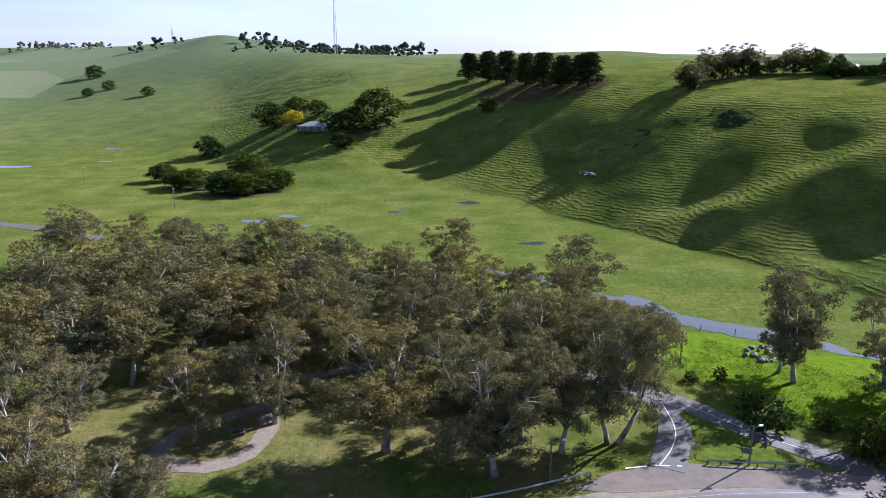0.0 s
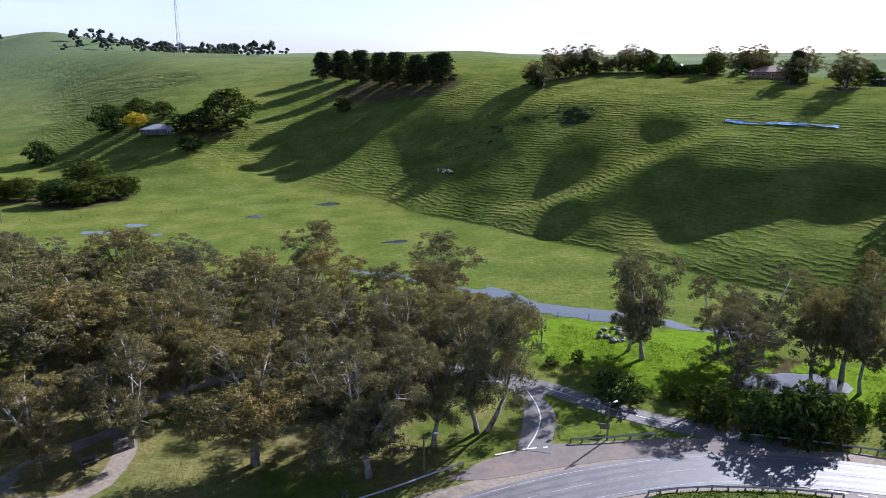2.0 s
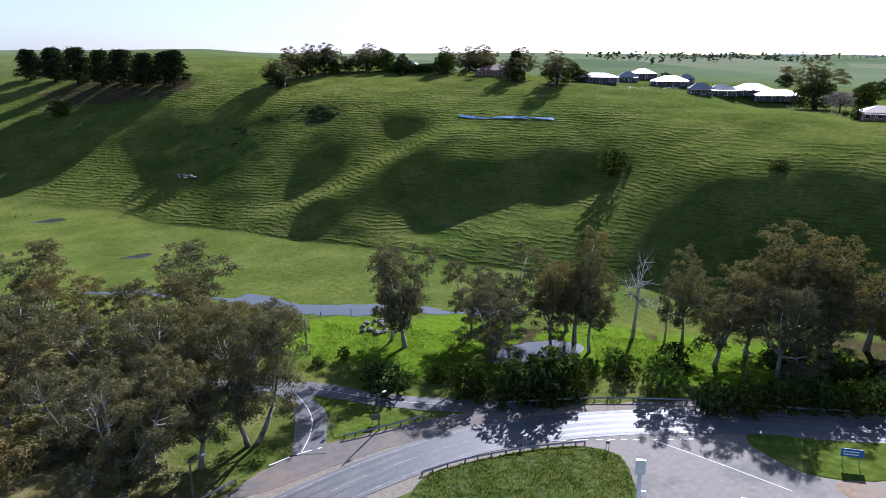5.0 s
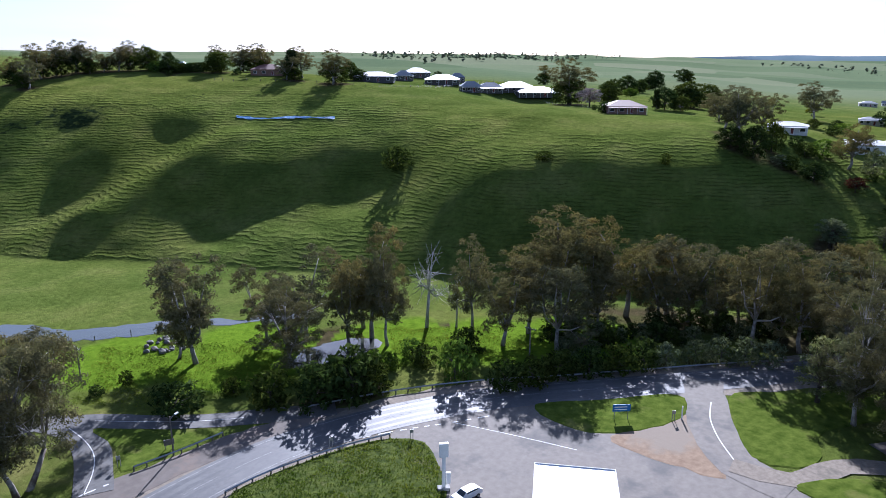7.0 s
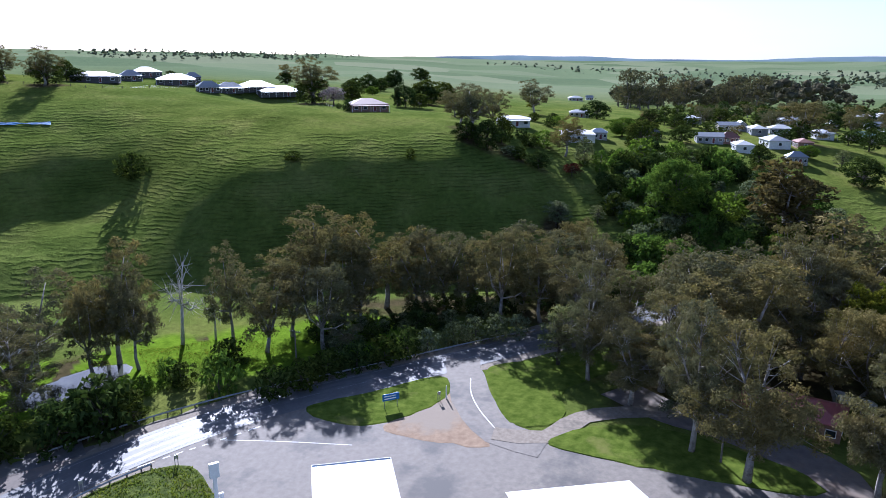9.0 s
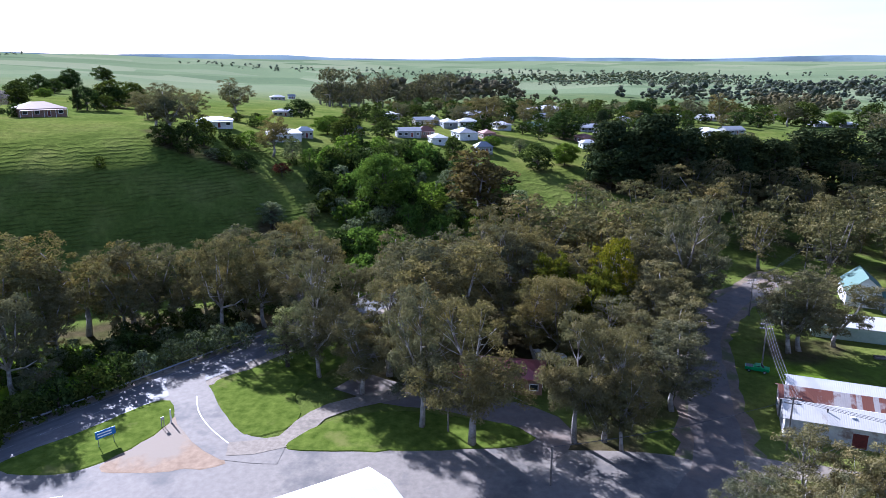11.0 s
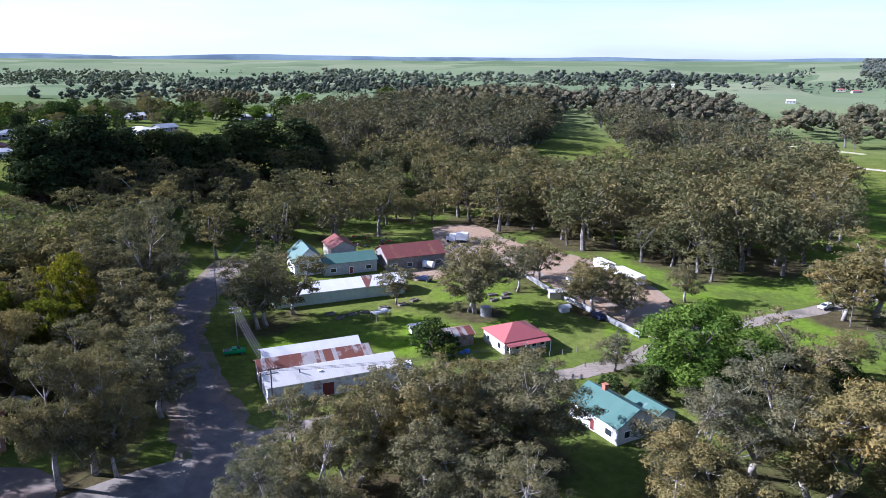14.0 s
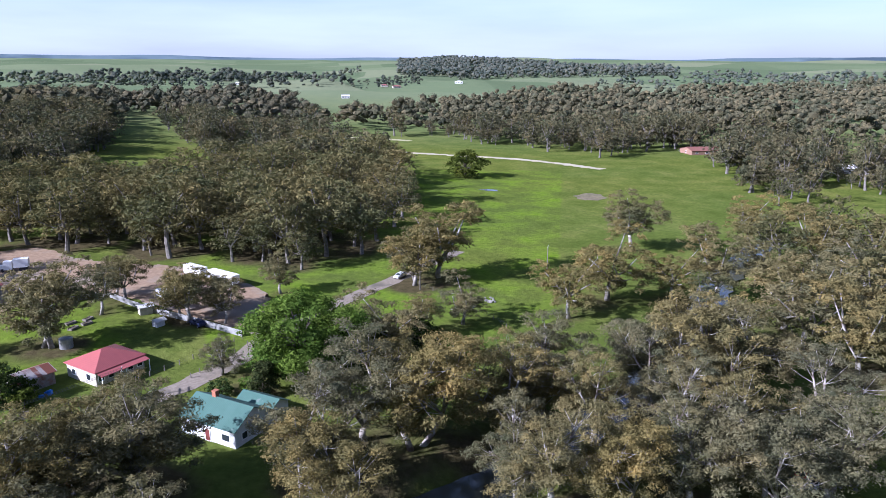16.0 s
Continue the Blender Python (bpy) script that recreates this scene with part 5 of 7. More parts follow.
STREET_TREES = [('s', 135, 25, 13.2, 8.2), ('g', 130, 18, 26.5, 12.0), ('g', 155, 43, 24.0, 13.0), ('g', 158, 34, 23.5, 12.9), ('g', 148, 22, 27.1, 15.0), ('g', 152, 13, 17.8, 12.6), ('g', 135, -27, 21.0, 14.2), ('g', 151, -15, 22.4, 16.4), ('g', 163, -27, 24.3, 16.7), ('g', 164, -57, 24.0, 17.6), ('g', 128, -117, 10.7, 8.8), ('g', 118, -162, 10.9, 12.5), ('g', 93, -154, 11.9, 9.5), ('g', 85, -158, 8.7, 9.1), ('g', 75, -171, 11.6, 13.7)]
for kind, x, y, h, w in STREET_TREES:
    plant(SILVER if kind == "s" else _trng.choice(NEAR_GUMS if math.hypot(x, y) < 150 else MID_GUMS), x, y, h, w)
for kind, x, y, h, w in [('w', 148, -44, 23.9, 11.4), ('w', 148, -33, 20.6, 9.5), ('g', 155, -24, 26.4, 15.3), ('g', 157, -66, 32.4, 14.8), ('g', 163, -58, 22.7, 15.8), ('g', 169, -17, 27.2, 14.4)]:
    plant(KINDS[kind] if kind == "w" else _trng.choice(NEAR_GUMS), x, y, h, w)
plant_gums([(111, -126, 20, 18), (141, -94, 16, 14), (92, -149, 12, 10), (138, -82, 17, 15), (112, -147, 13, 11), (66, -120, 9, 11), 
    (36, -135, 16, 16), (32, -148, 11, 12), (23, -157, 13, 15)])

TOWN_TREES = [(330, 45), (379, 36), (526, 8), (640, -120), (640, -330), (480, -260), (407, -150), (370, -100), (335, -60), (318, -25), (330, 10)]
for x, y in scatter(TOWN_TREES, 16, 77):
    plant(_trng.choice([TOWN_TREE, TOWN_TREE, TOWN_TREE, MID_GUMS[1]]), x, y, _trng.uniform(4, 11), _trng.uniform(7, 12))
# woodland fill: the nearest stand as trees, the rest is one wood
WOODS = [('gum', 12.100000000000001, [(-100, 170), (-60, 190), (-10, 170), (20, 150), (30, 138), (0, 128), (-40, 140), (-100, 130)]), 
    ('gum', 11.0, [(112, -30), (130, 0), (150, 8), (185, -12), (225, -35), (240, -75), (205, -95), (175, -68), (140, -50), (120, -42)]), 
    ('gum', 11.55, [(185, -95), (245, -78), (300, -120), (310, -170), (280, -240), (215, -265), (150, -275), (95, -250), (75, -212), (95, -195), (150, -202), (185, -185), (190, -130)]), 
    ('gum', 15.400000000000002, [(-20, -95), (-8, -140), (-28, -180), (-50, -235), (-110, -260), (-130, -190), (-100, -130), (-60, -95)]), 
    ('gum', 12.100000000000001, [(142, -188), (99, -196), (69, -184), (59, -232), (64, -275), (90, -366), (146, -399), (172, -307), (181, -247)]), 
    ('thicket', 5.5, [(268, 45), (294, 8), (272, -21), (243, -41), (198, -30), (180, -8), (186, 14), (205, 21), (225, 29), (247, 36)]), 
    ('under', 5.0, [(118, 78), (135, 82), (160, 62), (180, 40), (190, 18), (178, 14), (162, 38), (142, 56), (124, 70)]), 
    ('pale', 4.5, [(120, 72), (130, 68), (150, 50), (160, 42), (165, 46), (150, 60), (132, 78)]), 
    ('bush', 5, [(74, 98), (78, 103), (84, 103), (90, 98), (104, 96), (106, 92), (100, 90), (88, 94), (78, 94)])]
MASSED = []
for name_, spacing_, poly in WOODS:
    for x, y in scatter(poly, spacing_, 11, 0.65):
        if name_ == "bush":
            plant(_trng.choice(BUSHES if x < 150 else [BUSHES[0], BUSHES[1], BUSHES[1], PALE_BUSH]), x, y, _trng.uniform(3.0, 6.0) * (1.5 if x > 150 else 1))
        elif name_ == "thicket":
            plant(_trng.choice([BUSHES[0], BUSHES[1], BUSHES[2], BUSHES[2], PALE_BUSH]), x, y, 3.0 + 6.5 * _trng.random() ** 1.6)
        elif name_ == "under":
            plant(_trng.choice([BUSHES[0], BUSHES[0], BUSHES[1], PALE_BUSH]), x, y, _trng.uniform(2.0, 5.5))
        elif name_ == "pale":
            plant(PALE_BUSH, x, y, _trng.uniform(2.5, 4.5))
        elif min(math.hypot(x - a, y - b) for a, b, c in TREE_XY) > spacing_ * 0.55:
            h = (12 + 15 * _trng.random() ** 0.8) * (0.82 if x < 20 else 1)
            if math.hypot(x, y) < 165:
                plant(_trng.choice(NEAR_GUMS if math.hypot(x, y) < 138 else MID_GUMS), x, y, h, h * _trng.uniform(0.7, 0.95))
            else:
                if x > 195 and y > -215:
                    h *= 0.72
                MASSED.append((x, y, h, h * _trng.uniform(0.8, 1.1)))
                TREE_XY.append((x, y, h * 0.75))


# darker copy of the gum bark: the stand's shade is put into its colour
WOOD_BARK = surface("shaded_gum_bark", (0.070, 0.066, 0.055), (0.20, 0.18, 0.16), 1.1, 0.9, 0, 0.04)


def massed_wood(name, label, rows, protos, seed, leaf_mat=WOOD_LEAF):
    """Many trees of the same build joined into one wood."""
    rng = random.Random(seed)
    shapes = []
    for o in protos:
        arr = []
        for c in o.children:
            co = np.empty(len(c.data.vertices) * 3, np.float32)
            c.data.vertices.foreach_get("co", co)
            arr.append((c.name.split(".")[0], co.reshape(-1, 3), [tuple(p.vertices) for p in c.data.polygons]))
        shapes.append((arr, PROTO_SIZE[o]))
    crowns, trunks, faces, base = [], [], [], 0
    for x, y, h, w in rows:
        arr, (ph, pw) = rng.choice(shapes)
        a, k, kw = rng.uniform(0, 6.28), h / ph, w / pw
        rot = np.array([[math.cos(a) * kw, -math.sin(a) * kw, 0], [math.sin(a) * kw, math.cos(a) * kw, 0], [0, 0, k]])
        off = np.array([x, y, gz(x, y)])
        for kind, co, fs in arr:
            v = co @ rot.T + off
            if kind == "crown":
                crowns.append(v)
            else:
                trunks.append(v)
                faces += [tuple(i + base for i in f) for f in fs]
                base += len(v)
    v = np.concatenate(crowns)
    root = thing(name, label, "woodland", kind="stuff")
    part("crown", quads_mesh("crown", v, np.arange(len(v)).reshape(-1, 3), leaf_mat), leaf_mat, root)
    me = bpy.data.meshes.new("trunk")
    me.from_pydata([tuple(p) for p in np.concatenate(trunks)], [], faces)
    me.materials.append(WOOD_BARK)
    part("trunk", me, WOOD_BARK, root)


SPARSE = [proto(gum(70 + k, 15, 0.37, WOOD_LEAF, fork=(0.24, 0.18, 0.28)[k], label="gum tree", twigs=False)) for k in range(3)]
for _o in SPARSE:
    _b = np.array([v.co for v in [c for c in _o.children if c.name.startswith("crown")][0].data.vertices])
    PROTO_SIZE[_o] = (float(_b[:, 2].max()), float(np.percentile(np.hypot(_b[:, 0], _b[:, 1]), 97) * 2))
massed_wood("woodland", "dense grey-green gum woodland behind the yards", MASSED, SPARSE, 3)


# far woods and tree lines: too many to count
_ico = bmesh.new()
bmesh.ops.create_icosphere(_ico, subdivisions=1, radius=1)
ICO_V = np.array([v.co[:] for v in _ico.verts])
ICO_F = np.array([[v.index for v in f.verts] for f in _ico.faces])
_ico.free()


def far_wood(name, label, spots, mat_, seed, leaf=0.62):
    """Crowns of several leafy heads, each a ragged clump wrapped in sprays."""
    rng = np.random.RandomState(seed)
    pts = np.array([(x, y) for x, y, h in spots])
    z = ground_z(pts[:, 0], pts[:, 1])
    vs = []
    for (x, y, h), g in zip(spots, z):
        r = math.hypot(x, y)
        heads, per, k = (8, 34, 0.85) if r < 420 else (6, 22, 1.1) if r < 620 else (4, 22, 1.1) if r < 950 else (3, 8, 1.0)
        g = g - (4.0 if r > 900 else 0)
        w = h * rng.uniform(0.46, 0.66)
        a = rng.uniform(0, 6.28) + np.arange(heads) * 2.4
        out = w * rng.uniform(0.2, 0.7, heads)
        c = np.stack([x + np.cos(a) * out, y + np.sin(a) * out, g + h * rng.uniform(0.30, 0.74, heads)], 1)
        c[0] = (x, y, g + h * 0.76)
        if r > 900:
            c = np.array([x, y, g + h * 0.2]) + (c - np.array([x, y, g + h * 0.2])) * np.array([0.75, 0.75, 0.9])
        for q in c:
            big = (4.6 / (heads + 0.6)) ** 0.33
            size = np.array([w * rng.uniform(0.28, 0.44), w * rng.uniform(0.28, 0.44), h * rng.uniform(0.11, 0.19)]) * big
            v = q + ICO_V * size * (rng.uniform(0.45, 0.8, (12, 1)) if r < 640 else rng.uniform(0.6, 0.95, (12, 1)))
            vs.append(v[ICO_F])
            d = rng.normal(size=(per, 3))
            d[:, 2] = np.where(d[:, 2] < -0.3, -d[:, 2], d[:, 2])
            d /= np.linalg.norm(d, axis=1)[:, None]
            vs.append(blades(rng, q + d * size * rng.uniform(0.7, 1.2, (per, 1)), d, leaf * 0.8 * k * h / 17, 1.1, 0.6))
    v = np.concatenate(vs).reshape(-1, 3)
    return tagged(new(name, quads_mesh(name, v, np.arange(len(v)).reshape(-1, 3), mat_)), label, "woodland", kind="stuff")


# leaves turn greyer, bluer and paler by distance: haze put into their colour
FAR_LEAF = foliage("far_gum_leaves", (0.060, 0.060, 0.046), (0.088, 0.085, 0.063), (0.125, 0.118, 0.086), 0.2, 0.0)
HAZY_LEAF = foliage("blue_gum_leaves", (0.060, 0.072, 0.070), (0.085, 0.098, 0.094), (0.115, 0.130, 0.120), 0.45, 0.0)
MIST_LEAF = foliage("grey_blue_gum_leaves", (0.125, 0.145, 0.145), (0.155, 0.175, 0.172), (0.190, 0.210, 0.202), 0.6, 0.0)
FAR_WOODS = [
    (14.0, 9.0, 17.0, [(758, 96), (864, -6), (1152, -165), (998, -142), (760, -5), (507, 61)]), 
    (14.0, 9.0, 17.0, [(895, -128), (695, -155), (632, -141), (748, -107)]), 
    (24.0, 9.0, 17.0, [(1836, -321), (2120, -951), (1470, -931), (1176, -745), (1570, -620), (1633, -298)]), 
    (14.0, 9.0, 17.0, [(812, -396), (840, -542), (635, -411), (623, -310)]), 
    (24.0, 9.0, 17.0, [(1029, -684), (981, -1087), (859, -954), (809, -539)]), 
    (24.0, 9.0, 17.0, [(1034, -741), (781, -1049), (733, -985), (843, -603)]), 
    (24.0, 9.0, 17.0, [(739, -662), (481, -798), (427, -709), (650, -581)]), 
    (12.32, 14.3, 22.8, [(256, -227), (378, -282), (454, -420), (741, -909), (415, -599), (292, -395), (240, -325), (252, -280)]), 
    (13.440000000000001, 14.3, 22.8, [(202, -370), (291, -501), (466, -673), (508, -1051), (314, -820), (162, -470), (101, -395), (84, -344), (138, -324)]), 
    (14.560000000000002, 14.3, 22.8, [(236, -720), (5, -1305), (-607, -1525), (-262, -642), (-106, -567), (-37, -476), (42, -536), (120, -594), (223, -613)]), 
    (13.440000000000001, 15.400000000000002, 24.0, [(-82, -470), (-162, -548), (-193, -467), (-117, -274), (-90, -336)]), 
    (18.7, 15.400000000000002, 26.4, [(535, 66), (855, 12), (1112, -124), (862, -138), (579, -19), (463, 43)]), 
    (12.32, 14.3, 22.8, [(326, -236), (414, -275), (555, -500), (696, -1011), (368, -541), (282, -386), (258, -254)]), 
    (22.099999999999998, 14.3, 24.0, [(870, -242), (1541, -854), (975, -938), (750, -774), (894, -590), (787, -286)]), 
    (25.5, 14.3, 24.0, [(1603, -85), (2304, -644), (1860, -848), (1614, -676), (1798, -443)]), 
    (28.9, 14.3, 24.0, [(1634, -944), (1904, -1526), (1128, -1384), (791, -1634), (642, -2323), (622, -1985), (743, -1073), (1183, -947)]), 
    (30.599999999999998, 15.400000000000002, 26.4, [(1076, -1311), (975, -1952), (397, -1218), (331, -1132), (626, -1056)]), 
    (16.15, 22.0, 28.799999999999997, [(731, -3019), (637, -3297), (229, -2785), (13, -2320), (-286, -2236), (-262, -1827), (151, -1846), (457, -1887)]), 
    (28.9, 14.3, 24.0, [(7, -1492), (-424, -1981), (-742, -1872), (-594, -1492), (-214, -1482)]), 
    (25.5, 9.9, 16.8, [(397, -1218), (394, -1883), (269, -1284), (347, -1121)]), 
    (28.9, 13.200000000000001, 21.599999999999998, [(-318, 1067), (-567, 3251), (11, 940), (-102, 904), (-285, 1008)]), 
    (20.4, 13.200000000000001, 21.599999999999998, [(-500, 1082), (-394, 1200), (-448, 1194), (-505, 1152)]), 
    (34.0, 11.0, 19.2, [(-767, 1259), (-1492, 2944), (-559, 1279), (-691, 1227)]), 
    (51.0, 11.0, 19.2, [(1519, 1689), (2543, 1824), (2425, 1236), (1624, 986), (961, 945)]), 
    (51.0, 11.0, 19.2, [(2633, 840), (2602, 36), (2617, -790), (1928, -1213), (2200, -489), (2140, 360)])]
COARSE = [proto(gum(80 + k, 6, 0.62, FAR_LEAF, fork=(0.24, 0.20, 0.28, 0.16)[k], spread=(1.0, 0.85, 1.1, 0.95)[k], clusters=60, label="gum tree", twigs=False)) for k in range(4)]
for _o in COARSE:
    _b = np.array([v.co for v in [c for c in _o.children if c.name.startswith("crown")][0].data.vertices])
    PROTO_SIZE[_o] = (float(_b[:, 2].max()), float(np.percentile(np.hypot(_b[:, 0], _b[:, 1]), 97) * 2))
MIDWOOD = []
for k, (spacing_, low, high, poly) in enumerate(FAR_WOODS):
    rng_ = random.Random(100 + k)
    spots_ = [(x, y, rng_.uniform(low * 0.6, high * 1.2)) for x, y in scatter(poly, spacing_, 30 + k, 0.75) if waves(x, y, 130, 40 + k, 5) < rng_.uniform(0.2, 0.45)]
    MIDWOOD += [(x, y, h, h * rng_.uniform(0.7, 1.05)) for x, y, h in spots_ if math.hypot(x, y) < 640]
    spots_ = [q for q in spots_ if math.hypot(q[0], q[1]) >= 640]
    if spots_:
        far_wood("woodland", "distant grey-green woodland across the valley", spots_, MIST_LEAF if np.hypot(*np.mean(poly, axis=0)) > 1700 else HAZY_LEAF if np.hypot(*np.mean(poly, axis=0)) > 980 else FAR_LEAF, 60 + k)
massed_wood("woodland", "grey-green gum woodland beyond the paddocks", MIDWOOD, COARSE, 9, FAR_LEAF)

for _o in PROTOS:
    for _c in list(_o.children_recursive) + [_o]:
        bpy.data.objects.remove(_c)

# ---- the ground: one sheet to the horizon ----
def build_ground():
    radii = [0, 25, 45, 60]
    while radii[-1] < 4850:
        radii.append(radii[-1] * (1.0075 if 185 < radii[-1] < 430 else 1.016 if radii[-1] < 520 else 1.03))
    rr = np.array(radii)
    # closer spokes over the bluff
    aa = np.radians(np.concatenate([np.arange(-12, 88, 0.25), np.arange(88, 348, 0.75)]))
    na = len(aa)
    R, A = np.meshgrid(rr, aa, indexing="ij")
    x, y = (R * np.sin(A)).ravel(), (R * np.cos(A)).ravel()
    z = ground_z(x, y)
    # sunk river bed and banks
    c = smooth_line(RIVER_LINE, 4.0)
    near = np.hypot(x, y) < 300
    d = np.full(len(x), 99.0)
    d[near] = np.min(np.hypot(x[near][:, None] - c[:, 0], y[near][:, None] - c[:, 1]), axis=1)
    z = z - 2.2 * np.clip((11 - d) / 5, 0, 1) ** 1.5
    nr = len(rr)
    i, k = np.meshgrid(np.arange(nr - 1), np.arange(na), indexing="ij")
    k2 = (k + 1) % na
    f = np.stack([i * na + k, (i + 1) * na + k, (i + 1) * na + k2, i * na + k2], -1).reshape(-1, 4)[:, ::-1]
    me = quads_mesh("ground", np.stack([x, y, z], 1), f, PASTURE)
    me.polygons.foreach_set("use_smooth", [True] * len(me.polygons))
    r = np.hypot(x, y)
    e = 2.5
    slope = np.hypot(ground_z(x + e, y) - ground_z(x - e, y), ground_z(x, y + e) - ground_z(x, y - e)) / (2 * e)
    litter = np.zeros(len(x))
    t = np.array(TREE_XY)
    sel = np.where(r < 520)[0]
    for s in range(0, len(sel), 8000):
        q = sel[s:s + 8000]
        dd = np.hypot(x[q][:, None] - t[:, 0], y[q][:, None] - t[:, 1]) / (t[:, 2] * 0.55)
        litter[q] = np.clip(np.exp(-dd ** 2).sum(1) * 0.55, 0, 0.75)
    az = np.degrees(np.arctan2(x, y))
    lush = np.exp(-((np.minimum.reduce([np.hypot(x - a, y - b) for a, b in ((60, 140), (85, 128), (105, 105), (120, 88), (75, 120), (135, 75))])) / 16) ** 4) * 0.9
    lush = np.maximum(lush, np.exp(-((np.minimum.reduce([np.hypot(x - a, y - b) for a, b in ((120, -95), (110, -105), (125, -80), (105, -130), (118, -140))])) / 18) ** 4) * 0.5)
    picnic = np.exp(-(((x + 25) / 75) ** 4 + ((y - 130) / 55) ** 4))
    lush = np.maximum(lush, np.where((r > 140) & (r < 420) & (az > 150), 0.42, 0))
    dry = picnic * 0.60
    litter = litter * (1 - 0.6 * picnic)
    litter = np.where(lush > 0.5, litter * 0.35, litter)
    scrub = np.clip((slope - 0.28) * 1.2, 0, 0.35) * ((az > 0) & (az < 24) & (r < 430) & (r > 300)) + 0.45 * np.exp(-((az - 30) / 14) ** 2 - ((r - 345) / 28) ** 2)
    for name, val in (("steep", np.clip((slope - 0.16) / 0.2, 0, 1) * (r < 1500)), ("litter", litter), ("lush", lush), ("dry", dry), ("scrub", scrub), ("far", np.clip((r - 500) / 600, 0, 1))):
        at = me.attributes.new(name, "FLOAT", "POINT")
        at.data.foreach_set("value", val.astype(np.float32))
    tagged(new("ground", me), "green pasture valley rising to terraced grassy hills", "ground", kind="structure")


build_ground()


def distant_hills():
    """Low ranges beyond the plain, one behind the other; blue haze is painted into their colour."""
    for r0, high, seed, col in ((4900, 40, 71, 0), (5700, 62, 72, 1), (6800, 90, 73, 2)):
        a = np.linspace(0, 2 * math.pi, 721)[:-1]
        x, y = r0 * np.sin(a), r0 * np.cos(a)
        top = 60 + r0 * 0.0085 + high * np.clip(0.25 + 0.75 * waves(x, y, 2600, seed) + 0.22 * waves(x, y, 700, seed + 5), 0, 1.2)
        n = len(a)
        v = np.concatenate([np.stack([x * 0.93, y * 0.93, 0 * a + 20], 1), np.stack([x, y, top], 1), np.stack([x * 1.06, y * 1.06, 0 * a + 20], 1)])
        i = np.arange(n)
        f = np.concatenate([np.stack([i + k * n, (i + 1) % n + k * n, (i + 1) % n + (k + 1) * n, i + (k + 1) * n], 1)[:, ::-1] for k in (0, 1)])
        tagged(new("backdrop", quads_mesh("backdrop", v, f, FAR_HILLS)), "low hills on the horizon in a painted haze blue", "hills", kind="structure")


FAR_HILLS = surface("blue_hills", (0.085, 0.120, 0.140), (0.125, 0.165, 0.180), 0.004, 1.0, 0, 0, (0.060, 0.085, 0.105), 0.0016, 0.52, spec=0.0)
distant_hills()

# ---- roads, paths, islands, water ----
def beside(pts, off):
    c = smooth_line(pts, 4.0)
    d = np.gradient(c, axis=0)
    d /= np.linalg.norm(d, axis=1)[:, None]
    return c + np.stack([-d[:, 1], d[:, 0]], 1) * off


strip("road_shoulder", MAIN_ROAD, 14.5, 0.03, GRAVEL, "pale gravel shoulder beside the highway", "road", 0.3, 2)
patch("forecourt", APRON, 0.055, OLD_ASPHALT, "wide worn asphalt forecourt beside the highway", "pavement", 0.03)
patch("junction_apron", [(19.3, 91.2), (28.1, 96.2), (38.0, 97.7), (42.1, 97.3), (57.2, 96.2), (70.7, 92.2), (75.7, 88.2), (59.8, 90.3), (41.6, 91.3), (28.6, 90.1)], 0.06, STREET_SEAL, "worn gravelly asphalt apron where the side road joins", "pavement", 0.03, 0.2)
strip("highway", MAIN_ROAD, 8.6, 0.09, ASPHALT, "curving two-lane asphalt highway with worn wheel tracks", "road")
for _o in (-2.75, -1.05, 1.05, 2.75):
    strip("wheel_track", beside(MAIN_ROAD, _o), 0.62, 0.096, WHEEL_TRACK, "dark polished wheel track along the highway lane", "road", 0.07, 4)
strip("side_road", FORK_ROAD, 5.6, 0.105, DARK_ASPHALT, "narrow sealed side road with a painted centre line", "road", 0.06)
strip("old_road", OLD_ROAD, 5.2, 0.075, DARK_ASPHALT, "narrow worn side lane meeting the highway", "road", 0.15)
strip("loop_track", LOOP, 3.4, 0.05, GRAVEL, "gravel loop track through the picnic ground", "track", 0.25)
strip("loop_track", LOOP_BACK, 3.4, 0.066, GRAVEL, "gravel loop track through the picnic ground", "track", 0.2)
strip("street_shoulder", STREET, 12.5, 0.04, STREET_DIRT, "bare earth shoulder of the street", "road", 0.6, 5)
strip("street", STREET, 8.0, 0.08, STREET_SEAL, "shaded sealed street between gum trees", "road", 0.2)
strip("gravel_road", GRAVEL_ROAD, 5.2, 0.065, GRAVEL, "pale gravel road past the cottages", "road", 0.25, 7)
strip("driveway", DRIVE, 9.0, 0.11, STREET_SEAL, "brown-grey asphalt driveway to the low brick building", "road", 0.1)
patch("dirt_yard", YARD, 0.05, DIRT, "bare red dirt truck yard", "yard", 0.03, 0.6)
patch("dirt_patch", [(98, 48), (108, 44), (115, 41), (112, 36), (105, 33), (99, 29), (97, 37)], 0.085, DIRT, "bare red gravel corner beside the junction", "yard", 0.02, 0.3)
TURF_LABEL = "mown green grass island beside the forecourt"
GRASS_A = [(48, 81.5), (55, 81.2), (66, 79), (73.9, 75.1), (76.9, 70.3), (72.6, 62.9), (67, 57), (56, 58), (46, 66), (42, 76)]
patch("grass_island", [(48, 81.5), (55, 81.2), (66, 79), (73.9, 75.1), (76.9, 70.3), (72.6, 62.9), (67, 57), (56, 58), (46, 66), (42, 76)], 0.16, ROUGH_GRASS, "rough overgrown grass island between road and forecourt", "grass", 0.12, 0.15)
patch("grass_island", [(99.8, 64), (108.7, 56.6), (121, 46), (116.5, 42), (109.8, 42), (100.1, 47.6), (96.6, 55.4)], 0.15, TURF, TURF_LABEL, "grass", 0.1, 0.15)
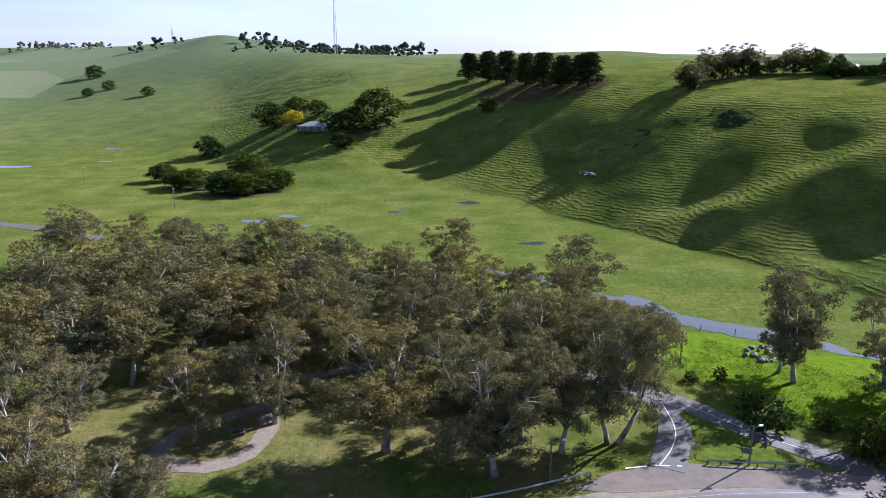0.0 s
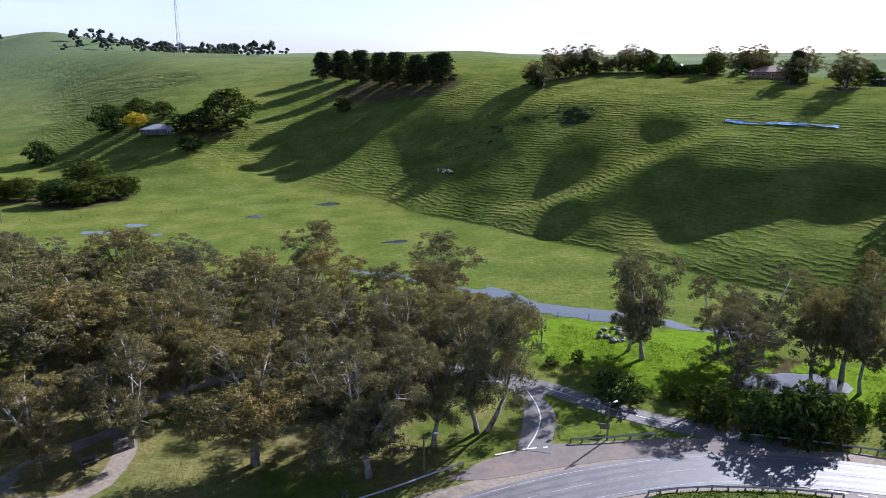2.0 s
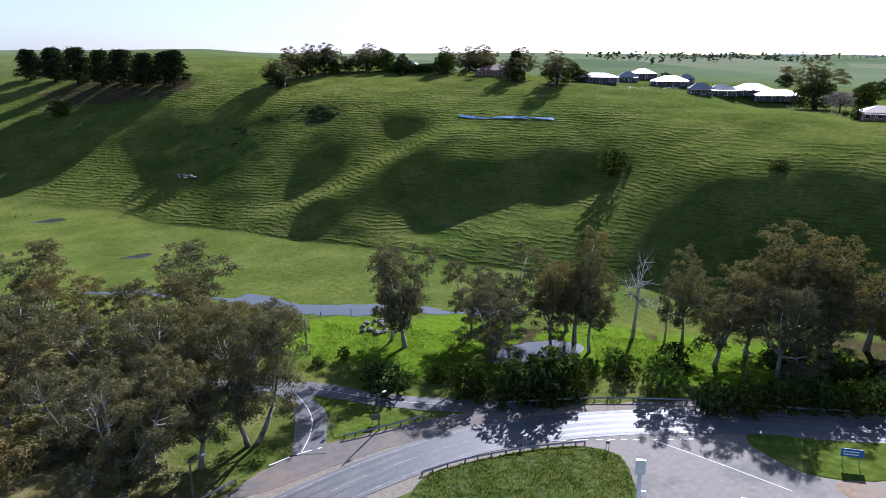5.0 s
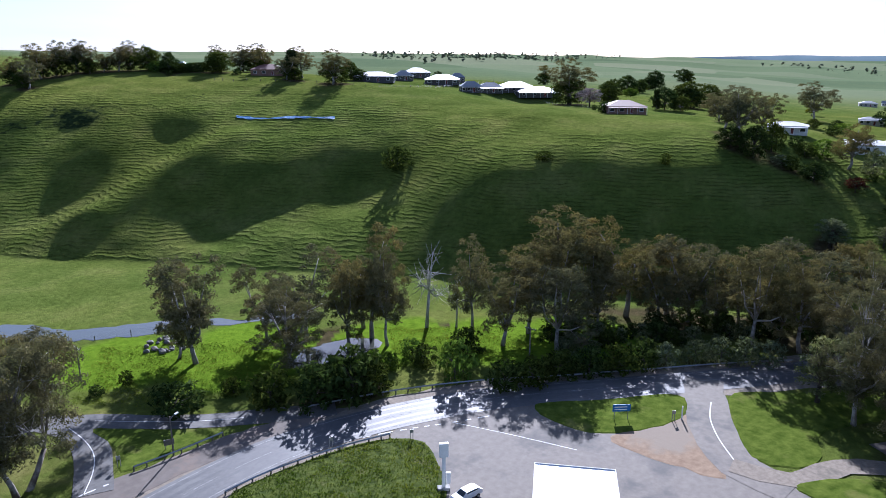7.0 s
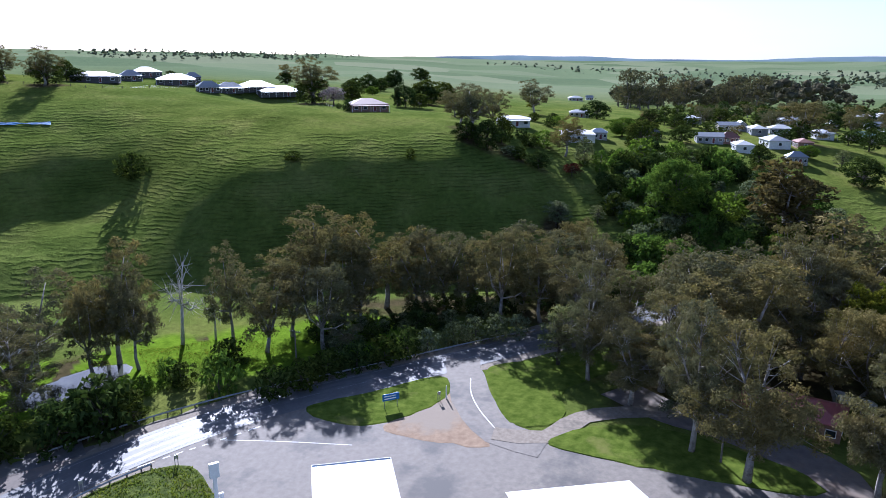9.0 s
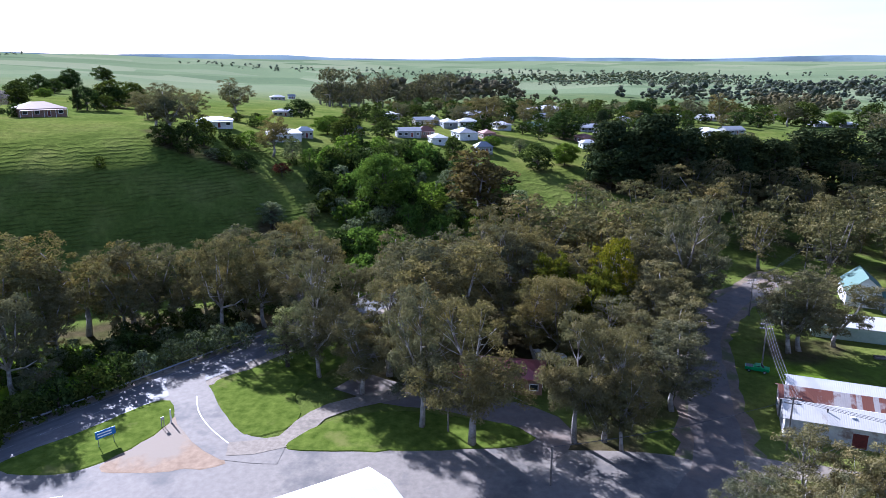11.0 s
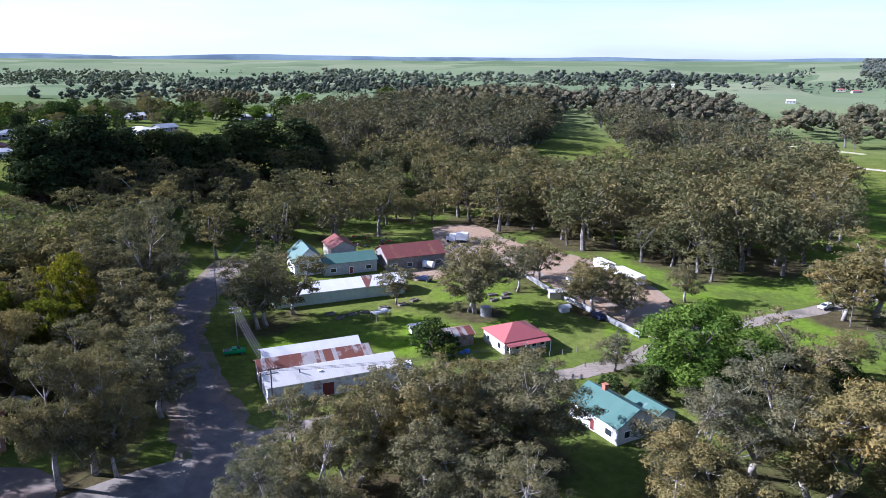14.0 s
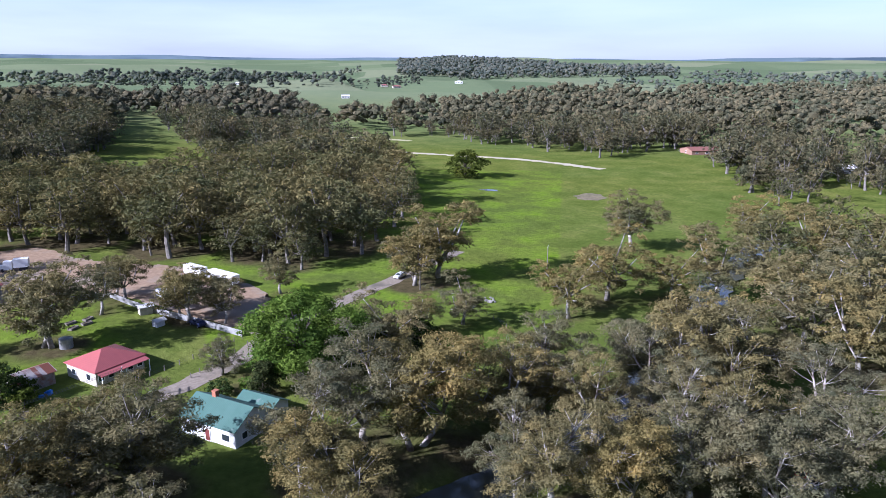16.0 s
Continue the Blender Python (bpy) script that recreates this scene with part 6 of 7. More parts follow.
patch("grass_island", [(128.7, 38), (136, 30), (150, 16), (140, 12), (124, 21), (113, 19.2), (108, 22.9), (107.5, 27.8), (116.9, 33.7)], 0.13, TURF, TURF_LABEL, "grass", 0.1, 0.15)
patch("grass_island", [(103.4, 20.6), (112, 13.4), (114.9, 2.4), (110.5, -14), (106.5, -20), (102.5, -19.7), (101.3, -6.9), (101.5, 9.5)], 0.17, TURF, TURF_LABEL, "grass", 0.1, 0.15)
patch("grass_island", [(42.6, 115.5), (48.6, 108.6), (55.4, 101), (55, 98.6), (48.8, 98.3), (40, 98.8), (42.5, 106)], 0.12, TURF, "mown grass triangle between the side roads", "grass", 0.08, 0.12)
patch("pond", POND, 0.07, WATER_M, "small round pond under gum trees reflecting the sky", "pond", 0.03, 0.5, kind="structure")
patch("flooded_creek", FLOOD, 0.062, WATER_M, "shallow flood water spread along the creek", "creek", 0.03, 0.5)
strip("creek", CREEK, 3.0, 0.05, WATER_M, "flooded shallow creek across the green flat", "creek", 1.2, 3)
strip("river", RIVER_LINE, 9.0, -1.6, WATER_M, "dark slow river between wooded banks", "river", 0.5, 3)


def tufts(name, label, poly, n, high, mat_, seed):
    """Tall uncut grass: blades too many to count."""
    rng = np.random.RandomState(seed)
    xs, ys = [p[0] for p in poly], [p[1] for p in poly]
    cand = np.column_stack([rng.uniform(min(xs), max(xs), n * 5), rng.uniform(min(ys), max(ys), n * 5)])
    ok = np.zeros(len(cand), bool)
    for i in range(len(poly)):
        (x1, y1), (x2, y2) = poly[i - 1], poly[i]
        if y1 != y2:
            ok ^= ((y1 > cand[:, 1]) != (y2 > cand[:, 1])) & (cand[:, 0] < (x2 - x1) * (cand[:, 1] - y1) / (y2 - y1) + x1)
    ok &= rng.uniform(size=len(cand)) < 0.35 + 0.65 * (waves(cand[:, 0], cand[:, 1], 7, 9) > 0)
    for wet, far_ in ((POND, 3.0), (smooth_line(CREEK, 3.0), 4.5)):
        w_ = smooth_line(wet, 2.0, True) if wet is POND else wet
        ok &= np.min(np.hypot(cand[:, :1] - w_[:, 0], cand[:, 1:] - w_[:, 1]), axis=1) > far_
    ok &= ((cand[:, 0] - 93) / 15) ** 2 + ((cand[:, 1] - 111.5) / 9) ** 2 > 1
    pts = cand[ok][:n]
    n = len(pts)
    p = np.array([(x, y, 0.1) for x, y in pts])
    a = rng.uniform(0, 6.28, n)
    s, hh = rng.uniform(0.05, 0.16, n), high * rng.uniform(0.4, 1.3, n)
    t = np.stack([np.cos(a), np.sin(a), 0 * a], 1) * s[:, None]
    tip = p + np.stack([rng.normal(0, 0.15, n), rng.normal(0, 0.15, n), hh], 1)
    v = np.stack([p - t, p + t, tip], 1).reshape(-1, 3)
    tagged(new(name, quads_mesh(name, v, np.arange(len(v)).reshape(-1, 3), mat_)), label, "grass", kind="stuff")


GRASS_LEAF = foliage("grass_blades", (0.060, 0.090, 0.012), (0.100, 0.140, 0.018), (0.15, 0.175, 0.040), 0.35, 0.0)
tufts("tall_grass", "tall uncut green grass on the roadside island", GRASS_A, 9000, 0.34, GRASS_LEAF, 3)
tufts("tall_grass", "lush tall grass on the creek flat", [(44, 128), (60, 150), (80, 132), (104, 118), (128, 92), (120, 76), (104, 84), (88, 100), (70, 104), (52, 116)], 16000, 0.20, GRASS_LEAF, 4)

# ---- road markings ----
def marks(name, pts, width, lift, label, dash=0.0, gap=0.0, paint=PAINT):
    c = smooth_line(pts, 1.0)
    d = np.gradient(c, axis=0)
    d /= np.linalg.norm(d, axis=1)[:, None]
    nrm = np.stack([-d[:, 1], d[:, 0]], 1) * width / 2
    s = np.concatenate([[0], np.cumsum(np.linalg.norm(np.diff(c, axis=0), axis=1))])
    m = Mesh()
    for i in range(len(c) - 1):
        if dash and (s[i] % (dash + gap)) > dash:
            continue
        m.add([(*(c[i] - nrm[i]), lift), (*(c[i + 1] - nrm[i + 1]), lift), (*(c[i + 1] + nrm[i + 1]), lift), (*(c[i] + nrm[i]), lift)], [(0, 1, 2, 3)])
    return tagged(part(name, m, paint), label, "road marking", kind="structure")


marks("centre_line", beside(MAIN_ROAD, 0.0), 0.10, 0.102, "thin worn white centre line of the highway", 6, 3, WORN_PAINT)
marks("edge_line", beside(MAIN_ROAD, 3.5), 0.10, 0.102, "worn white edge line along the highway", paint=WORN_PAINT)
marks("edge_line", beside(MAIN_ROAD, -3.5)[:32], 0.10, 0.102, "worn white edge line along the highway", paint=WORN_PAINT)
marks("centre_line", [(33.6, 97.0), (37.0, 101.8), (39.4, 107.0), (40.3, 112.6), (40.3, 118.6)], 0.16, 0.118, "white centre line of the side road")
marks("centre_line", [(44.4, 117.9), (50, 111), (56, 104.5), (62, 99.5)], 0.12, 0.088, "faint white line on the side lane")
marks("give_way_line", [(28.2, 96.3), (33.0, 97.1), (37.2, 97.0)], 0.3, 0.118, "broken white give-way line at the junction", 1.0, 1.0)
marks("give_way_line", [(71.0, 78.9), (78.0, 75.2), (84.9, 70.9), (92.4, 66.7)], 0.28, 0.07, "broken white line at the forecourt edge", 1.0, 1.0)
marks("lane_line", [(84.9, 70.9), (88.1, 61.1), (91.2, 49.9)], 0.16, 0.07, "thin white line across the forecourt")
marks("lane_line", [(122.2, 39.8), (115.9, 37.6), (110.0, 34.0), (104.5, 29.4)], 0.2, 0.115, "curved white line at the side junction")
strip("side_mouth", [(131.2, 44.6), (120.0, 40.0), (110.9, 35.1), (103.5, 28.2), (101.9, 20.4)], 7.5, 0.1, OLD_ASPHALT, "worn asphalt mouth of the side junction", "road", 0.15)
strip("cross_path", [(103.0, 29.5), (105.2, 20.9), (113.9, 16.4), (118.1, 10.7), (121.9, 2.5)], 4.5, 0.14, GRAVEL, "pale gravel path between the grass islands", "path", 0.15)
strip("paddock_road", [(-206.9, 278.3), (-171.7, 265.7), (-146.7, 255.9), (-121.1, 241.8)], 6.0, 0.1, DARK_ASPHALT, "sealed country road beyond the woods", "road")
strip("paddock_track", [(184.7, -507.1), (119.7, -491.1), (76.9, -480.2), (25.5, -465.5), (-20.6, -432.4)], 7.0, 0.1, surface("dry_track", (0.30, 0.27, 0.17), (0.42, 0.38, 0.26), 0.5, 0.95, 0, 0.03), "pale dry track along the paddock edge", "track", 0.8)
strip("paddock_track", [(227.8, -584.4), (171.7, -583.3), (129.1, -569.5)], 8.0, 0.1, surface("dry_grass_strip", (0.26, 0.25, 0.13), (0.36, 0.34, 0.18), 0.5, 0.95, 0, 0.03), "pale dry grass strip beside the paddock", "track", 0.8)
for _k, (_x, _y, _r) in enumerate([(-260.2, 422.7, 9), (-75.4, 272.4, 5), (-63.7, 282.8, 4), (-19.4, 291.2, 3.2), (11.2, 313.1, 5), (31.8, 238.5, 4), (-215.9, 447.0, 4), (-233.7, 496.8, 5), (37.6, -345.8, 4), (-53.4, 265.1, 2.5)]):
    patch("puddle", [(_x + _r * math.cos(a) * (1.2 + 0.3 * math.sin(3 * a + _k)), _y + 0.7 * _r * math.sin(a) * (1 + 0.3 * math.cos(2 * a + _k))) for a in np.linspace(0, 6.28, 9)[:-1]], 0.06, WATER_M, "shallow puddle on the wet pasture", "puddle", 0.02, 0.3)
patch("bare_patch", [(-11.5 + 7 * math.cos(a), -336.5 + 10 * math.sin(a)) for a in np.linspace(0, 6.28, 9)[:-1]], 0.05, surface("bare_soil", (0.10, 0.085, 0.045), (0.17, 0.14, 0.08), 0.6, 0.95, 0, 0.03), "bare brown soil patch in the paddock", "soil", 0.03, 0.8)


# ---- barriers, poles, signs ----
def guard_rail(pts, label, high=0.75, post_every=2.2, rail_m=STEEL, post_m=TIMBER, rails=1):
    root = thing("guard_rail", label, "guard rail")
    c = smooth_line(pts, post_every)
    for k in range(rails):
        z = high - 0.32 * k
        m = Mesh().tube([(x, y, gz(x, y) + z) for x, y in c], [0.16] * len(c), 4)
        part("rail", m, rail_m, root)
    me = Mesh().box(-0.09, -0.09, -0.2, 0.09, 0.09, high).data("post", post_m)
    for x, y in c:
        o = new("post", me)
        o.location, o.parent = (x, y, gz(x, y)), root
    return root


guard_rail([(41.4, 97.7), (48.8, 96.9), (56.1, 96.7)], "low weathered steel guard rail at the road fork")
guard_rail([(71.3, 93.4), (86.4, 86.1), (100.4, 76.7), (113.3, 65.5), (127.4, 54.1), (142.0, 42.2), (151.1, 33.7)], "long steel guard rail above the creek bank")
guard_rail([(22.4, 94.1), (16.5, 91.8), (9.6, 89.1), (0, 86)], "weathered guard rail beside the picnic ground")
guard_rail([(47.1, 81.8), (54.7, 81.4), (66.0, 78.8), (74.3, 75.6)], "dark steel guard rail around the grass island", 0.6)


def pole(x, y, high, label, lamp=0.0, turn=0.0, arms=0, material=TIMBER, name="lamp_post"):
    root = thing(name, label, "pole", pose(x, y, gz(x, y), 0, 0, turn))
    part("pole", Mesh().tube([(0, 0, -0.3), (0, 0, high * 0.5), (0, 0, high)], [0.16, 0.135, 0.11], 8), material, root)
    if lamp:
        part("arm", Mesh().tube([(0, 0, high - 0.6), (lamp * 0.6, 0, high - 0.2), (lamp, 0, high - 0.15)], [0.045, 0.04, 0.035], 6), STEEL, root)
        part("lamp_head", Mesh().box(lamp - 0.1, -0.16, high - 0.27, lamp + 0.6, 0.16, high - 0.1), WHITE_PAINT, root, "pale lamp head")
    for k in range(arms):
        z = high - 0.35 - 0.9 * k
        a = part("crossarm", Mesh().box(-0.07, -1.25, z - 0.07, 0.07, 1.25, z + 0.07), TIMBER, root)
        for y_ in (-1.1, -0.55, 0.55, 1.1):
            part("insulator", Mesh().tube([(0, y_, z + 0.07), (0, y_, z + 0.27)], [0.06, 0.04], 6), WHITE_PAINT, a)
    return root


pole(47.7, 97.4, 6.8, "grey timber pole with a small lamp beside the fork", 1.2, 20)
pole(16.1, 93.1, 6.8, "dark timber lamp post beside the picnic ground", 1.8, 10)
pole(49.3, 135.2, 7.6, "plain timber power pole on the creek flat", name="power_pole", arms=1)
pole(90.8, -20.6, 6.5, "short timber pole at the forecourt edge", name="power_pole")
pole(107.1, -6.4, 7.5, "slim leaning pole on the grass island", material=TIMBER, name="power_pole")
pole(110.4, 72.2, 10, "timber power pole beside the highway", name="power_pole", arms=1)
pole(112.3, 41.3, 2.6, "short white marker post on the grass", material=WHITE_PAINT, name="marker_post")
pole(78.3, -106.3, 6.5, "power pole with white crossarms beside the gravel road", name="power_pole", arms=2, turn=30)
pole(38.6, -181.4, 9.0, "timber power pole beside the country road", name="power_pole", arms=2)
pole(4.6, -202.2, 9.0, "timber power pole in the green paddock", name="power_pole", arms=1)
pole(-115.7, 297.7, 9.0, "far timber power pole in the pasture", name="power_pole", arms=1)
pole(-184.4, 357.8, 9.0, "far timber power pole in the pasture", name="power_pole", arms=1)
STREET_POLES = [(99.1, -60.8), (131.5, -72.9), (161.5, -84.6), (196, -118)]
for _x, _y in STREET_POLES:
    pole(_x, _y, 9.5, "tall timber power pole with two crossarms beside the street", name="power_pole", arms=2, turn=-20)


def wires(a, b, za, zb, n, label):
    root = thing("overhead_wire", label, "power line")
    for k in range(n):
        o = (k - (n - 1) / 2) * 0.62
        pts = []
        for t in np.linspace(0, 1, 9):
            pts.append((a[0] + (b[0] - a[0]) * t - 0.34 * o, a[1] + (b[1] - a[1]) * t + 0.94 * o, za + (zb - za) * t - 4 * 0.9 * t * (1 - t)))
        part("wire", Mesh().tube(pts, [0.028] * 9, 4, False), DARK_STEEL, root)


for (_a, _b) in zip(STREET_POLES[:-1], STREET_POLES[1:]):
    wires(_a, _b, 9.4 + gz(*_a), 9.4 + gz(*_b), 4, "black power lines strung between the street poles")
wires(STREET_POLES[0], (78.3, -106.3), 9.0, 6.4, 3, "power lines crossing above the sheds")
wires(STREET_POLES[0], (90.8, -20.6), 9.0, 6.4, 2, "power lines to the short forecourt pole")


def board_sign(x, y, turn, wide, high, lift, material, label, bars=2):
    root = thing("road_sign", label, "sign", pose(x, y, gz(x, y) + 0.1, 0, 0, turn))
    for s in (-0.38, 0.38):
        part("post", Mesh().box(s * wide - 0.05, -0.05, -0.3, s * wide + 0.05, 0.05, lift + high), STEEL, root)
    p = part("panel", Mesh().box(-wide / 2, -0.11, lift, wide / 2, -0.05, lift + high), material, root)
    for k in range(bars):
        part("text_bar", Mesh().box(-wide * 0.4, -0.13, lift + high * (0.22 + 0.36 * k), wide * 0.3, -0.11, lift + high * (0.36 + 0.36 * k)), WHITE_PAINT, p)
    return root


board_sign(105.3, 49.4, -45, 3.2, 1.3, 1.5, BLUE_PAINT, "blue roadside information sign on two posts")
board_sign(48.2, 99.6, -20, 1.6, 1.0, 0.7, TIMBER, "small brown timber notice board near the fork", 0)
board_sign(3.9, 88.5, 10, 0.9, 0.7, 1.0, DARK_STEEL, "small dark roadside sign by the rail", 0)
for _x, _y in [(65.6, 80.3), (76.0, 72.2), (40.4, 100.4), (110.8, 42.2)]:
    board_sign(_x, _y, -35, 0.6, 0.6, 1.3, STEEL, "small grey road sign seen from behind", 0)


def pylon():
    root = thing("price_pylon", "tall white fuel price pylon beside the forecourt", "sign", pose(68.8, 59.0, 0, 0, 0, -40))
    part("column", Mesh().box(-0.25, -0.2, -0.2, 0.25, 0.2, 7.4), WHITE_PAINT, root)
    part("panel", Mesh().box(-0.65, -0.24, 5.4, 0.65, 0.24, 7.6), WHITE_PAINT, root)
    part("plinth", Mesh().box(-0.9, -0.5, -0.2, 0.9, 0.5, 0.5), CONCRETE, root)
    part("panel", Mesh().box(0.4, -0.15, 1.0, 1.0, 0.15, 2.8), WHITE_PAINT, root)


pylon()


# ---- vehicles ----
def car(x, y, turn, paint, label, ute=False, name="car", scale=1.0, van=False):
    root = thing(name, label, "car", pose(x, y, gz(x, y) + 0.12, 0, 0, turn))
    root.scale = (scale,) * 3
    top = 2.0 if van else 1.45
    prof = [(-2.3, 0.35), (2.25, 0.35), (2.35, 0.7), (2.2, 0.88), (1.25, 0.98), (0.55, top), (-0.35 if ute else -1.5, top), (-0.75 if ute else -2.15, 0.98), (-2.3, 0.95)]
    if van:
        prof = [(-2.7, 0.35), (2.5, 0.35), (2.6, 0.8), (2.4, 1.2), (1.7, top + 0.1), (-2.6, top + 0.1)]
    m, n = Mesh(), len(prof)
    for s, k in ((-0.86, 1.0), (0.86, 1.0)):
        m.v += [(px, s * (0.82 if pz > 1.1 else 1.0), pz) for px, pz in prof]
    m.f += [tuple(range(n))[::-1] if False else tuple(range(n)), tuple(range(n, 2 * n))[::-1]] + [(i, i + n, (i + 1) % n + n, (i + 1) % n) for i in range(n)]
    part("body", m, paint, root)
    if not van:
        g = Mesh()
        for s in (-1, 1):
            x0, x1 = (-0.55, 0.85) if ute else (-1.7, 0.85)
            y_ = s * 0.80
            g.add([(x0, y_, 1.0), (x1, y_, 1.0), (x1 - 0.4, y_ * 0.95, 1.38), (x0 + 0.3, y_ * 0.95, 1.38), (x0, y_ * 1.01, 1.0), (x1, y_ * 1.01, 1.0), (x1 - 0.4, y_ * 0.96, 1.38), (x0 + 0.3, y_ * 0.96, 1.38)], [(4, 5, 6, 7), (3, 2, 1, 0), (0, 1, 5, 4), (2, 3, 7, 6)])
        g.add([(1.27, -0.72, 1.0), (1.27, 0.72, 1.0), (0.62, 0.62, 1.42), (0.62, -0.62, 1.42)], [(0, 1, 2, 3)])
        part("window", g, GLASS, root)
    else:
        part("window", Mesh().add([(2.42, -0.75, 1.25), (2.42, 0.75, 1.25), (1.78, 0.68, 2.05), (1.78, -0.68, 2.05)], [(0, 1, 2, 3)]), GLASS, root)
        part("window", Mesh().box(-1.8, -0.9, 1.25, 1.2, -0.87, 1.8), GLASS, root)
    if ute:
        part("tray", Mesh().box(-2.15, -0.72, 0.97, -0.85, 0.72, 1.0), DARK_STEEL, root)
    for px in (-1.45, 1.45):
        for s in (-0.82, 0.82):
            w = part("wheel", Mesh().tube([(px, s - 0.12, 0.22), (px, s + 0.12, 0.22)], [0.34, 0.34], 12), RUBBER, root)
            part("rim", Mesh().tube([(px, s + math.copysign(0.12, s), 0.22), (px, s + math.copysign(0.14, s), 0.22)], [0.2, 0.19], 10), STEEL, w)
    return root


def car_paint(name, c):
    return surface(name, c, tuple(min(1, v * 1.25) for v in c), 2, 0.3, 0, 0)


SILVER_P, RED_P, NAVY_P = car_paint("silver_car_paint", (0.4, 0.41, 0.42)), car_paint("red_car_paint", (0.3, 0.02, 0.02)), car_paint("navy_car_paint", (0.015, 0.02, 0.05))
car(129.0, -70.6, GRID - 5, GREEN_PAINT, "bright green parked utility truck on grass", True, "utility_truck")
car(69.3, 55.1, 170, WHITE_PAINT, "white car parked beside the fuel forecourt")
car(95.2, -89.8, GRID + 75, WHITE_PAINT, "white camper van parked beside the shed", van=True, name="camper_van")
car(84.8, -144.4, -30, NAVY_P, "dark car parked by the pale fence")
car(46.7, -191.4, 70, SILVER_P, "silver car on the country road")
car(137.9, -27.3, 10, WHITE_PAINT, "white car parked beside the brick building")
car(136.3, -30.6, 60, WHITE_PAINT, "white car parked beside the brick building")
car(145.3, -134.6, 20, SILVER_P, "silver car parked at the workshop")
car(137.7, -136.4, 15, NAVY_P, "dark car parked at the workshop yard")
car(-37.2, -101.7, 40, RED_P, "red car parked among trees by the river")
car(-37.9, -100.2, 70, SILVER_P, "silver car parked among trees by the river")
car(-34.8, -98.8, 20, NAVY_P, "dark blue car parked among trees by the river")


def truck(x, y, turn, label, trailer=9.0, cab=True, open_top=False, name="truck"):
    root = thing(name, label, "truck", pose(x, y, gz(x, y) + 0.1, 0, 0, turn))
    if cab:
        part("cab", Mesh().box(0.4, -1.2, 0.6, 2.6, 1.2, 3.0), WHITE_PAINT, root)
        part("bonnet", Mesh().box(2.6, -0.9, 0.6, 3.8, 0.9, 1.9), WHITE_PAINT, root)
        part("window", Mesh().box(2.6, -1.0, 2.0, 2.64, 1.0, 2.8), GLASS, root)
    b = Mesh()
    if open_top:
        for a in ((-trailer, -1.25, 1.1, 0, -1.15, 2.9), (-trailer, 1.15, 1.1, 0, 1.25, 2.9), (-trailer, -1.15, 1.1, -trailer + 0.1, 1.15, 2.9), (-0.1, -1.15, 1.1, 0, 1.15, 2.9), (-trailer, -1.15, 1.0, 0, 1.15, 1.1)):
            b.box(*a)
    else:
        b.box(-trailer, -1.25, 1.1, 0, 1.25, 3.6)
    part("trailer", b, WHITE_PAINT, root)
    part("chassis", Mesh().box(-trailer + 0.2, -0.5, 0.7, 3.0 if cab else -0.2, 0.5, 1.0), DARK_STEEL, root)
    for px in [-trailer + 1.0, -trailer + 2.2] + ([1.0, 3.0] if cab else [-1.5]):
        for s in (-1.0, 1.0):
            part("wheel", Mesh().tube([(px, s - 0.15, 0.45), (px, s + 0.15, 0.45)], [0.5, 0.5], 12), RUBBER, root)


truck(161.8, -176.7, 30, "white truck parked in the dirt yard", 4.0)
truck(89.0, -173.4, 155, "long white semi-trailer parked in the dirt yard", 11.0, False, name="trailer")
truck(100.0, -157.5, 140, "white open tipper trailer in the dirt yard", 6.0, False, True, name="trailer")
truck(101.4, -178.6, 155, "white trailer with a green cab parked under trees", 8.0, False, name="trailer")


# ---- yards: fences, tanks, furniture ----
def panel_fence(pts, label, high=1.6, material=WEATHERED, name="fence"):
    root = thing(name, label, "fence")
    c = smooth_line(pts, 2.4)
    for a, b in zip(c[:-1], c[1:]):
        m = Mesh()
        d = np.array([b[0] - a[0], b[1] - a[1]])
        n = np.array([-d[1], d[0]]) / np.linalg.norm(d) * 0.03
        p = [(a[0] - n[0], a[1] - n[1]), (b[0] - n[0], b[1] - n[1]), (b[0] + n[0], b[1] + n[1]), (a[0] + n[0], a[1] + n[1])]
        g = gz(*a)
        m.add([(*q, g - 0.1) for q in p] + [(*q, g + high) for q in p], [(0, 1, 5, 4), (1, 2, 6, 5), (2, 3, 7, 6), (3, 0, 4, 7), (4, 5, 6, 7)])
        part("panel", m, material, root)


def wire_fence(pts, label, every=3.0, high=1.15):
    root = thing("wire_fence", label, "fence")
    c = smooth_line(pts, every)
    g = ground_z(c[:, 0], c[:, 1])
    me = Mesh().box(-0.07, -0.07, -0.2, 0.07, 0.07, high).data("post", TIMBER)
    for (x, y), z in zip(c, g):
        o = new("post", me)
        o.location, o.parent = (x, y, z), root
    for k in range(3):
        part("wire", Mesh().tube([(x, y, z + high * (0.3 + 0.32 * k)) for (x, y), z in zip(c, g)], [0.012] * len(c), 3, False), DARK_STEEL, root)


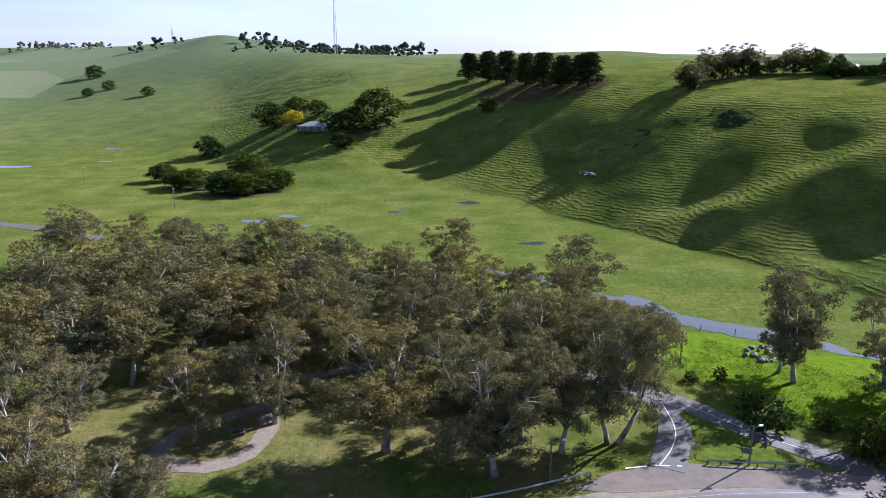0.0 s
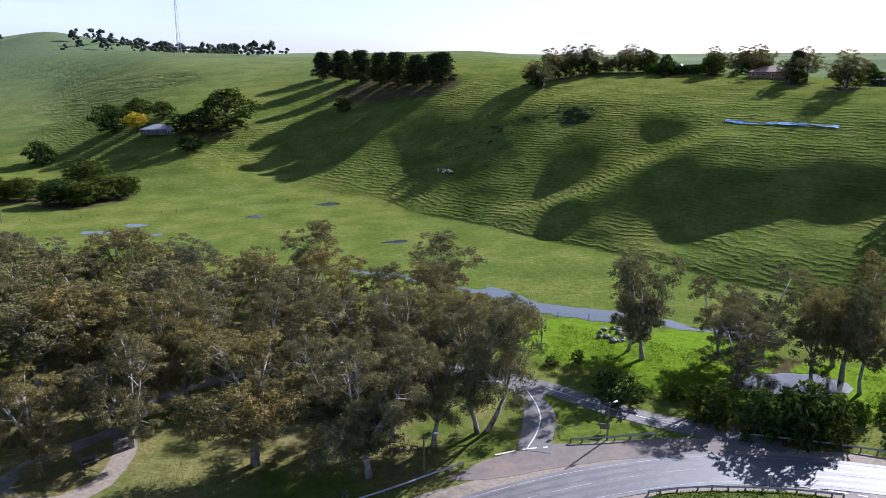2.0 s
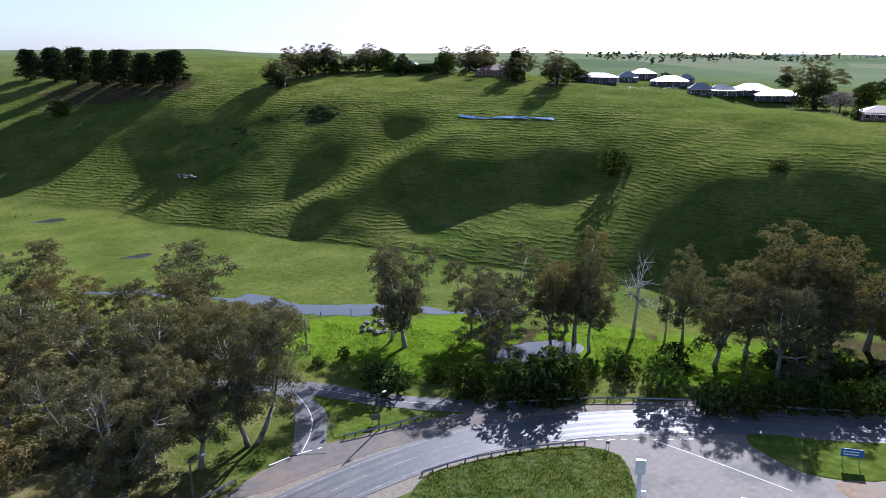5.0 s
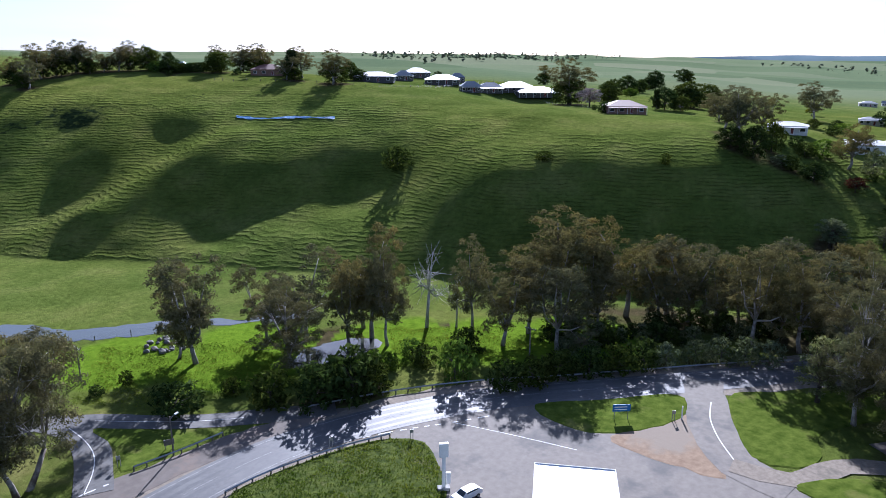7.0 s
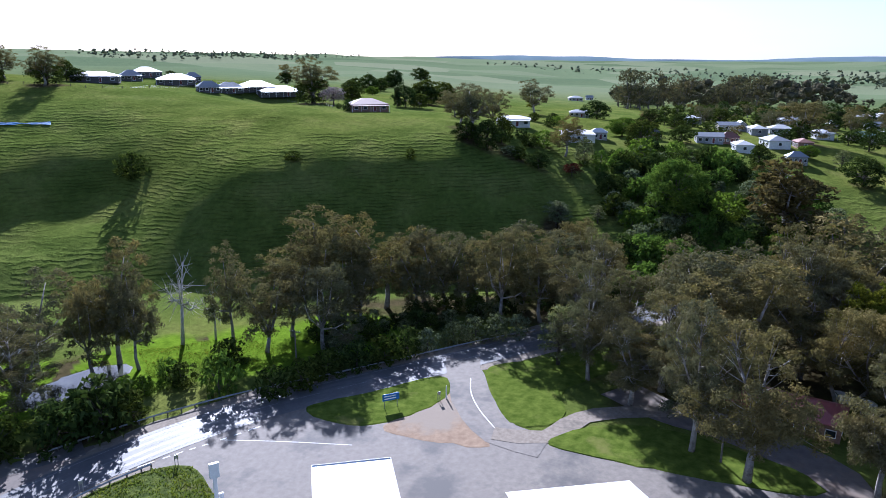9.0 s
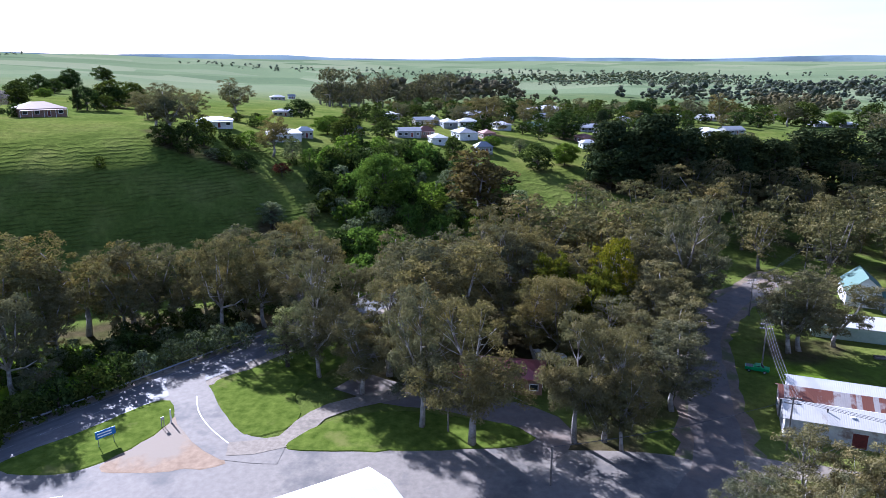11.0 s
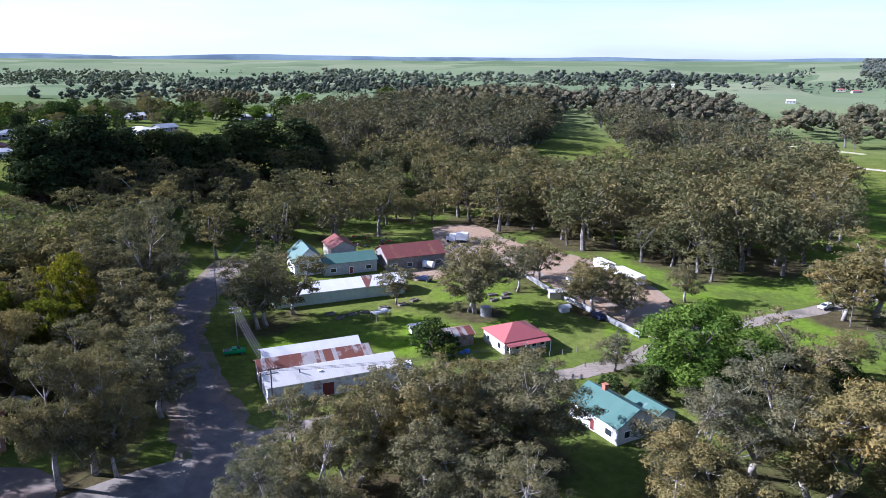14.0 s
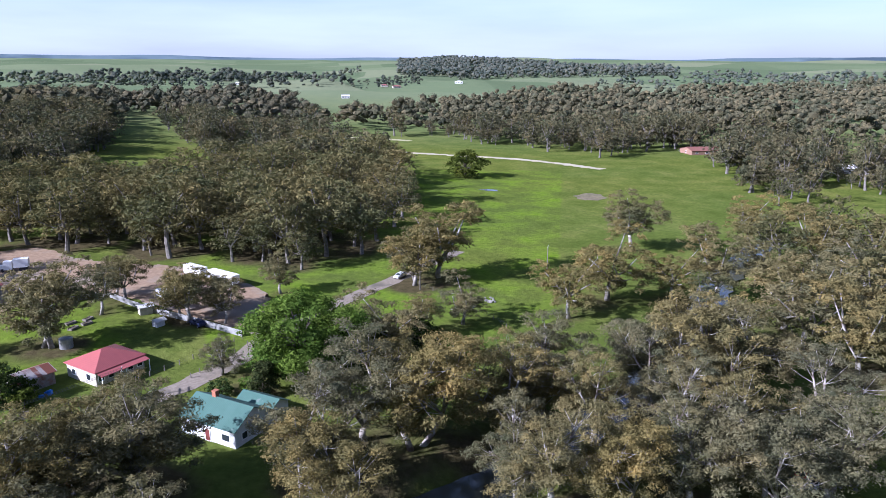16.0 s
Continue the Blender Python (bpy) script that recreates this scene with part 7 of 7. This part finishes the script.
panel_fence([(120.8, -160.9), (104.0, -152.3), (86.6, -145.9), (71.2, -139.8)], "pale corrugated iron fence beside the dirt yard", 1.5, surface("pale_iron", (0.2, 0.2, 0.19), (0.32, 0.32, 0.31), 1, 0.6, 0.2, 0))
panel_fence([(125.7, -153.0), (120.8, -160.9)], "weathered timber fence behind the garden", 1.5, TIMBER)
wire_fence([(87.1, -101.9), (82.4, -111.3), (77.0, -122.9), (70.8, -138.8)], "timber post and wire fence before the cottage")
wire_fence([(105.1, -107.6), (96.4, -105.4), (87.1, -101.9)], "timber post and wire fence beside the cottage")
wire_fence([(71.4, -117.4), (68.4, -130.3), (67.4, -138.1)], "low post and wire fence on the verge")
wire_fence([(-188.7, 293.4), (-118.2, 297.8), (-46.5, 308.8), (17.8, 333.2)], "long paddock fence across the green flat", 6.0)
wire_fence([(-256.7, 404.7), (-208.2, 405.8), (-169.5, 415.8)], "long paddock fence across the green flat", 7.0)
wire_fence([(-309.6, 491.7), (-231.0, 492.5), (-191.9, 494.1), (-124.2, 478.9)], "long paddock fence below the homestead", 8.0)
wire_fence([(199.8, 324.2), (232.8, 284.9), (256.4, 252.5), (357.6, 255.8), (280.3, 157.6)], "farm fence along the top of the bluff", 6.0)
wire_fence([(39.8, -185.4), (22.1, -169.2), (12.4, -156.4)], "sagging wire fence in the river paddock", 6.0)
wire_fence([(54.7, 157.2), (67.9, 153.1), (77.1, 147.5)], "wire fence beside the flooded creek", 5.0)


def tank(x, y, r, h, label, material, flat=False, turn=0.0):
    root = thing("water_tank", label, "tank", pose(x, y, gz(x, y), 0, 0, turn))
    if flat:
        part("drum", Mesh().tube([(-h / 2, 0, r + 0.3), (h / 2, 0, r + 0.3)], [r, r], 16), material, root)
        for s in (-0.3, 0.3):
            part("stand", Mesh().box(s * h - 0.1, -r * 0.7, 0, s * h + 0.1, r * 0.7, 0.5), DARK_STEEL, root)
    else:
        part("drum", Mesh().tube([(0, 0, -0.1), (0, 0, h)], [r, r], 18), material, root)
        part("lid", Mesh().tube([(0, 0, h), (0, 0, h + 0.25)], [r * 1.02, r * 0.15], 18), material, root)


tank(145.6, -146.3, 1.1, 3.2, "white cylindrical fuel tank on a stand at the workshop", WHITE_PAINT, True, 20)
tank(156.5, -89.5, 1.3, 2.6, "rusty iron water tank at the shed end", WEATHERED)
tank(106.1, -126.8, 1.4, 2.2, "grey iron water tank behind the cottage", STEEL)


def picnic_table(x, y, turn, label, scale=1.0):
    root = thing("picnic_table", label, "table", pose(x, y, gz(x, y) + 0.02, 0, 0, turn))
    root.scale = (scale,) * 3
    for k in range(4):
        part("plank", Mesh().box(-1.1, -0.42 + 0.215 * k, 0.72, 1.1, -0.42 + 0.215 * k + 0.2, 0.77), TIMBER, root)
    for s in (-0.75, 0.75):
        part("bench", Mesh().box(-1.1, s - 0.14, 0.42, 1.1, s + 0.14, 0.47), TIMBER, root)
    for s in (-0.8, 0.8):
        part("leg", Mesh().box(s - 0.05, -0.8, 0, s + 0.05, 0.8, 0.42).box(s - 0.05, -0.3, 0.42, s + 0.05, 0.3, 0.72), TIMBER, root)


picnic_table(-34.5, 106.3, 30, "grey timber picnic table on grass by the loop track", 1.25)
picnic_table(21.1, 115.5, 10, "grey timber picnic table under the gum trees", 1.2)


def low_table(x, y, turn, a, b, h, material, label, name):
    root = thing(name, label, name.replace("_", " "), pose(x, y, gz(x, y) + 0.02, 0, 0, turn))
    part("top", Mesh().box(-a / 2, -b / 2, h - 0.12, a / 2, b / 2, h), material, root)
    for sx in (-0.45, 0.45):
        for sy in (-0.42, 0.42):
            part("leg", Mesh().box(sx * a - 0.06, sy * b - 0.06, 0, sx * a + 0.06, sy * b + 0.06, h - 0.12), TIMBER, root)


low_table(123.2, -107.1, GRID + 20, 4.6, 2.6, 1.9, CONCRETE, "pale flat garden shelter on thin posts", "garden_shelter")
building("playhouse", "small white playhouse with a grey roof on the lawn", 110.5, -106.7, GRID, 2.6, 2.0, 1.5, 0.6, WHITE_WALL, GREY_ROOF, category="playhouse", front=2, door=True)
building("garden_shed", "small pale garden shed beside the iron fence", 101.9, -150.0, GRID - 20, 3.0, 2.4, 2.0, 0.4, CREAM_WALL, WHITE_ROOF, category="shed", door=False)
building("garden_shed", "small white hutch on the back lawn", 93.8, -142.7, GRID, 2.2, 1.8, 1.4, 0.4, WHITE_WALL, WHITE_ROOF, category="shed", door=False)


def bed(x, y, turn, a, b, label, material, name="garden_bed", h=0.5):
    root = thing(name, label, "garden bed", pose(x, y, gz(x, y), 0, 0, turn))
    m = Mesh()
    for q in ((-a / 2, -b / 2, a / 2, -b / 2 + 0.1), (-a / 2, b / 2 - 0.1, a / 2, b / 2), (-a / 2, -b / 2 + 0.1, -a / 2 + 0.1, b / 2 - 0.1), (a / 2 - 0.1, -b / 2 + 0.1, a / 2, b / 2 - 0.1)):
        m.box(q[0], q[1], 0, q[2], q[3], h)
    part("edging", m, material, root)
    part("soil", Mesh().box(-a / 2 + 0.1, -b / 2 + 0.1, 0, a / 2 - 0.1, b / 2 - 0.1, h - 0.1), surface("garden_soil", (0.05, 0.038, 0.025), (0.1, 0.08, 0.05), 2, 0.95, 0, 0.05), root)


for _x, _y, _t in [(134.3, -100.1, 10), (130.3, -100.2, 30), (130.1, -103.8, 10), (129.0, -106.9, -10), (128.3, -112.6, 0), (126.6, -117.7, 10), (126.9, -122.0, 30), (115.1, -140.0, 0), (112.9, -143.2, 15), (111.2, -140.5, 0), (112.2, -137.0, 20), (95.3, -98.9, 60), (92.1, -97.5, 50)]:
    bed(_x, _y, GRID + _t, 2.4, 1.2, "low timber-edged garden bed on the lawn", TIMBER)


def rubble(x, y, r, n, seed, label, materials, name="scrap_heap", big=0.6):
    rng = random.Random(seed)
    root = thing(name, label, "heap", pose(x, y, gz(x, y)))
    for k in range(n):
        a, d, s = rng.uniform(0, 6.28), r * math.sqrt(rng.random()), big * rng.uniform(0.4, 1.3)
        bm = bmesh.new()
        bmesh.ops.create_icosphere(bm, subdivisions=1, radius=s)
        for v in bm.verts:
            v.co = Vector((v.co.x * rng.uniform(0.7, 1.2), v.co.y * rng.uniform(0.7, 1.2), v.co.z * rng.uniform(0.5, 0.9))) + Vector((d * math.cos(a), d * math.sin(a), s * 0.35))
        me = bpy.data.meshes.new("piece")
        bm.to_mesh(me)
        bm.free()
        mm = materials[k % len(materials)]
        me.materials.append(mm)
        part("piece", me, mm, root)


rubble(70.0, 140.3, 5, 26, 1, "heap of grey rocks and logs on the creek flat", [ROCK, TIMBER, ROCK], "rock_heap", 0.7)
rubble(71.8, -78.0, 4, 24, 2, "heap of household scrap under gum trees", [WEATHERED, NAVY_P, TIMBER, RED_PAINT], big=0.45)
rubble(94.3, -105.8, 1.2, 6, 3, "blue tarpaulin bundle beside the fence", [BLUE_PAINT], "bundle", 0.6)
rubble(19.1, -176.0, 2.4, 12, 4, "low pile of pale stones in the paddock", [ROCK], "stone_pile", 0.5)
rubble(-37.9, -102.7, 7, 30, 5, "scattered scrap and rocks in the shaded yard", [WEATHERED, ROCK, DARK_STEEL], big=0.5)
rubble(185.4, -154.9, 9, 34, 6, "scattered scrap metal behind the workshop", [WEATHERED, DARK_STEEL, RED_PAINT, TIMBER], big=0.7)
rubble(66.1, 319.8, 7, 20, 7, "grey rock outcrop at the foot of the slope", [ROCK], "rock_outcrop", 0.9)


# ---- on the hill: tarpaulin, mast ----
def tarp():
    c = smooth_line([(173.5, 266.8), (179.5, 254.2), (188.5, 242.6), (197.2, 230.3)], 1.5)
    rng = np.random.RandomState(4)
    m, cols = Mesh(), 4
    for i, (x, y) in enumerate(c):
        n = np.array([x, y]) / np.hypot(x, y)
        for k in range(cols):
            q = np.array([x, y]) + n * (k - 1.5) * 0.85 * (0.8 + 0.35 * math.sin(i * 0.5) + 0.2 * math.sin(i * 1.7))
            m.v.append((q[0], q[1], gz(*q) + 0.18 + rng.uniform(0, 0.22)))
    m.f = [(i * cols + k, (i + 1) * cols + k, (i + 1) * cols + k + 1, i * cols + k + 1) for i in range(len(c) - 1) for k in range(cols - 1)]
    tagged(part("tarpaulin", m, TARP), "long blue tarpaulin laid across the bluff", "tarpaulin")


tarp()


def mast(x, y, high):
    root = thing("radio_mast", "tall thin lattice radio mast on the ridge", "mast", pose(x, y, gz(x, y)))
    w = 2.6
    legs = [(w * math.cos(a), w * math.sin(a)) for a in (0.5, 2.6, 4.7)]
    for lx, ly in legs:
        part("leg", Mesh().tube([(lx, ly, -1), (lx * 0.3, ly * 0.3, high)], [0.34, 0.2], 5), STEEL, root)
    b = Mesh()
    for k in range(14):
        z0, z1 = high * k / 14, high * (k + 1) / 14
        f0, f1 = 1 - 0.7 * k / 14, 1 - 0.7 * (k + 1) / 14
        for i in range(3):
            p, q = legs[i], legs[(i + 1) % 3]
            b.tube([(p[0] * f0, p[1] * f0, z0), (q[0] * f1, q[1] * f1, z1)], [0.14, 0.14], 3, False)
    part("bracing", b, STEEL, root)
    part("antenna", Mesh().tube([(0, 0, high), (0, 0, high + 7)], [0.22, 0.12], 5), STEEL, root)


mast(-140.5, 947.5, 76)
mast(-468.5, 1266.1, 22)
